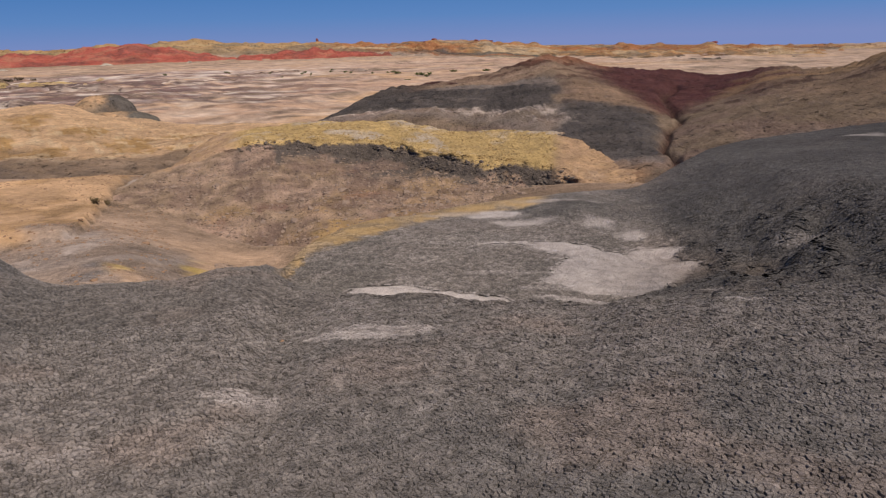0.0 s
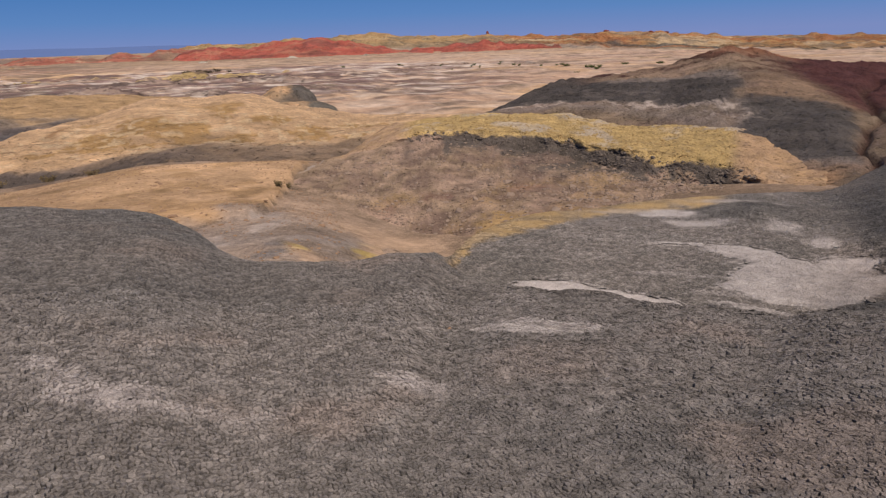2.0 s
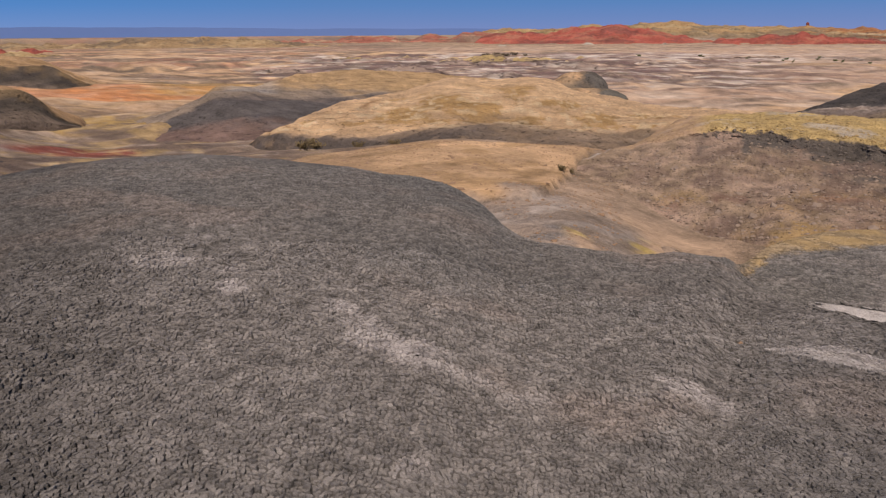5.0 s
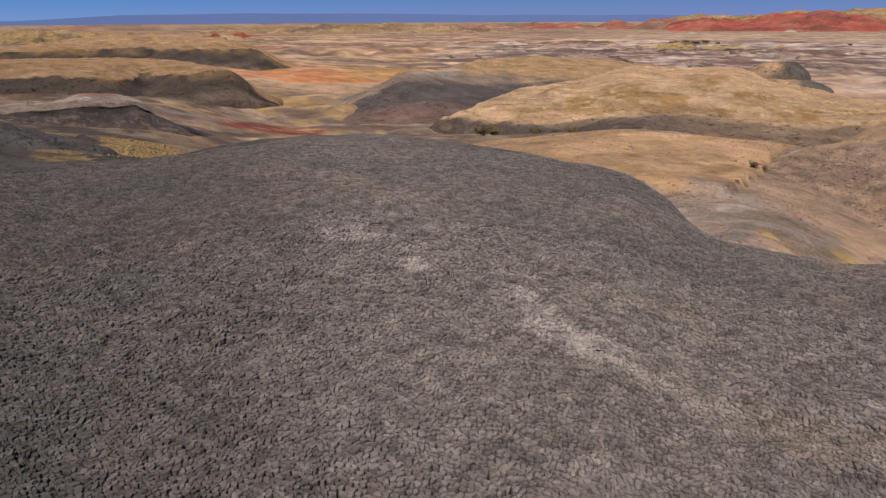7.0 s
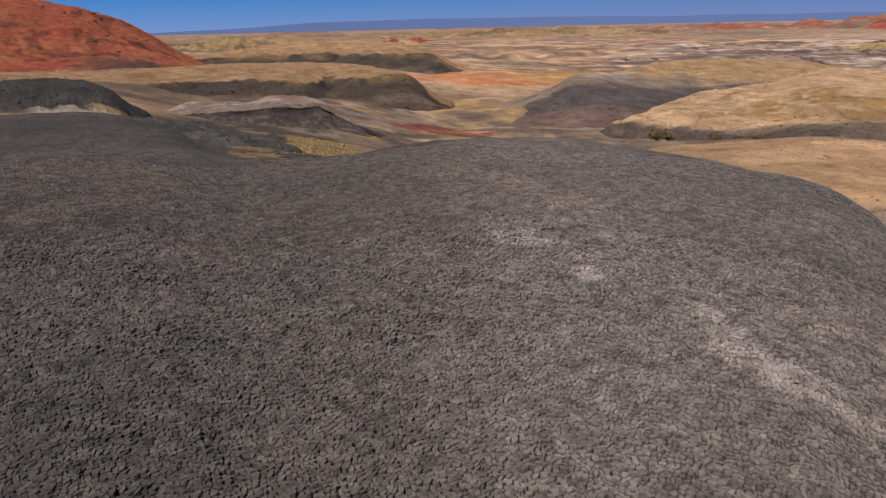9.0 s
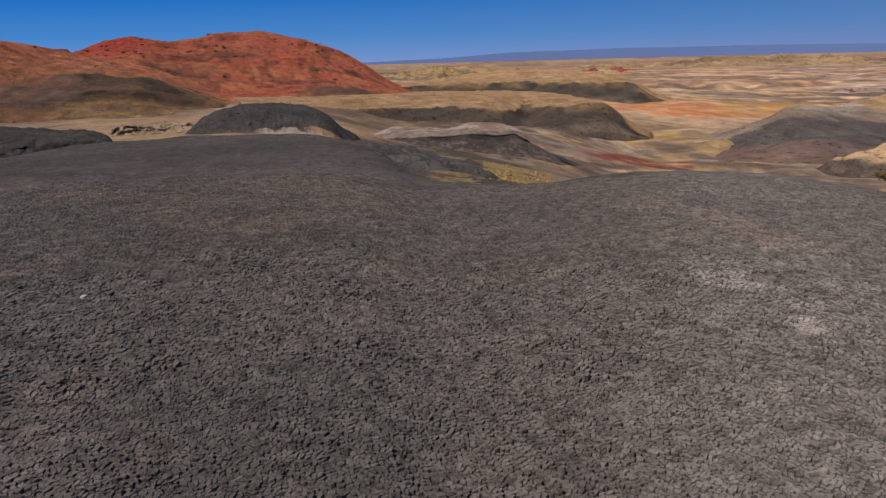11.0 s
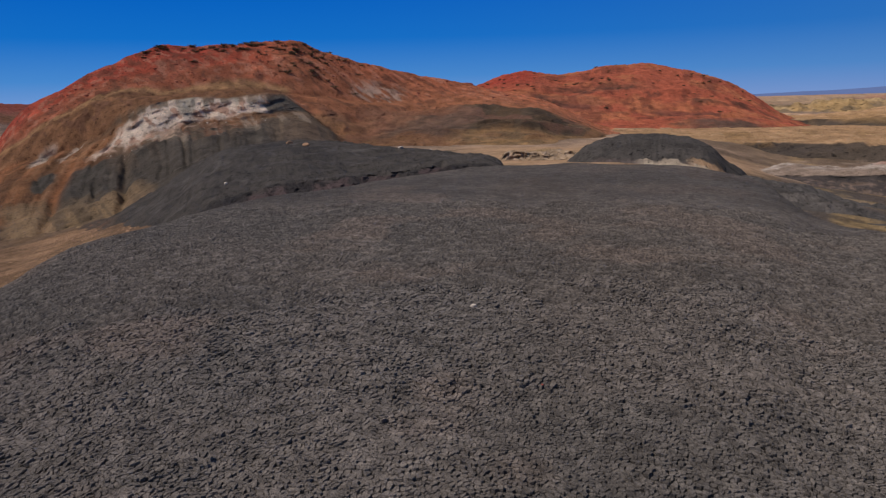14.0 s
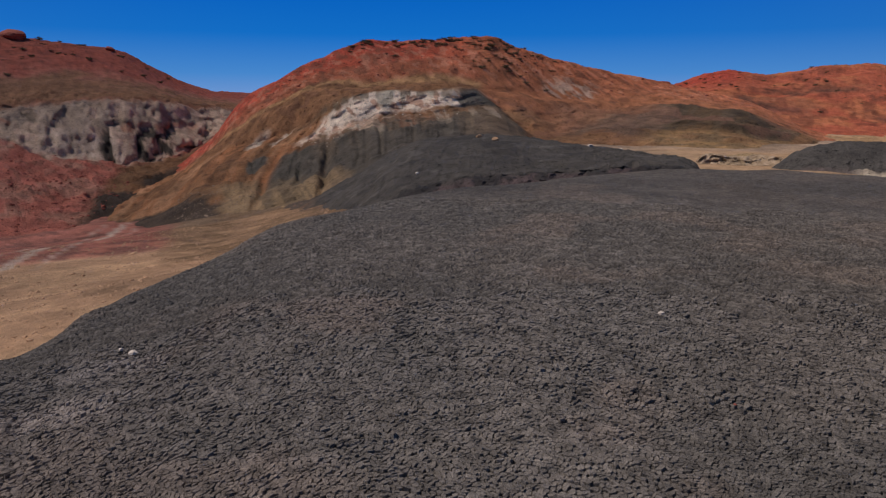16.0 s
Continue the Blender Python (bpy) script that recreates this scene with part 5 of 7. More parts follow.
def main_hill():
    """Red-topped hill with brown shoulder, white sandstone band and grey clay apron."""
    foot = [(90, 62, -3.2), (92.7, 52, -2.6), (94.7, 46, -2.2), (100.1, 43, -2.0), (106.6, 43, -1.9), (111, 38, -1.6), (116.8, 33, -1.2), (123, 31, -1.6), (127.7, 29, -2.6), (131.2, 32, -3.5), (135.5, 35, -4.6), (139.1, 41, -5.4), (143, 48, -6.4), (147, 54, -7.8)]
    grey = [(90, 64, -3), (92.7, 57, -1.7), (94.7, 51, -1.4), (100.1, 49, -1.3), (106.6, 49, -1.15), (112.1, 44, -0.9), (116.8, 42, -0.2), (123.4, 43, -0.7), (129.5, 47, -2.3), (133.3, 50, -3.15), (137, 52, -3.8), (141, 56, -5.2), (147, 64, -8)]
    wbot = [(90, 66, -2.8), (93.5, 60, -1.15), (96, 60, -0.35), (98.1, 60, 0.1), (102, 60, 0.2), (106, 60, -0.2), (111, 60, -0.6), (114, 60, 0.4), (116.5, 60, 1.29), (119.9, 58, 1.0), (126, 58, 0.35), (129.4, 58.5, -0.87), (132.8, 60, -1.56), (136.5, 62, -2.5), (140, 66, -4.8), (147, 72, -8)]
    wtop = [(90, 70, -2.6), (93.5, 64, -1.05), (96, 65, 0.0), (98.1, 66, 1.0), (102, 68, 1.35), (106, 68, 0.8), (111, 66, 0.6), (114, 63.5, 1.6), (116.5, 62, 2.25), (119.9, 60.5, 2.6), (126, 60.5, 2.3), (128.5, 61, 1.27), (131.1, 62, -0.4), (136.5, 65, -2.2), (140, 69, -4.8), (147, 75, -8)]
    brown = [(90, 75, -2.6), (93.5, 70, -1.3), (98, 72, 1.0), (102, 74, 1.5), (106, 74, 1.6), (111, 71, 2.2), (114.3, 68, 2.5), (116.9, 66, 2.95), (121.2, 65, 3.1), (128.6, 66, 2.92), (132.2, 66, 1.6), (135.5, 67, -0.9), (137, 69, -2.4), (140, 73, -5), (147, 79, -8)]
    crest = [(90, 90, -2.6), (93.5, 90, -1.4), (96, 92, 0.6), (99.9, 92, 2.57), (103.6, 88, 3.95), (106.2, 84, 4.5), (110, 80, 5.6), (114.3, 77, 7.1), (116.8, 76, 8.2), (118, 76, 8.15), (121.5, 75, 7.7), (125.2, 74, 7.5), (126.4, 73, 6.93), (130.1, 72, 5.1), (134.1, 72, 2.5), (135.5, 72, 0.9), (137, 73, -1.6), (140, 78, -5), (147, 84, -8)]
    back = [(p[0], p[1] + 25, p[2] - 9) for p in crest]
    s = Strip("red_topped_hill", [foot, grey, wbot, wtop, brown, crest, back], 520, 210, eases=("lin", "lin", "lin", "out", "lin", "in"), rough=0.4, push=0.35, size=4.2, gully=0.3, gully_size=4.0, ends=2, sink=2, seed=35, crumb=0.08)
    A, V, n, f = s.A, s.V, s.n, s.f
    arc = A * s.D * 0.0175
    cliff = band(V, 1.9, 3.2, 0.2)
    flute = ridged(A / 1.0, A * 0 + 0.2 * V, 37)
    s.D = s.D + cliff * (0.55 * fbm(A / 1.3 + 0.6 * V, V * 3.5, 36, 5) + 0.1 * flute)
    # rills that run down the brown flank
    rill = ridged(A / 1.9 + 0.9 * fbm(A / 3, V * 0.8, 40, 3) - 0.35 * V, V * 0.3, 38, 3)
    s.Z = s.Z - 0.25 * np.clip(rill, 0, 1) * band(V, 0.6, 4.2, 0.4) * step(124, 130, A)
    # the spur with the white band stands before the orange flank: a crease runs down between them
    crease = 112.2 + 2.0 * np.clip(V - 1, 0, 2.3)
    s.Z = s.Z - 0.5 * np.exp(-((A - crease + 0.7) / 0.9) ** 2) * band(V, 0.7, 3.6, 0.4)
    s.Z = s.Z - 0.28 * np.clip(ridged(A / 0.9, V * 0.25 + 0.4 * n, 87), 0, 1) * band(V, 0.7, 1.95, 0.25) * band(A, 117, 131, 1.5)
    # bulging lobes of dark clay under the white band, cut by orange rills
    lobe = np.exp(-((A - 130.6 - 1.3 * (1.3 - V)) / 2.3) ** 4 - ((V - 1.15) / 0.62) ** 4)
    lobe2 = np.exp(-((A - 134.0 - 1.5 * (1.5 - V)) / 0.7) ** 2 - ((V - 1.5) / 0.25) ** 2)
    cut = np.exp(-((A - 128.9 + 0.5 * (V - 1)) / 0.32) ** 2) + np.exp(-((A - 133.4 - 1.5 * (1 - V)) / 0.35) ** 2)
    # the brown flank bulges out past the white band and is scored by slanting rills
    slant = A - 1.9 * (3 - V)
    score = ridged(slant / 1.15 + 0.5 * fbm(A / 2, V, 141, 3), V * 0.22, 142, 3)
    flank = step(127.5, 131, A) * band(V, 0.5, 4.3, 0.4)
    s.Z = s.Z - 0.2 * np.clip(score, 0, 1) * flank
    s.D = s.D - 1.6 * lobe - 0.8 * lobe2 + 0.1 * flank * fbm(slant / 0.5, V * 0.9, 143, 3)
    s.Z = s.Z - 0.35 * np.clip(cut, 0, 1) * band(V, 0.3, 1.8, 0.2)
    s.D = s.D - 2.2 * np.exp(-((A - 97.8) / 2.4) ** 2 - ((V - 2.2) / 0.7) ** 2) - 1.6 * np.exp(-((A - 102.5) / 1.8) ** 2 - ((V - 2.3) / 0.6) ** 2) - 1.3 * np.exp(-((A - 105.5) / 2.4) ** 2 - ((V - 1.8) / 0.6) ** 2)
    s.x, s.y = xy_of(A, s.D)
    c = s.colour((0.22, 0.085, 0.045))
    c = mix(c, (0.19, 0.105, 0.06), (1 - step(3.6, 4.6, V + 0.4 * n)))
    left = step(127.5, 130.5, A + 1.2 * n)
    mid = step(-0.5, 0.5, A + 0.5 * n - crease) * (1 - step(128.7, 130.3, A + 0.8 * n))
    right = 1 - step(-0.4, 0.6, A + 0.5 * n - crease)
    # left flank: brown rills over an orange foot
    c = mix(c, (0.19, 0.09, 0.045), left * band(V, 1.0, 4, 0.5) * 0.7)
    c = mix(c, (0.26, 0.115, 0.06), left * step(0.1, 0.4, n + 0.4 * rill) * 0.6)
    streak = fbm(slant / 0.75, V * 0.55, 144, 4)
    c = mix(c, (0.115, 0.062, 0.036), left * band(V, 0.6, 4.4, 0.4) * step(0.0, 0.3, streak) * 0.75)
    c = mix(c, (0.27, 0.155, 0.095), left * band(V, 0.6, 4.2, 0.4) * step(0.12, 0.35, -streak) * 0.6)
    c = mix(c, (0.10, 0.062, 0.04), band(A + 0.8 * n, 126.5, 131.5, 0.8) * band(V + 0.25 * n, 2.7, 3.9, 0.25) * 0.75)
    c = mix(c, (0.27, 0.15, 0.08), left * (1 - step(0.5, 1.0, V + 0.3 * n)) * 0.8)
    c = mix(c, (0.23, 0.125, 0.07), left * (1 - step(0.4, 0.9, V + 0.4 * n)) * step(131, 134, A) * 0.8)
    c = mix(c, (0.27, 0.19, 0.12), band(A + n, 126.5, 136, 1.5) * (1 - step(0.4, 0.75, V + 0.3 * n)) * 0.8)
    c = mix(c, (0.11, 0.085, 0.06), band(A + n, 126.5, 137, 1.5) * (1 - step(0.5, 0.9, V + 0.3 * n)) * step(0.05, 0.3, streak + 0.5 * f) * 0.7)
    c = mix(c, (0.066, 0.062, 0.058), step(0.25, 0.5, lobe + lobe2 + 0.15 * n) * 0.95)
    c = mix(c, (0.27, 0.115, 0.055), np.clip(cut, 0, 1) * band(V, 0.2, 2.0, 0.2) * 0.8)
    c = mix(c, (0.30, 0.22, 0.11), band(V + 0.2 * n, 0.1, 0.6, 0.1) * band(A + n, 128.3, 132.5, 0.6) * 0.8)
    c = mix(c, (0.04, 0.034, 0.031), band(V + 0.25 * n, -0.2, 0.72, 0.12) * band(A + 0.6 * n, 136.5, 147, 0.8) * 0.9)
    # grey apron below the white band
    c = mix(c, (0.078, 0.068, 0.061), mid * (1 - step(1.75, 2.05, V + 0.22 * n)))
    c = mix(c, (0.135, 0.095, 0.07), mid * band(V + 0.2 * n, 1.1, 3.3, 0.25) * (1 - step(116.2, 119, A + 0.5 * n)) * 0.85)
    c = mix(c, (0.21, 0.09, 0.05), mid * band(V + 0.3 * f + 0.2 * n, 1.75, 2.1, 0.1) * step(118, 122, A) * 0.5)
    run = fbm((A - 1.2 * V) / 0.8, V * 0.5, 148, 4)
    c = mix(c, (0.14, 0.105, 0.08), mid * band(V + 0.25 * n, 1.35, 2.05, 0.2) * step(-0.1, 0.25, run) * 0.7)
    c = mix(c, (0.33, 0.27, 0.225), mid * band(V + 0.2 * n, 1.6, 2.1, 0.12) * step(0.08, 0.3, -run) * 0.5)
    c = mix(c, (0.045, 0.04, 0.038), mid * band(V, 0.5, 1.7, 0.3) * step(0.15, 0.4, run) * 0.5)
    foot_of = band(A + 0.8 * n, 126.8, 136.5, 0.8) * (1 - step(0.72, 1.0, V + 0.2 * n + 0.1 * (129 - A) * step(-129, -126, -A)))
    c = mix(c, (0.25, 0.175, 0.11), foot_of * 0.85)
    c = mix(c, (0.12, 0.09, 0.065), foot_of * step(0.05, 0.3, run + 0.4 * f) * 0.7)
    white = band(V + 0.3 * n + 0.12 * f - 0.35 * (1 - step(118, 124, A)), 1.95, 3.1, 0.08) * step(115.9, 116.6, A + 0.7 * n + 0.5 * f) * (1 - step(-0.5, 0.5, A - 126.2 - 4.2 * np.clip(3.1 - V, 0, 1.2) + 1.2 * n + 0.6 * f))
    white = np.maximum(white, band(slant + 0.35 * f + 0.3 * n, 133.0, 133.8, 0.25) * band(V + 0.3 * f, 2.5, 3.3, 0.15) * 0.8)
    white = np.maximum(white, band(slant + 0.35 * f + 0.3 * n, 131.0, 131.5, 0.2) * band(V + 0.3 * f, 2.2, 2.9, 0.15) * 0.7)
    c = mix(c, WHITE, white * 0.95)
    c = mix(c, (0.25, 0.13, 0.09), white * step(0.05, 0.3, f - 0.5 * n - 0.25 * (V - 2.3)) * 0.75)
    c = mix(c, (0.25, 0.235, 0.205), white * step(0.0, 0.4, V - 2.75 + 0.7 * vnoise(A / 0.45, V * 0.5, 39)) * 0.75)
    c = mix(c, (0.11, 0.085, 0.065), band(V + 0.2 * n, 2.75, 3.2, 0.1) * band(A, 118, 129, 0.8) * step(-0.1, 0.4, vnoise(A / 0.4, V * 0.4, 139) + 0.3 * f) * 0.75)
    # dark outcrop at the band's right end, its overhang shade painted in
    c = mix(c, (0.05, 0.048, 0.046), band(V + 0.2 * n, 2.2, 3.15, 0.1) * band(A + 0.6 * f, 115.7, 118.6, 0.3) * 0.9)
    c = mix(c, (0.165, 0.085, 0.047), band(V + 0.25 * n, 3.05, 4.25, 0.15) * (1 - right))
    c = mix(c, (0.30, 0.18, 0.095), band(V + 0.1 * n, 4.03, 4.14, 0.05) * (1 - right) * 0.75)
    # red summit, orange towards its right flank
    c = mix(c, (0.25, 0.085, 0.05), step(4.1, 4.25, V + 0.12 * n))
    c = mix(c, (0.29, 0.065, 0.04), step(4.35, 4.6, V + 0.25 * n))
    c = mix(c, (0.30, 0.055, 0.038), step(4.6, 4.9, V + 0.2 * n) * step(119, 124, A) * 0.8)
    c = mix(c, (0.13, 0.075, 0.05), step(0.1, 0.4, n + 0.3 * f) * band(V, 4.3, 4.8, 0.15) * 0.5)
    c = mix(c, (0.30, 0.115, 0.06), step(4.2, 4.7, V + 0.3 * n) * (1 - step(115, 121, A)) * 0.7)
    # brown shoulder at the right
    c = mix(c, (0.25, 0.10, 0.055), right * band(V + 0.3 * n, 2.9, 4.6, 0.3) * 0.8)
    hump = right * band(A + 0.8 * n, 95.2, 106.6, 1.0) * band(V + 0.25 * n, 1.62, 3.2, 0.2)
    c = mix(c, (0.060, 0.042, 0.028), hump * 0.95)
    c = mix(c, (0.034, 0.026, 0.02), hump * step(-0.05, 0.25, fbm((A + 1.2 * V) / 1.3, V * 0.8, 146, 4)) * 0.7)
    c = mix(c, (0.125, 0.08, 0.06), right * band(A + 0.8 * n, 103, 111.5, 1.0) * band(V + 0.25 * n, 1.5, 3.2, 0.25) * 0.75)
    c = mix(c, (0.075, 0.055, 0.042), right * band(A + 0.5 * n, 108.2, 110.6, 0.4) * band(V + 0.2 * n, 2.0, 3.0, 0.2) * 0.75)
    c = mix(c, (0.07, 0.053, 0.04), right * band(V, 1.4, 3.2, 0.3) * step(0.1, 0.35, fbm(A / 0.9 + 0.8 * V, V * 0.6, 89, 4)) * (1 - step(105, 109, A)) * 0.75)
    c = mix(c, (0.12, 0.065, 0.05), right * band(V + 0.2 * n, 0.7, 3.2, 0.3) * step(0.0, 0.25, fbm(A / 1.8, V * 2.2, 86, 5)) * 0.65)
    c = mix(c, (0.26, 0.165, 0.085), right * (1 - step(1.2, 1.7, V + 0.4 * n)))
    c = mix(c, (0.14, 0.10, 0.065), right * step(0.05, 0.25, fbm(A / 2.5, V * 11, 88, 4)) * band(V, 0.2, 1.9, 0.2) * 0.7)
    c = mix(c, (0.17, 0.078, 0.048), right * band(A + n, 104.5, 113, 1.5) * band(V, 1.0, 3.2, 0.3) * 0.6)
    c = mix(c, (0.08, 0.06, 0.05), right * band(A + n, 103.5, 110, 1.0) * band(V + 0.5 * n, 1.6, 2.6, 0.2) * 0.65)
    c = mix(c, (0.30, 0.225, 0.19), band(A + 0.9 * n, 108.4, 112.0, 0.5) * band(V + 0.25 * n + 0.1 * f, 4.0, 4.45, 0.12) * step(-0.25, 0.1, f) * 0.85)
    c = c * (1 + 0.2 * f + 0.12 * n)[..., None]
    fleck = fbm(s.x / 0.7, s.y / 0.7 + s.Z, 84, 4)
    c = mix(c, (0.10, 0.05, 0.035), step(0.16, 0.3, fleck) * step(3.0, 3.3, V) * 0.55)
    c = mix(c, (0.34, 0.17, 0.12), step(0.2, 0.34, -fleck) * step(4.0, 4.3, V) * 0.5)
    c = c * (1 + 0.3 * step(1.8, 2.1, V))[..., None] * np.array((1.30, 1.22, 1.10))
    return s.done(c, MID_CLAY, "red-topped hill with white sandstone band and grey clay apron", "hill", "red hills",
                  parts=(("apron", 0, 1.9, "grey and tan clay apron"), ("sandstone_band", 1.9, 3.1, "broken white sandstone band"), ("shoulder", 3.1, 4.3, "brown clay shoulder"), ("summit", 4.3, 6, "red rubble summit")))


def red_hill():
    foot = [(74, 118, -5), (78.6, 112, -4.6), (86.3, 104, -4), (92.9, 100, -3.6), (100.6, 100, -3.6), (107.5, 105, -4)]
    bench = [(74, 126, -5), (78.6, 122, -3.6), (83, 122, -1.7), (88, 124, -0.8), (93, 124, 0.0), (100, 124, 1.0), (107.5, 126, -1)]
    crest = [(74, 150, -6), (77, 150, -4.6), (78.6, 150, -3.97), (80.9, 152, -1.6), (82.7, 156, 1.63), (84.3, 157, 4.2), (86.3, 158, 6.3), (88.6, 158, 8.1), (90.9, 158, 8.95), (93, 157, 8.75), (94.8, 155, 7.8), (96.5, 152, 7.1), (98.9, 150, 7.8), (100.2, 150, 7.4), (102.5, 150, 5.3), (103.4, 150, 4.5), (107.5, 150, 1.5)]
    back = [(p[0], p[1] + 40, p[2] - 12) for p in crest]
    s = Strip("red_hill", [foot, bench, crest, back], 300, 110, eases=("lin", "lin", "in"), rough=0.55, push=1.2, size=9, gully=0.7, gully_size=8, ends=1.5, sink=2, seed=41)
    A, V, n, f = s.A, s.V, s.n, s.f
    c = s.colour((0.40, 0.105, 0.058))
    c = mix(c, (0.44, 0.165, 0.075), step(-0.05, 0.35, n) * 0.65)
    c = mix(c, (0.25, 0.10, 0.06), step(0.05, 0.3, fbm(A / 6 + n, V * 4, 149, 4)) * (1 - step(1.3, 1.7, V)) * 0.6)
    c = mix(c, (0.33, 0.19, 0.10), (1 - step(0.3, 0.7, V + 0.3 * n)) * (1 - step(84, 88, A + n)) * 0.6)
    c = mix(c, (0.16, 0.05, 0.032), step(0.1, 0.35, fbm(A / 0.9, V * 5, 44, 4)) * band(V, 0.5, 2.0, 0.2) * 0.65)
    c = mix(c, (0.10, 0.05, 0.035), step(0.25, 0.45, fbm(A / 1.6, V * 9, 42, 4)) * band(V, 0.4, 1.6, 0.2) * 0.7)
    c = mix(c, (0.40, 0.06, 0.038), step(97, 99, A + n) * step(1.4, 1.8, V) * 0.8)
    c = mix(c, (0.10, 0.07, 0.055), band(V + 0.1 * n, 0.45, 0.75, 0.06) * (1 - step(86, 89, A + n)) * 0.8)
    c = mix(c, (0.12, 0.05, 0.04), band(V + 0.1 * n, 1.0, 1.1, 0.03) * step(-0.1, 0.2, vnoise(A / 1.5, A * 0, 43)) * 0.7)
    c = mix(c, (0.20, 0.06, 0.035), step(0.25, 0.5, f + 0.3 * n) * 0.5)
    c = c * (1 + 0.16 * f + 0.1 * n)[..., None]
    return s.done(c, MID_CLAY, "bare red clay hill with two rounded tops", "hill", "red hills", parts=(("foot_slope", 0, 1, "orange-red foot slope"), ("summit", 1, 3, "bright red summit")))


def far_left_hill():
    """Red hill above a broken white cliff with painted cave shade, over red rubble."""
    foot = [(131, 78, -9), (136, 66, -9), (142, 56, -8.8), (146.8, 52, -8), (151.4, 48, -8.2), (160, 46, -8.4), (170, 46, -8.4)]
    dark = [(131, 90, -7), (136, 84, -5), (139, 78, -4.5), (142.2, 71, -5.7), (146, 68, -6.4), (151.1, 70, -5.6), (160, 70, -5), (170, 70, -6)]
    wbot = [(131, 100, -4), (136.1, 92, -1.84), (139, 84, -3.6), (142.1, 80, -4.1), (147.4, 79, -3.16), (150.7, 80, -1.9), (160, 80, -1.6), (170, 80, -3)]
    wtop = [(131, 102, -1), (136.8, 96, 0.48), (141.8, 86, 1.4), (145.4, 85, 1.5), (150.5, 85.5, 0.95), (160, 86, 0.9), (170, 86, -1)]
    shelf = [(131, 108, 0), (136.8, 101, 1.3), (141.8, 90, 2.4), (145.4, 89, 2.6), (150.5, 89, 2.4), (160, 89, 2.4), (170, 89, 0)]
    crest = [(131, 130, 1.5), (134, 125, 3.05), (136.8, 115, 3.07), (138.2, 109, 3.7), (140, 105, 5.08), (143.2, 98, 7.51), (147.6, 95, 8.4), (150, 95, 8.6), (155, 95, 9.4), (160, 95, 9), (170, 95, 4)]
    away = lambda line, k: [(a, d * k, 1.6 + (z - 1.6) * k) for a, d, z in line]
    wtop, shelf, crest = away(wtop, 1.05), away(shelf, 1.09), away(crest, 1.28)
    back = [(p[0], p[1] + 30, p[2] - 9) for p in crest]
    s = Strip("far_red_hill", [foot, dark, wbot, wtop, shelf, crest, back], 320, 150, eases=("lin", "lin", "lin", "out", "lin", "in"), rough=0.4, push=0.5, size=4.5, gully=0.3, gully_size=3.5, ends=2, sink=1, seed=45)
    A, V, n, f = s.A, s.V, s.n, s.f
    arc = A * 1.45
    s.D = s.D + band(V, 1.8, 3.2, 0.2) * (0.6 * fbm(A / 1.3, V * 3.5, 46, 4) + 0.12 * ridged(A / 1.2, V * 0.3, 47))
    s.D = s.D + 0.7 * band(V, 1.95, 2.5, 0.15) * step(0.1, 0.3, vnoise(arc / 1.6 + 0.6, s.Z / 3.0, 49))
    s.x, s.y = xy_of(A, s.D)
    pillar = step(-0.05, 0.2, vnoise(arc / 1.3, V * 0.7, 144) + 0.25 * n)
    s.D = s.D - 1.2 * pillar * band(V, 2.0, 2.5, 0.12) * band(A, 137.5, 145.2, 0.6) - 0.8 * band(V, 2.6, 3.1, 0.06) * step(137, 138, A) * (1 - step(145, 146, A + n))
    s.Z = s.Z + 0.35 * fbm(s.x / 0.8, s.y / 0.8, 145, 4) * band(V, 0.3, 4, 0.3)
    block = np.round(2.5 * vnoise(arc / 1.0 + 0.3 * n, V * 3.6, 146)) / 2.5 + 0.5 * np.round(2 * vnoise(arc / 0.45, V * 7, 147)) / 2
    s.D = s.D + 0.75 * block * band(V, 1.9, 3.15, 0.15)
    den = np.exp(-((A - 149.2) / 0.9) ** 2 - ((V - 2.75) / 0.28) ** 2) + np.exp(-((A - 146.6) / 0.5) ** 2 - ((V - 2.8) / 0.2) ** 2)
    s.D = s.D + 1.6 * den
    s.x, s.y = xy_of(A, s.D)
    c = s.colour((0.36, 0.13, 0.10))
    c = mix(c, (0.33, 0.19, 0.145), step(-0.1, 0.2, n) * 0.7)
    c = mix(c, (0.13, 0.07, 0.055), step(0.15, 0.35, f + 0.4 * n) * 0.6)
    knoll = band(A + 0.8 * n + 2.6 * np.clip(V, 0, 1.6), 139.5, 147.6, 0.7)
    c = mix(c, (0.15, 0.085, 0.046), knoll * (1 - step(1.7, 2.0, V)))
    c = mix(c, (0.032, 0.028, 0.026), knoll * band(V + 0.25 * n, 0.35, 1.0, 0.12) * 0.9)
    w = band(V + 0.15 * n + 0.1 * f, 1.95, 3.1, 0.1)
    c = mix(c, (0.41, 0.33, 0.265), w * 0.95)
    c = mix(c, (0.22, 0.185, 0.155), w * step(0.05, 0.3, block + 0.4 * f) * 0.3)
    c = mix(c, (0.17, 0.14, 0.115), w * band(V + 0.08 * n + 0.05 * f, 2.62, 2.72, 0.03) * 0.8)
    c = mix(c, (0.14, 0.115, 0.095), w * step(0.15, 0.35, vnoise(arc / 0.5, V * 0.8, 150)) * step(2.6, 2.75, V) * 0.3)
    # shade in the two dens, painted dark
    c = mix(c, (0.05, 0.042, 0.036), np.clip(den + 0.3 * f, 0, 1) * w * 0.8)
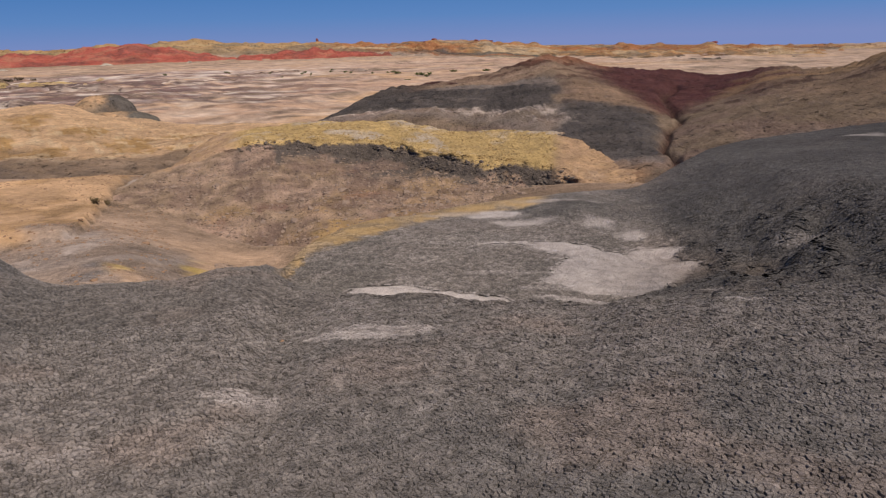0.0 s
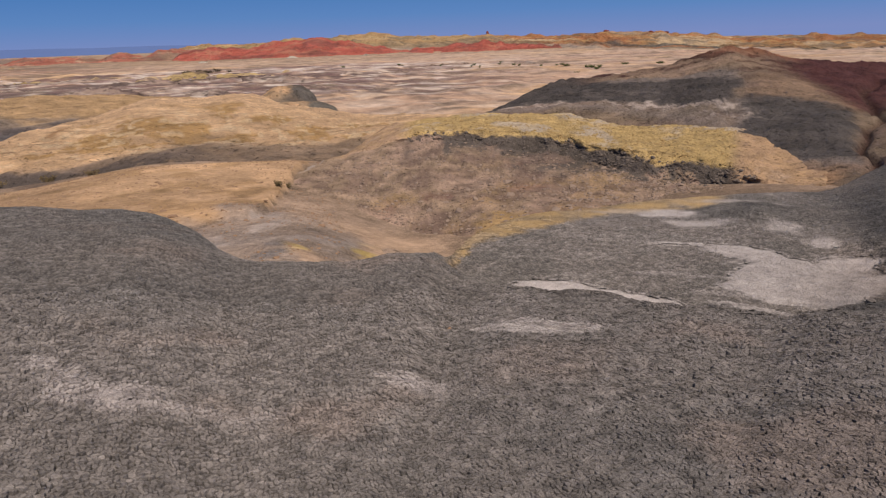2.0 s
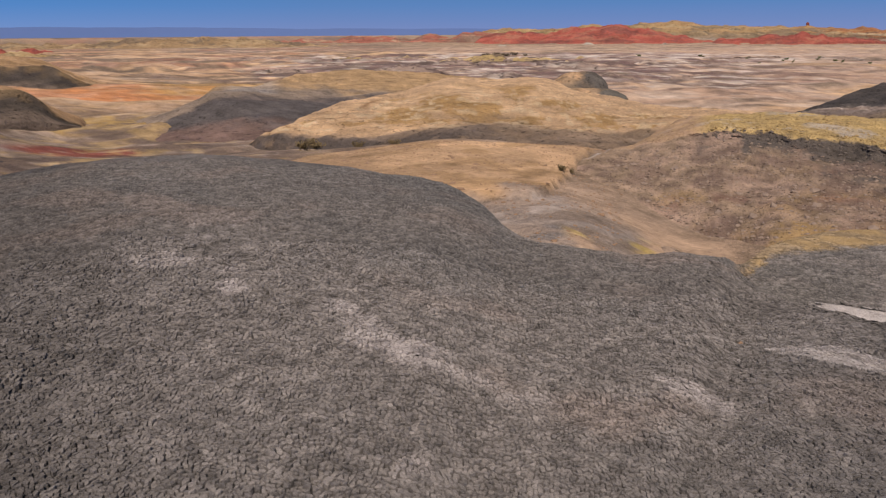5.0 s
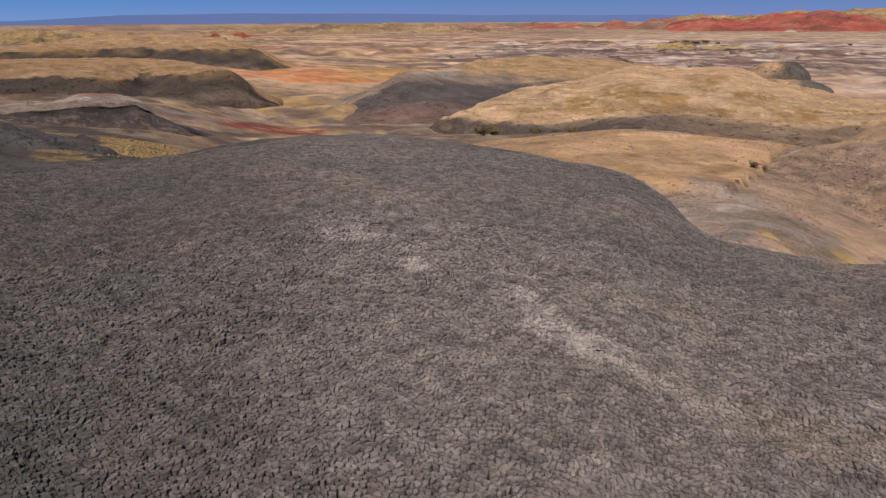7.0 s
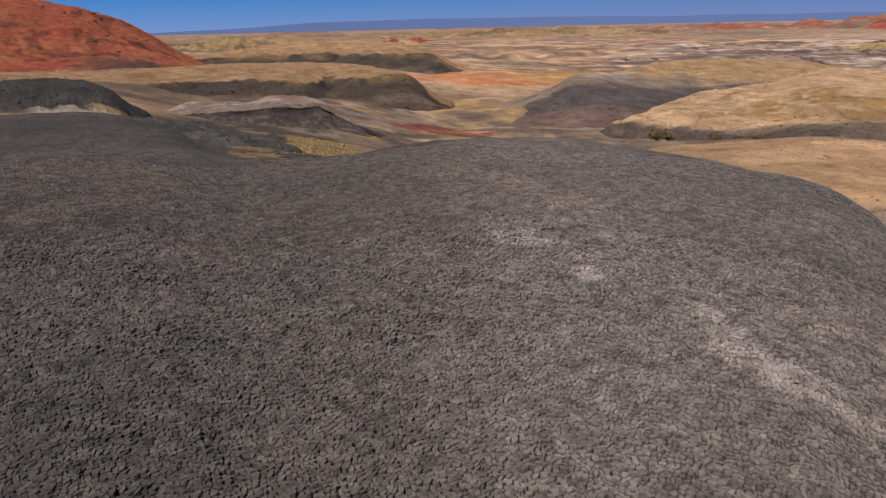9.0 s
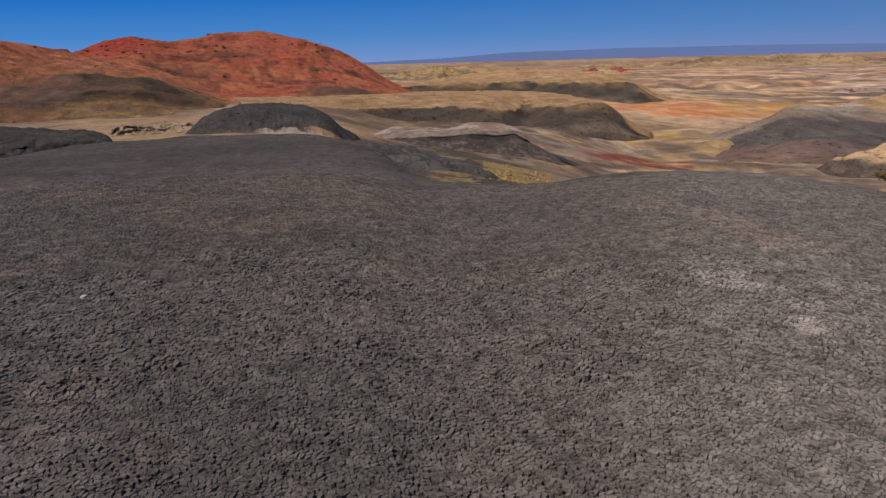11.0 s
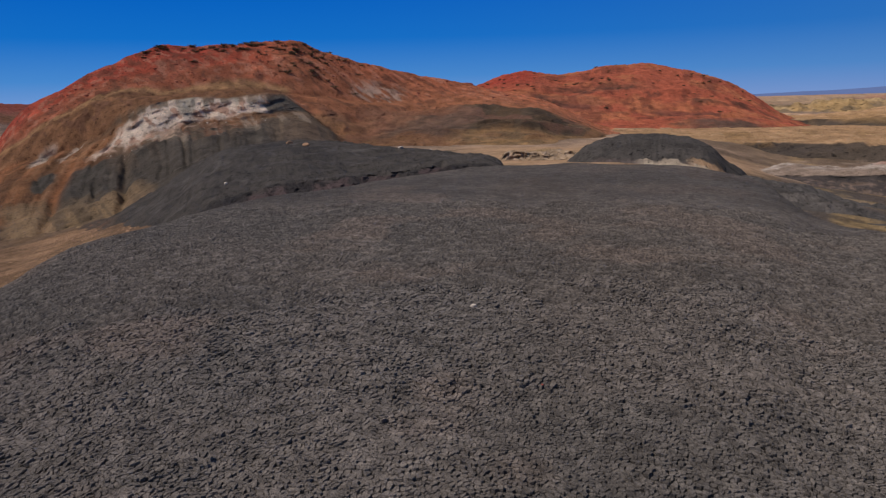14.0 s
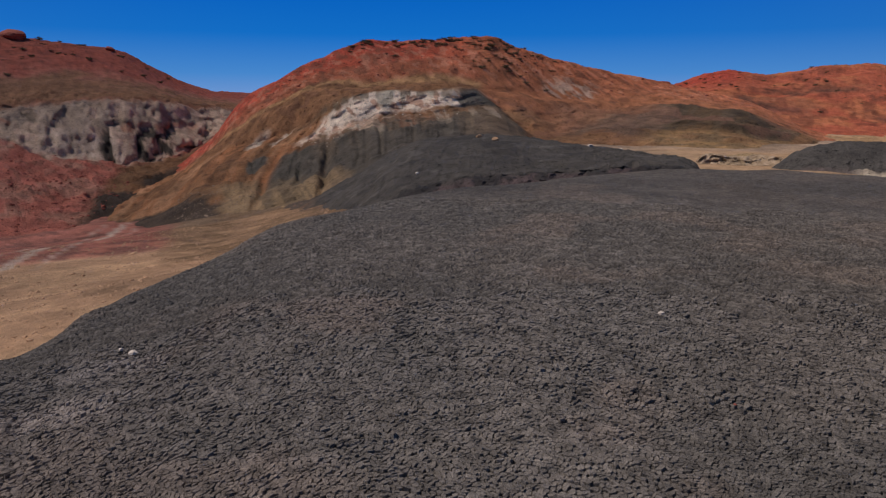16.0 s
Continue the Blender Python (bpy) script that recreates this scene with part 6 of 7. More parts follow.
    c = mix(c, (0.44, 0.38, 0.33), w * band(A + n, 143.8, 148.5, 0.8) * band(V + 0.2 * n, 1.95, 2.45, 0.1) * 0.7)
    c = mix(c, (0.27, 0.225, 0.19), w * step(0.05, 0.35, vnoise(arc / 1.1, s.Z / 3.5, 48) + 0.5 * n + 0.9 * (V - 2.6)) * 0.8)
    # shade of the caves between the pillars, painted near black
    c = mix(c, (0.022, 0.02, 0.019), band(V + 0.16 * n + 0.1 * block, 1.97, 2.5, 0.07) * step(0.0, 0.25, 0.3 - pillar + 0.4 * f + 0.2 * block) * band(A + 0.5 * n, 137.5, 144.8, 0.4) * 0.95)
    c = mix(c, (0.24, 0.10, 0.06), band(V + 0.15 * n, 2.45, 2.6, 0.06) * step(0.0, 0.3, vnoise(arc / 1.6 + 0.6, s.Z / 3.0, 49)) * 0.7)
    c = mix(c, (0.20, 0.11, 0.065), band(V + 0.25 * n, 3.1, 4.3, 0.2))
    c = mix(c, (0.28, 0.08, 0.055), step(4.2, 4.6, V + 0.3 * n))
    c = mix(c, MAROON, step(0.3, 0.55, f + 0.4 * n) * step(4.2, 4.6, V) * 0.5)
    c = c * (1 + 0.2 * f + 0.12 * n)[..., None]
    c = c * np.array((1.25, 1.1, 1.02))
    return s.done(c, MID_CLAY, "red hill above a broken white cliff with cave shade painted black", "hill", "red hills",
                  parts=(("rubble_slope", 0, 1.9, "red rubble slope"), ("cliff", 1.9, 3.15, "broken white cliff with cave shade painted black"), ("shoulder", 3.15, 4.3, "brown shoulder"), ("summit", 4.3, 6, "dark red summit")))


# ---------------------------------------------------------------- distance
HAZE = earth("hazy_distance", 0.004, 0.0, contrast=0.05)


def far_badlands():
    """Long yellow and orange badland scarp on the skyline, with a dark layer at its base."""
    foot = [(-60, 290, -9.5), (-31, 300, -9.5), (-21, 300, -9.5), (-14.6, 310, -9.3), (-9.2, 390, -9.2), (-3.3, 420, -9.2), (7, 720, -9.5), (20, 860, -10), (32, 880, -10), (36, 900, -11)]
    dtop = [(-60, 330, -8.4), (-31, 340, -8.2), (-21, 340, -7.2), (-14.6, 350, -6.3), (-9.2, 430, -6.7), (-3.3, 460, -5), (7, 780, -2.2), (20, 900, -1), (32, 920, -2), (36, 930, -11)]
    sky_line = [(-60, 520, -6.5), (-30.3, 520, -6.3), (-24.7, 520, -4.9), (-21.4, 520, -3.8), (-20.3, 520, -2.8), (-19.2, 520, -3.3), (-13.3, 530, -1.9), (-8.6, 560, -1.4), (-4.1, 600, 1.6), (-2.9, 600, 3.6), (1, 650, 4.2), (3.6, 780, 3.5), (6.9, 900, 5.0)]
    sky_line += [(10.3, 920, 7.2), (14.4, 930, 8.4), (15.9, 930, 10.3), (18.6, 940, 14.4), (21.3, 940, 11.4), (23.9, 940, 11.5), (27.1, 940, 7), (30.4, 940, 8.6), (33, 945, 1), (36, 950, -11)]
    back = [(p[0], p[1] + 250, p[2] - 12) for p in sky_line]
    s = Strip("badland_scarp", [foot, dtop, sky_line, back], 640, 64, eases=("out", "lin", "lin"), rough=1.6, push=16, size=40, gully=2.2, gully_size=16, ends=1, sink=2, seed=51)
    A, V, n, f, D = s.A, s.V, s.n, s.f, s.D
    s.Z = s.Z + band(V, 0.5, 2.2, 0.3) * (D / 600) * 2.0 * fbm(A / 0.7, V * 4, 52, 5)
    lay = fbm(A / 5, V * 5.5, 53, 4) + 0.35 * f
    c = s.colour((0.40, 0.22, 0.095))
    c = mix(c, (0.50, 0.36, 0.22), step(0.05, 0.3, lay) * 0.8)
    c = mix(c, (0.34, 0.13, 0.055), step(0.1, 0.3, -lay) * 0.8)
    c = mix(c, (0.36, 0.25, 0.125), step(6, 12, A) * 0.7)
    c = mix(c, (0.15, 0.12, 0.09), step(0.1, 0.3, fbm(A / 1.8, V * 9, 54, 4)) * 0.6)
    c = mix(c, (0.24, 0.17, 0.11), (1 - step(1.0, 1.4, V + 0.3 * lay)) * step(4, 8, A) * 0.7)
    c = mix(c, (0.11, 0.10, 0.085), band(V + 0.3 * lay, 0.5, 1.05, 0.1) * (1 - step(-2, 5, A)) * 0.85)
    c = mix(c, (0.36, 0.27, 0.2), (1 - step(0.2, 0.5, V + 0.2 * lay)))
    c = mix(c, (0.30, 0.16, 0.10), step(1.9, 2.0, V) * 0.7)
    s.done(c, FAR_CLAY, "long orange and yellow badland scarp on the skyline", "cliff", parts=(("foot_slope", 0, 1, "dark clay base layer"), ("scarp", 1, 3, "orange and yellow layered scarp")))


def far_ridge(name, crest, depth, seed, label, colours, category="hill", group="far red hills", rough=1.0):
    """A low ridge far out on the plain, in two or three clays."""
    foot = [(a, d - depth, -10.0) for a, d, z in crest]
    back = [(a, d + depth * 1.5, z - 12) for a, d, z in crest]
    s = Strip(name, [foot, crest, back], 260, 44, rough=rough, push=5, size=22, gully=2.0 * rough, gully_size=15, ends=0.8, sink=2, seed=seed)
    s.Z = s.Z + band(s.V, 0.3, 1.4, 0.3) * 2.2 * rough * fbm(s.A / 0.6, s.V * 2, seed + 2, 5)
    c = s.colour(colours[0])
    c = mix(c, colours[1], step(0.0, 0.35, s.n + 0.3 * s.f) * 0.85)
    c = mix(c, colours[2], step(0.12, 0.35, fbm(s.A / 2.2, s.V * 4, seed + 3, 4) + 0.3 * s.f) * 0.75)
    s.done(c, FAR_CLAY, label, category, group, parts=(("slope", 0, 2, ""),))


def mountains():
    """A hazy range on the horizon, so far off that it never shifts."""
    a = np.linspace(24, 92, 240)
    top = smooth_line([24, 34.2, 45.9, 52.2, 62.7, 70.8, 78.4, 85.2, 92], [22, 28, 36, 44, 50, 42, 13, -2, -8], a) + 4 * fbm(a / 2.5, a * 0, 61, 4)
    A, H = np.meshgrid(a, np.linspace(0, 1, 12))
    x, y = xy_of(A, 4300 + 300 * H)
    z = -60 + (top[None, :] + 60) * H
    # the blue of the hazy air is painted into the range's own colour
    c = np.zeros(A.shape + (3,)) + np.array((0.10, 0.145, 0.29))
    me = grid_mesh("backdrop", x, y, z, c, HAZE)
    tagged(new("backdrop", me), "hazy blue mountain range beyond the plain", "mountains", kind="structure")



def eroded_bank():
    """A small undercut bank where the gully leaves the mound."""
    foot = [(15, 13.4, -2.9), (19, 13.2, -2.9)]
    lip = [(15, 13.9, -2.75), (16, 13.8, -2.6), (17, 13.75, -2.5), (18, 13.8, -2.62), (19, 13.9, -2.8)]
    top = [(15, 15.5, -2.8), (17, 15.6, -2.65), (19, 15.5, -2.8)]
    back = [(15, 17, -3.2), (19, 17, -3.2)]
    s = Strip("eroded_bank", [foot, lip, top, back], 70, 40, rough=0.06, push=0.2, size=0.7, gully=0.05, gully_size=0.6, ends=0.8, sink=0.3, seed=57)
    # the front is coloured dark for the shade under the lip
    c = s.colour((0.10, 0.075, 0.06))
    c = mix(c, (0.36, 0.25, 0.18), step(0.95, 1.15, s.V + 0.2 * s.n))
    s.done(c * (1 + 0.2 * s.f)[..., None], NEAR_CLAY, "small undercut earth bank beside the gully", "bank", parts=(("undercut", 0, 0.95, "undercut earth with its shade painted dark"), ("cap", 0.95, 3, "pinkish top")))


def sandstone_outcrop():
    """A low ledgy outcrop of pale sandstone behind the crust."""
    foot = [(93.5, 23.6, -0.9), (101.5, 23, -0.7)]
    low = [(93.5, 24.2, -0.7), (95, 24.2, -0.35), (98, 24, -0.3), (101.5, 23.8, -0.45)]
    lip = [(93.5, 24.6, -0.6), (95, 24.6, -0.08), (96.5, 24.7, 0.0), (98, 24.5, -0.06), (100, 24.4, 0.0), (101.5, 24.2, -0.35)]
    top = [(93.5, 27, -0.9), (97, 27, -0.12), (101.5, 27, -0.4)]
    back = [(93.5, 30, -1.6), (101.5, 30, -1.4)]
    s = Strip("sandstone_outcrop", [foot, low, lip, top, back], 150, 70, rough=0.1, push=0.5, size=0.9, gully=0.1, gully_size=0.9, ends=1.0, sink=0.4, seed=63)
    s.D = s.D + band(s.V, 0.3, 2.2, 0.2) * 0.25 * fbm(s.A / 0.5, s.V * 3, 64, 3)
    s.x, s.y = xy_of(s.A, s.D)
    c = s.colour((0.40, 0.28, 0.18))
    c = mix(c, (0.45, 0.33, 0.24), band(s.V + 0.3 * s.n, 1.2, 2.0, 0.15) * step(-0.2, 0.2, s.f) * 0.7)
    # cave shade below the ledge, painted as dark patches
    c = mix(c, (0.05, 0.04, 0.03), band(s.V + 0.3 * s.n, 0.6, 1.2, 0.1) * step(0.05, 0.3, fbm(s.A / 0.8, s.V, 65, 3)) * 0.85)
    c = mix(c, (0.34, 0.23, 0.12), step(2.2, 2.5, s.V + 0.2 * s.n) * 0.9)
    s.done(c * (1 + 0.2 * s.f)[..., None], NEAR_CLAY, "low ledgy outcrop of pale sandstone behind the crust", "outcrop", parts=(("ledge", 0, 2, "pale sandstone ledge"), ("cap", 2, 4, "tan earth top")))


sandstone_outcrop()
dark_hill()
LEDGE = ledge_mound()
eroded_bank()
yellow_hill()
knob("clay_hillock", 24.6, 2.6, 100, -5.6, -3.15, (0.12, 0.10, 0.085), "small grey clay hillock on the tan hill", 81, lean=-0.1)
knob("clay_hillock", 23.6, 3.2, 88, -5.6, -4.4, (0.13, 0.11, 0.09), "low grey clay hillock on the tan hill", 82, lean=0.1)
grey_bench()
mesa("tan_mesa", [(60, 70, -6), (62.5, 65, -5), (64.6, 63, -4.6), (68, 59, -4.4), (71.2, 56.5, -4.1), (75.2, 57, -3.9), (81.4, 59, -3.8), (85.8, 60, -3.8), (94, 62, -3.6)],
     [(60, 71, -6), (62.6, 67.5, -4.2), (63.4, 67.5, -3.0), (64.9, 68, -2.2), (67.9, 66, -2.4), (69.4, 68, -2.45), (70.4, 72, -2.6), (71.3, 65, -2.55), (72.2, 62, -2.3), (73.8, 61.5, -2.1), (77.2, 64, -1.95), (81.2, 64, -2.1), (85.6, 64, -1.95), (94, 66, -1.9)],
     [(60, 76, -6), (62.8, 72, -4), (65.3, 76, -2.35), (69, 86, -1.98), (73.3, 88, -1.72), (76.8, 88, -1.63), (81.1, 85, -1.61), (85.4, 84, -1.66), (94, 84, -1.7)], 16, 83, 4.0, "tan flat-topped bench above a dark clay scarp")
mesa("tan_mesa", [(58, 140, -7.5), (61.1, 134, -7), (66.2, 130, -6.4), (71, 133, -6), (76, 138, -5.6), (80, 140, -5.4), (86, 142, -5.4)],
     [(58, 142, -7.5), (61, 138, -4.8), (61.8, 139, -3.6), (62.8, 140, -2.6), (66.1, 140, -2.45), (71, 142, -2.43), (76, 145, -2.5), (80, 145, -2.6), (86, 147, -2.6)],
     [(58, 150, -7.5), (61, 150, -4.6), (63.2, 160, -2.22), (66.1, 175, -1.21), (70.1, 185, -0.51), (73.6, 185, -0.95), (76.3, 180, -2.1), (80, 172, -2.6), (86, 172, -2.6)], 30, 84, 8.0, "wide tan bench above a dark scarp, farther off")
black_ledge()
clay_spur()
clay_lobe()
clay_dome()
cut_mound()
HILL = main_hill()
RED_HILL = red_hill()
LEFT_HILL = far_left_hill()
far_badlands()
RED_CLAYS = ((0.37, 0.095, 0.065), (0.36, 0.145, 0.09), (0.20, 0.07, 0.055))
DUN_CLAYS = ((0.33, 0.21, 0.11), (0.42, 0.29, 0.16), (0.17, 0.12, 0.085))
far_ridge("far_red_hill", [(13.5, 755, -9), (14.5, 750, -7.3), (16, 750, -4.2), (18.7, 755, 2.2), (21, 760, 7.3), (22.4, 760, 9.3), (24.2, 765, 8.5), (26, 770, 5.5), (27.4, 780, 2.2), (28.4, 780, 4.2), (30.4, 790, 3.2), (32, 800, -2), (33, 800, -9)],
          110, 85, "bright red eroded clay hills beyond the plain", RED_CLAYS)
far_ridge("far_red_hill", [(-4, 640, -12), (-2.9, 640, -12), (-1.1, 650, -8.4), (1, 650, -6.8), (3.6, 660, -6), (7, 670, -2.6), (9.5, 670, 0.5), (12, 680, -0.7), (14.8, 690, -3.4), (16, 700, -9)],
          90, 87, "low red clay ridge beyond the plain", RED_CLAYS)
far_ridge("far_red_hill", [(29.5, 880, -8), (30.5, 880, 1.6), (33, 880, 4.4), (34.5, 890, -1.5), (36, 900, 3), (37.5, 910, -4), (38.7, 920, -0.5), (41.8, 930, 1.2), (43, 940, -5), (44.3, 950, -2.5), (46.7, 960, -4.5), (48, 960, -9)],
          90, 89, "faint red clay hills near the horizon", ((0.34, 0.12, 0.08), (0.38, 0.25, 0.16), (0.22, 0.13, 0.09)))
far_ridge("far_dun_ridge", [(40, 700, -9), (44, 690, -5), (47, 680, -2.5), (50, 680, 0.2), (53, 690, 1.0), (57, 700, 0.2), (60, 710, -2.5), (64, 720, -3), (68, 720, -9)],
          80, 131, "low dun ridge along the horizon", DUN_CLAYS, "ridge", "far dun ridges")
far_ridge("far_dun_ridge", [(60, 430, -9), (63, 420, -5.5), (66, 410, -4.2), (70, 400, -2.8), (74, 400, -1.2), (77, 395, -0.6), (80, 390, -1.5), (84, 390, -2), (88, 390, -4), (92, 390, -9)],
          60, 133, "low yellow mesas in front of the blue range", ((0.40, 0.26, 0.12), (0.46, 0.32, 0.17), (0.16, 0.12, 0.085)), "ridge", "far dun ridges", 0.8)
far_ridge("far_red_hill", [(61.5, 515, -9), (62.6, 510, -5.8), (63.6, 505, -4.2), (64.6, 505, -4.6), (65.6, 510, -6), (67, 510, -9)], 60, 135, "small red clay rise before the blue range", RED_CLAYS)
far_ridge("far_dun_ridge", [(18, 300, -9), (21, 290, -7.6), (24, 280, -7.0), (28, 280, -6.4), (32, 290, -6.2), (36, 300, -6.8), (42, 310, -7.0), (48, 320, -9)],
          30, 137, "low yellow rise on the striped plain", ((0.42, 0.29, 0.13), (0.45, 0.31, 0.18), (0.13, 0.085, 0.075)), "ridge", "far dun ridges", 0.6)
mountains()
STRIPED = ((0.32, 0.225, 0.175), (0.42, 0.33, 0.27), (0.085, 0.05, 0.046))
for k, (a0, a1, d) in enumerate([(15, 40, 168), (20, 50, 205), (12, 46, 250), (24, 54, 300), (-4, 18, 300)]):
    g = np.random.RandomState(60 + k)
    line = [(a, d * (1 + 0.03 * g.normal()), -8.6 if a in (a0, a1) else -7.0 + 0.5 * g.normal()) for a in np.linspace(a0, a1, 11)]
    far_ridge("striped_ridge", line, 9, 140 + 5 * k, "low mauve and white striped badland ridge on the plain", STRIPED, "ridge", "striped ridges", 0.35)
for k, (a, d, w, h) in enumerate([(24.1, 620, 0.9, 2.8), (18.6, 625, 0.7, 2.4), (30.5, 560, 1.0, 2.0)]):
    far_ridge("pale_mound", [(a - w, d, -10), (a - 0.5 * w, d, -8.5 + 0.6 * h), (a, d, -8.5 + h), (a + 0.5 * w, d, -8.5 + 0.7 * h), (a + w, d, -10)], 12, 170 + k,
              "small pale mound before the red hills", ((0.40, 0.34, 0.27), (0.45, 0.37, 0.29), (0.28, 0.22, 0.16)), "mound", "pale mounds", 0.2)


# ---------------------------------------------------------------- plants and stones
def plain_material(name, colour, rough=0.9, vary=0.25, scale=12.0, bump=0.01):
    mat = bpy.data.materials.new(name)
    mat.use_nodes = True
    n, l = mat.node_tree.nodes, mat.node_tree.links
    bsdf = n["Principled BSDF"]
    bsdf.inputs["Roughness"].default_value = rough
    bsdf.inputs["Specular IOR Level"].default_value = 0.2
    noise_tex, info = n.new("ShaderNodeTexNoise"), n.new("ShaderNodeObjectInfo")
    noise_tex.inputs["Scale"].default_value, noise_tex.inputs["Detail"].default_value = scale, 5
    coord = n.new("ShaderNodeTexCoord")
    l.new(coord.outputs["Object"], noise_tex.inputs["Vector"])
    add = n.new("ShaderNodeMath")
    l.new(noise_tex.outputs[0], add.inputs[0])
    l.new(info.outputs["Random"], add.inputs[1])
    spread = n.new("ShaderNodeMapRange")
    spread.inputs["From Min"].default_value, spread.inputs["From Max"].default_value = 0.3, 1.7
    spread.inputs["To Min"].default_value, spread.inputs["To Max"].default_value = 1 - vary, 1 + vary
    l.new(add.outputs[0], spread.inputs["Value"])
    scale_node = n.new("ShaderNodeVectorMath")
    scale_node.operation = "SCALE"
    scale_node.inputs[0].default_value = colour
    l.new(spread.outputs[0], scale_node.inputs["Scale"])
    l.new(scale_node.outputs[0], bsdf.inputs["Base Color"])
    b = n.new("ShaderNodeBump")
    b.inputs["Distance"].default_value = bump
    l.new(noise_tex.outputs[0], b.inputs["Height"])
    l.new(b.outputs[0], bsdf.inputs["Normal"])
    return mat


LEAF = plain_material("sagebrush_leaves", (0.13, 0.095, 0.055))
GREEN_LEAF = plain_material("greasewood_leaves", (0.10, 0.12, 0.035))
DRY_LEAF = plain_material("dry_brush", (0.20, 0.14, 0.07))
TWIG = plain_material("shrub_twigs", (0.11, 0.075, 0.05))
PALE_STONE = plain_material("pale_stone", (0.50, 0.42, 0.36), scale=30)
BROWN_STONE = plain_material("brown_stone", (0.30, 0.18, 0.11), scale=20)
RED_STONE = plain_material("red_stone", (0.19, 0.052, 0.038), scale=6, bump=0.05)
GREY_STONE = plain_material("grey_clay_clods", (0.165, 0.138, 0.120), vary=0.35, scale=60, bump=0.004)
GREY_STONE.node_tree.nodes["Principled BSDF"].inputs["Diffuse Roughness"].default_value = 1.0


def link_part(name, bm, material, parent, smooth=False):
    me = bpy.data.meshes.new(name)
    bm.to_mesh(me)
    bm.free()
    me.materials.append(material)
    if smooth:
        me.polygons.foreach_set("use_smooth", np.ones(len(me.polygons), bool))
    ob = new(name, me)
    ob.parent = parent
    return ob


def shrub(name, label, leaf, seed, count=150, flat=0.6, group=""):
    """A shrub one metre across: forked twigs and many small leaf clumps with gaps."""
    rng = random.Random(seed)
    root = new(name)
    root.empty_display_size = 0.1
    bm = bmesh.new()
    tips = []
    for k in range(9):
        a, out = rng.uniform(0, 6.28), rng.uniform(0.15, 0.42)
        p0, p1 = Vector((0, 0, -0.08)), Vector((math.cos(a) * out, math.sin(a) * out, flat * rng.uniform(0.45, 0.85)))
        side = Vector((-math.sin(a), math.cos(a), 0))
        for w0, w1, q0, q1 in ((0.02, 0.012, p0, p0.lerp(p1, 0.55)), (0.012, 0.004, p0.lerp(p1, 0.55), p1)):
            v = [bm.verts.new(q) for q in (q0 - side * w0, q0 + side * w0, q1 + side * w1, q1 - side * w1, q0 + Vector((0, 0, w0)), q1 + Vector((0, 0, w1)))]
            for idx in ((0, 1, 2, 3), (0, 4, 5, 3), (1, 2, 5, 4)):
                bm.faces.new([v[i] for i in idx])
        tips.append(p1)
    link_part("twigs", bm, TWIG, root)
    bm = bmesh.new()
    for k in range(count):
        tip = rng.choice(tips)
        c = Vector((0, 0, flat * 0.1)).lerp(tip, rng.uniform(0.45, 1.12)) + Vector((rng.gauss(0, 0.075), rng.gauss(0, 0.075), rng.gauss(0, 0.05)))
        c.z = max(c.z, 0.0)
        turn = Euler((rng.uniform(0, 3), rng.uniform(0, 3), rng.uniform(0, 6))).to_matrix()
        s = rng.uniform(0.035, 0.075)
        v = [bm.verts.new(c + turn @ Vector(q) * s) for q in ((-1, 0, 0), (0, -0.6, 0.2), (1, 0, 0), (0, 0.6, 0.2))]
        bm.faces.new(v)
        w = [bm.verts.new(c + turn @ Vector(q) * s) for q in ((0, 0, -1), (0.2, 0.5, 0), (0, 0, 1), (0.2, -0.5, 0))]
        bm.faces.new(w)
    link_part("leaves", bm, leaf, root)
    return tagged(root, label, "shrub", group)


def placed(ob, p, scale, turn, squash=1.0):
    m = Matrix.LocRotScale(p, Euler((0, 0, turn)), (scale, scale, scale * squash))
    made = copy_thing(ob, Matrix.Identity(4))
    made.matrix_basis = m
    return made


def at_ground(a, d):
    z, _, x, y = ground_height(np.array([[a]], float), np.array([[d]], float))
    return Vector((float(x[0, 0]), float(y[0, 0]), float(z[0, 0])))


rng = random.Random(4)
sage = [shrub("sagebrush", "dark dry sagebrush on the red hill", LEAF, 100 + k, group="shrubs on the red hills") for k in range(3)]
green = [shrub("greasewood", "low green shrub on the pale plain", GREEN_LEAF, 110 + k, group="shrubs on the plain") for k in range(2)]
spots = []
for k in range(120):
    a = rng.choice((rng.gauss(117.5, 2.6), rng.uniform(111, 127)))
    spots.append((HILL.spot(a, 5.02 - abs(rng.gauss(0, 0.22)) * (1.6 if a < 119 else 0.7)), rng.uniform(0.45, 1.1)))
for k in range(90):
    spots.append((RED_HILL.spot(rng.uniform(82, 103), 2.03 - abs(rng.gauss(0, 0.45))), rng.uniform(0.5, 1.2)))
for k in range(34):
    spots.append((LEFT_HILL.spot(rng.uniform(139.5, 153), 5.02 - abs(rng.gauss(0, 0.35))), rng.uniform(0.6, 1.5)))
for p, s in spots:
    placed(rng.choice(sage), p - Vector((0, 0, 0.08)), s, rng.uniform(0, 6.28), rng.uniform(0.4, 0.65))
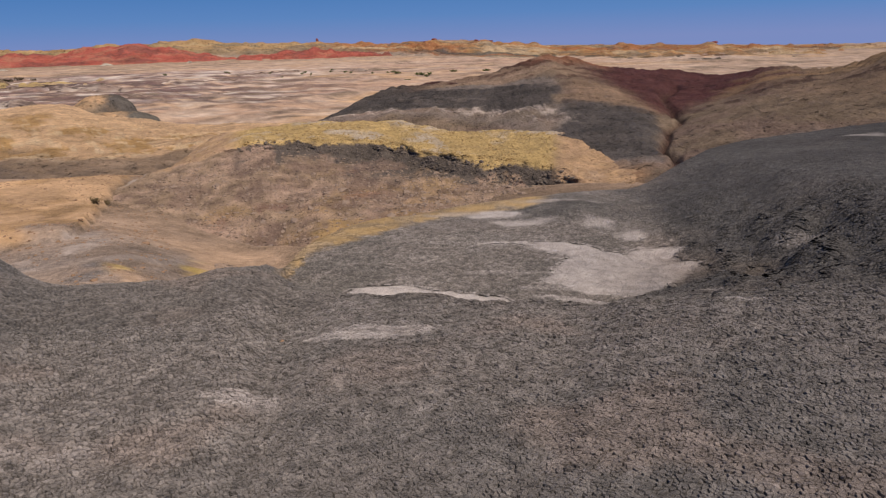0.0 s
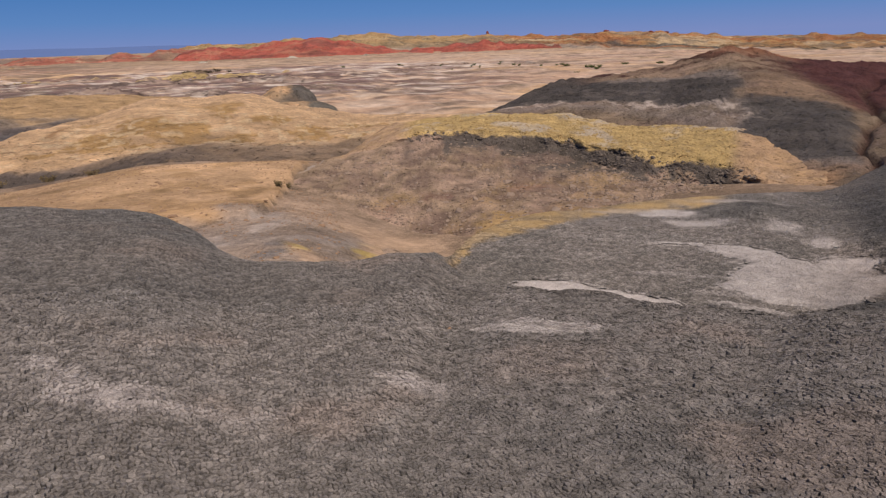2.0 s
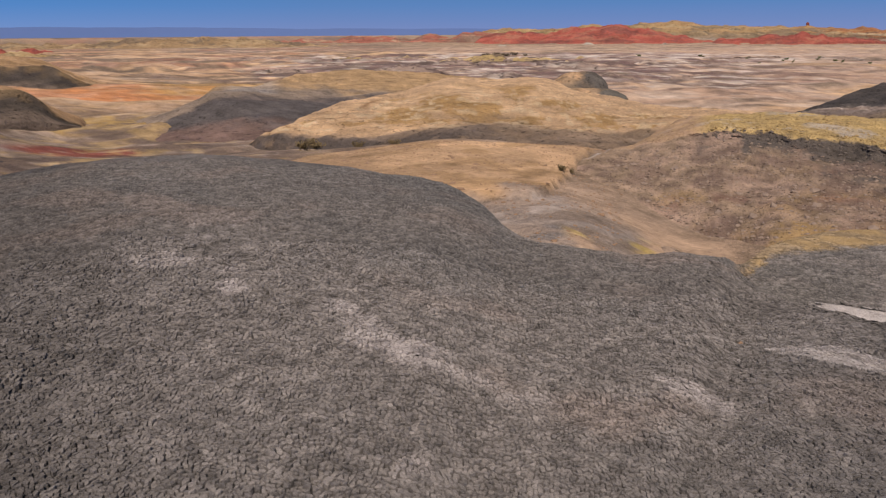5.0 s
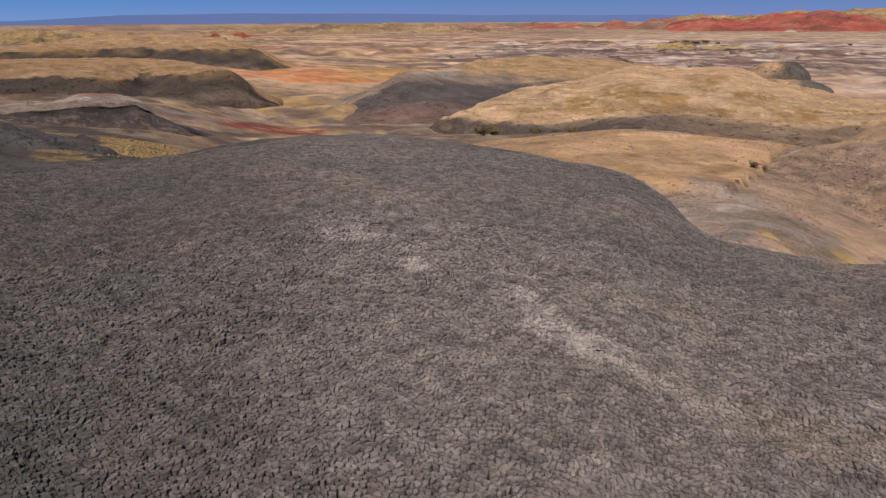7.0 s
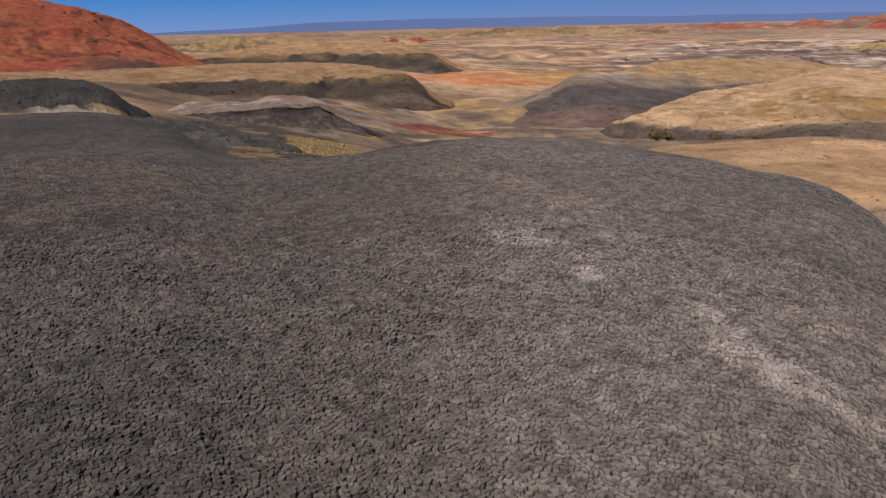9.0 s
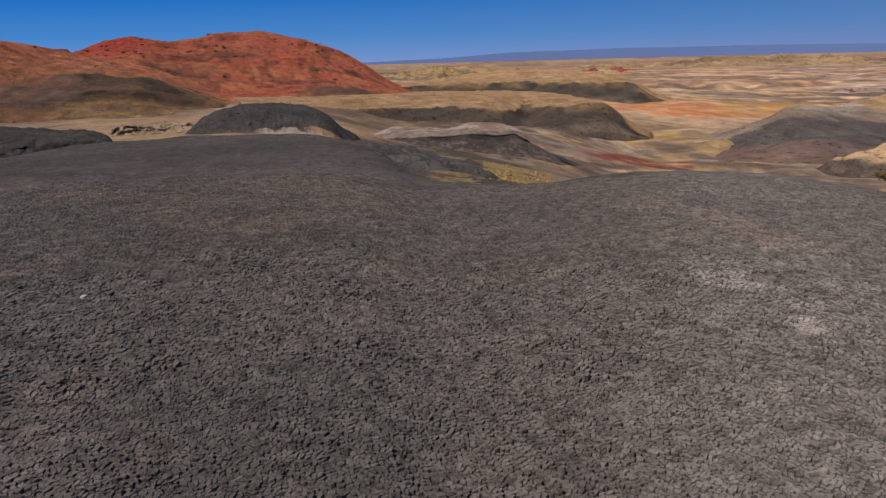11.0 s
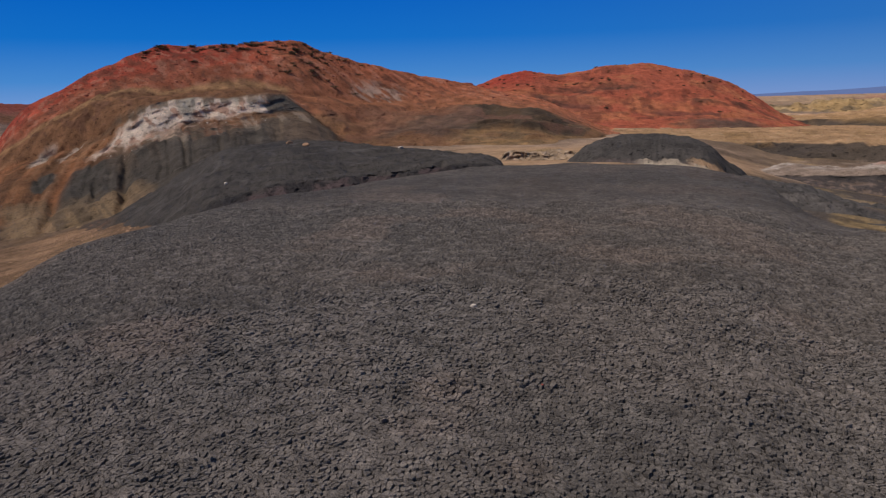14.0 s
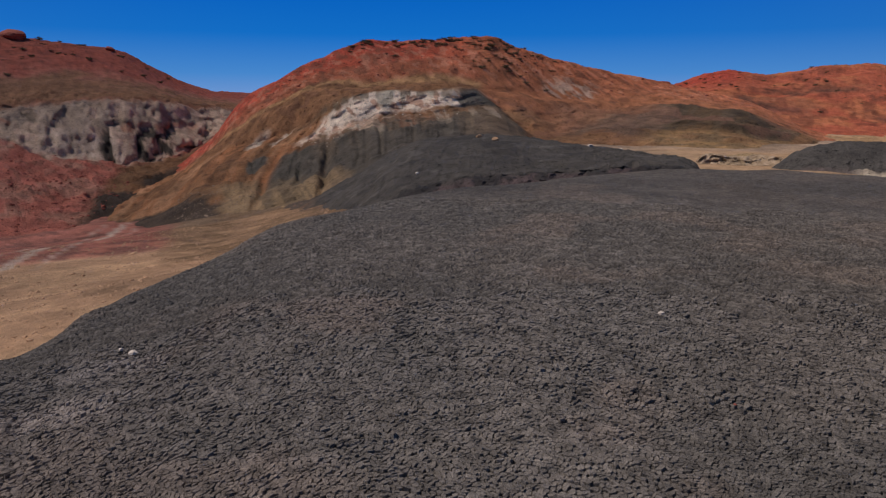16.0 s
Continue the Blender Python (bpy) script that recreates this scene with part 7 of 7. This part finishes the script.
for a, d, s in [(10.4, 285, 2.2), (9.9, 280, 1.6), (7.6, 282, 2.6), (6.9, 276, 1.8), (4.0, 250, 2.2), (3.4, 246, 2.8), (1.6, 225, 2.6), (1.1, 218, 2.2), (13, 300, 2), (-1.0, 240, 2.4), (5.3, 265, 1.6),
                (16, 310, 2.2), (-3.5, 250, 2.2), (12, 255, 1.5), (20.5, 320, 2), (2.6, 200, 1.4), (8.6, 300, 2.0)]:
    for k in range(2):
        placed(rng.choice(green), at_ground(a + rng.uniform(-0.25, 0.25), d + rng.uniform(-6, 6)) - Vector((0, 0, 0.1)), s * rng.uniform(0.7, 1.1), rng.uniform(0, 6.28), 0.75)
for a, d, s in [(29.6, 330, 5), (30.3, 326, 6), (31.0, 330, 7), (31.7, 335, 5), (28.7, 320, 3)]:
    placed(rng.choice(sage), at_ground(a, d) - Vector((0, 0, 0.3)), s, rng.uniform(0, 6.28), 0.6)["label"] = "dark shrub clump far out on the plain"
brush = shrub("dry_brush", "dry brown brush below the tan scarp", DRY_LEAF, 120, count=220, group="dry brush")
for a, d, s in [(45.3, 40, 1.4), (44.6, 40.5, 1.1), (41.5, 41.0, 0.9), (38.5, 40.0, 0.8), (25.2, 22.5, 0.45), (24.6, 23.0, 0.4)]:
    placed(brush, at_ground(a, d) - Vector((0, 0, 0.05)), s, rng.uniform(0, 6.28), 0.9)
for ob in (*sage, *green, brush):
    for o in (*ob.children_recursive, ob):
        bpy.data.objects.remove(o)


def stone(name, p, size, material, label, seed, squash=0.65, group=""):
    """A weathered angular stone."""
    r = random.Random(seed)
    bm = bmesh.new()
    bmesh.ops.create_icosphere(bm, subdivisions=3, radius=1)
    cuts = [(Vector((r.gauss(0, 1), r.gauss(0, 1), r.gauss(0, 0.8))).normalized(), r.uniform(0.55, 0.85)) for _ in range(9)]
    for v in bm.verts:
        for nrm, lim in cuts:
            over = v.co.dot(nrm) - lim
            if over > 0:
                v.co -= nrm * over * 0.9
        v.co += v.co.normalized() * 0.06 * noise.noise(v.co * 4 + Vector((seed, 0, 0)))
        v.co = Vector((v.co.x * r.uniform(0.98, 1.02), v.co.y, v.co.z * squash)) * size
    me = bpy.data.meshes.new(name)
    bm.to_mesh(me)
    bm.free()
    me.materials.append(material)
    ob = new(name, me)
    ob.matrix_basis = Matrix.LocRotScale(p, Euler((r.uniform(-0.2, 0.2), r.uniform(-0.2, 0.2), r.uniform(0, 6))), None)
    return tagged(ob, label, "stone", group)


def on_surface(a, d):
    """A point on the topmost thing at a bearing and a distance."""
    x, y = xy_of(a, d)
    bpy.context.view_layer.update()
    hit, place, _, _, _, _ = scene.ray_cast(bpy.context.evaluated_depsgraph_get(), Vector((float(x), float(y), 40)), Vector((0, 0, -1)))
    return place


for a, d, s, m, label in [(102.8, 5.74, 0.026, PALE_STONE, "small pale stone lying on the grey crust"), (141.4, 5.67, 0.035, PALE_STONE, "small pale stone at the edge of the crust"),
                          (142.3, 5.9, 0.02, PALE_STONE, "tiny pale pebble at the edge of the crust"), (9.6, 5.5, 0.025, BROWN_STONE, "small red-brown stone on the grey crust"),
                          (97.6, 4.2, 0.011, RED_STONE, "tiny red pebble on the grey crust"), (115.6, 24, 0.13, BROWN_STONE, "brown boulder on the flat grey mound"),
                          (116.9, 27, 0.14, BROWN_STONE, "brown boulder at the foot of the hill"), (108.5, 22, 0.09, PALE_STONE, "pale stone on the flat grey mound"),
                          (106.2, 21.5, 0.06, PALE_STONE, "pale stone on the flat grey mound"), (121.5, 17.5, 0.05, PALE_STONE, "flat pale chip on the grey mound"),
                          (-20.6, 8.3, 0.05, GREY_STONE, "grey clod beside the white salt pan"), (86.2, 20.4, 0.12, BROWN_STONE, "brown stone at the foot of the dome")]:
    stone("stone", on_surface(a, d) + Vector((0, 0, s * 0.25)), s, m, label, int(a * 10), group="loose stones")
stone("summit_rock", LEFT_HILL.spot(149.2, 5.0) + Vector((0, 0, 0.2)), 1.9, RED_STONE, "dark red rock block on the hill's summit", 301, 0.42)
stone("summit_rock", LEFT_HILL.spot(143.6, 5.0) + Vector((0, 0, 0.1)), 0.8, RED_STONE, "dark red rock block on the hill's shoulder", 302, 0.5)
stone("summit_rock", RED_HILL.spot(103.4, 2.0) + Vector((0, 0, 0.6)), 1.5, RED_STONE, "dark red rock block at the ridge's end", 303, 0.6)


for a, d, z, s, sq, label in [(9.4, 915, 7.0, 1.8, 1.5, "thin rock pinnacle on the far scarp"), (0.6, 640, 2.9, 2.6, 0.4, "rust-red rock block on the skyline"), (1.3, 645, 2.8, 2.0, 0.4, "rust-red rock block on the skyline"),
                              (-2.6, 598, 2.6, 2.2, 0.4, "rust-red rock block on the skyline"), (-3.6, 598, 1.9, 2.4, 0.35, "rust-red rock block on the skyline"), (-19.8, 518, -3.9, 2.6, 0.35, "rust-red rock block on the skyline")]:
    px, py = xy_of(a, d)
    z = on_surface(a, d).z + 0.25 * s * sq
    stone("skyline_rock", Vector((float(px), float(py), z)), s, RED_STONE, label, int(400 + 10 * a), sq, "skyline rocks")


def chips(name, places, sizes, material, label, category, seed, squash=0.6):
    """Many angular chips in one mesh, for what nobody could count."""
    g = np.random.RandomState(seed)
    t = (1 + 5 ** 0.5) / 2
    ico = np.array([(-1, t, 0), (1, t, 0), (-1, -t, 0), (1, -t, 0), (0, -1, t), (0, 1, t), (0, -1, -t), (0, 1, -t), (t, 0, -1), (t, 0, 1), (-t, 0, -1), (-t, 0, 1)]) / 1.9
    tri = np.array([(0, 11, 5), (0, 5, 1), (0, 1, 7), (0, 7, 10), (0, 10, 11), (1, 5, 9), (5, 11, 4), (11, 10, 2), (10, 7, 6), (7, 1, 8),
                    (3, 9, 4), (3, 4, 2), (3, 2, 6), (3, 6, 8), (3, 8, 9), (4, 9, 5), (2, 4, 11), (6, 2, 10), (8, 6, 7), (9, 8, 1)])
    n = len(places)
    v = ico[None] * (1 + 0.28 * g.uniform(-1, 1, (n, 12, 1)))
    v = v * np.stack([g.uniform(0.75, 1.25, n), g.uniform(0.75, 1.25, n), squash * g.uniform(0.7, 1.2, n)], -1)[:, None, :]
    a = g.uniform(0, 6.28, n)
    ca, sa = np.cos(a)[:, None], np.sin(a)[:, None]
    v = np.stack([v[..., 0] * ca - v[..., 1] * sa, v[..., 0] * sa + v[..., 1] * ca, v[..., 2]], -1)
    v = v * np.asarray(sizes)[:, None, None] + np.asarray(places)[:, None, :]
    me = bpy.data.meshes.new(name)
    me.vertices.add(n * 12)
    me.vertices.foreach_set("co", v.astype(np.float32).ravel())
    add_quads(me, (tri[None] + 12 * np.arange(n)[:, None, None]).reshape(-1, 3))
    me.polygons.foreach_set("use_smooth", np.zeros(n * 20, bool))
    me.materials.append(material)
    return tagged(new(name, me), label, category, kind="stuff")


g = np.random.RandomState(9)
rubble, sizes = [], []
for k in range(700):
    p = LEFT_HILL.spot(g.uniform(143, 155), abs(g.normal(0.9, 0.5)))
    rubble.append(tuple(p))
    sizes.append(0.07 * math.exp(g.normal(0, 0.5)))
for k in range(500):
    p = HILL.spot(g.uniform(100, 134), g.uniform(4.2, 5.0))
    rubble.append(tuple(p))
    sizes.append(0.06 * math.exp(g.normal(0, 0.5)))
chips("red_rubble", rubble, sizes, RED_STONE, "red rock rubble strewn down the hill slopes", "rubble", 93)
rubble, sizes = [], []
for k in range(150):
    p = HILL.spot(g.uniform(118, 130), g.choice([g.uniform(1.7, 2.1), g.uniform(2.0, 3.0)]))
    rubble.append(tuple(p))
    sizes.append(0.04 * math.exp(g.normal(0, 0.5)))
chips("pale_rubble", rubble, sizes, PALE_STONE, "pale sandstone rubble below the white band", "rubble", 94)

DARK_STONE = plain_material("dark_clay_lumps", (0.13, 0.10, 0.08), scale=8, bump=0.03)
YELLOW_STONE = plain_material("yellow_earth_lumps", (0.29, 0.19, 0.08), scale=8, bump=0.03)
EARTH_STONE = plain_material("brown_earth_lumps", (0.27, 0.19, 0.14), scale=8, bump=0.03)


def strewn(landform, spread, count, size, seed):
    """Places and sizes of lumps over a part of a landform: (bearing from, to, layer from, to)."""
    r = np.random.RandomState(seed)
    a0, a1, v0, v1 = spread
    found = [tuple(landform.spot(r.uniform(a0, a1), r.uniform(v0, v1))) for _ in range(count)]
    return found, size * np.exp(r.normal(0, 0.45, count))


chips("ledge_rubble", *strewn(LEDGE, (-11.2, 15, 0.9, 1.75), 800, 0.03, 301), DARK_STONE, "dark crumbled clay lumps along the mound's ledge", "rubble", 302, 0.8)
chips("yellow_rubble", *strewn(LEDGE, (-9.5, 15, 1.85, 2.9), 1800, 0.027, 303), YELLOW_STONE, "yellow earth lumps on the sandy cap", "rubble", 304, 0.7)
chips("earth_rubble", *strewn(LEDGE, (-10, 22, 0.1, 0.95), 2600, 0.032, 305), EARTH_STONE, "brown earth lumps on the eroded mound", "rubble", 306, 0.7)


def scattered(a0, a1, d0, d1, count, size, seed):
    """Places of pebbles over the bare floor."""
    r = np.random.RandomState(seed)
    a, d = r.uniform(a0, a1, count), np.sqrt(r.uniform(d0 ** 2, d1 ** 2, count))
    z, grey_of, px, py = ground_height(a[None], d[None])
    free = (grey_of[0] < 0.1) & (fbm(px[0] / 2, py[0] / 2, seed, 3) > -0.25)
    return np.stack([px[0], py[0], z[0]], -1)[free], (size * np.exp(r.normal(0, 0.5, count)))[free]


chips("yellow_crumbs", *scattered(68.4, 73.6, 15, 26, 4200, 0.017, 317), YELLOW_STONE, "yellow crumbled earth strewn down the slope", "rubble", 318, 0.8)
chips("floor_pebbles", *scattered(20, 50, 10, 32, 4200, 0.022, 311), BROWN_STONE, "small brown pebbles strewn over the tan floor", "pebbles", 312, 0.6)
chips("floor_pebbles", *scattered(128, 156, 7, 34, 5000, 0.02, 313), BROWN_STONE, "small brown pebbles strewn over the sandy hollow", "pebbles", 314, 0.6)
chips("earth_rubble", *strewn(HILL, (133, 140, 0.1, 1.0), 700, 0.028, 315), EARTH_STONE, "brown earth lumps on the hill's foot slope", "rubble", 316, 0.7)
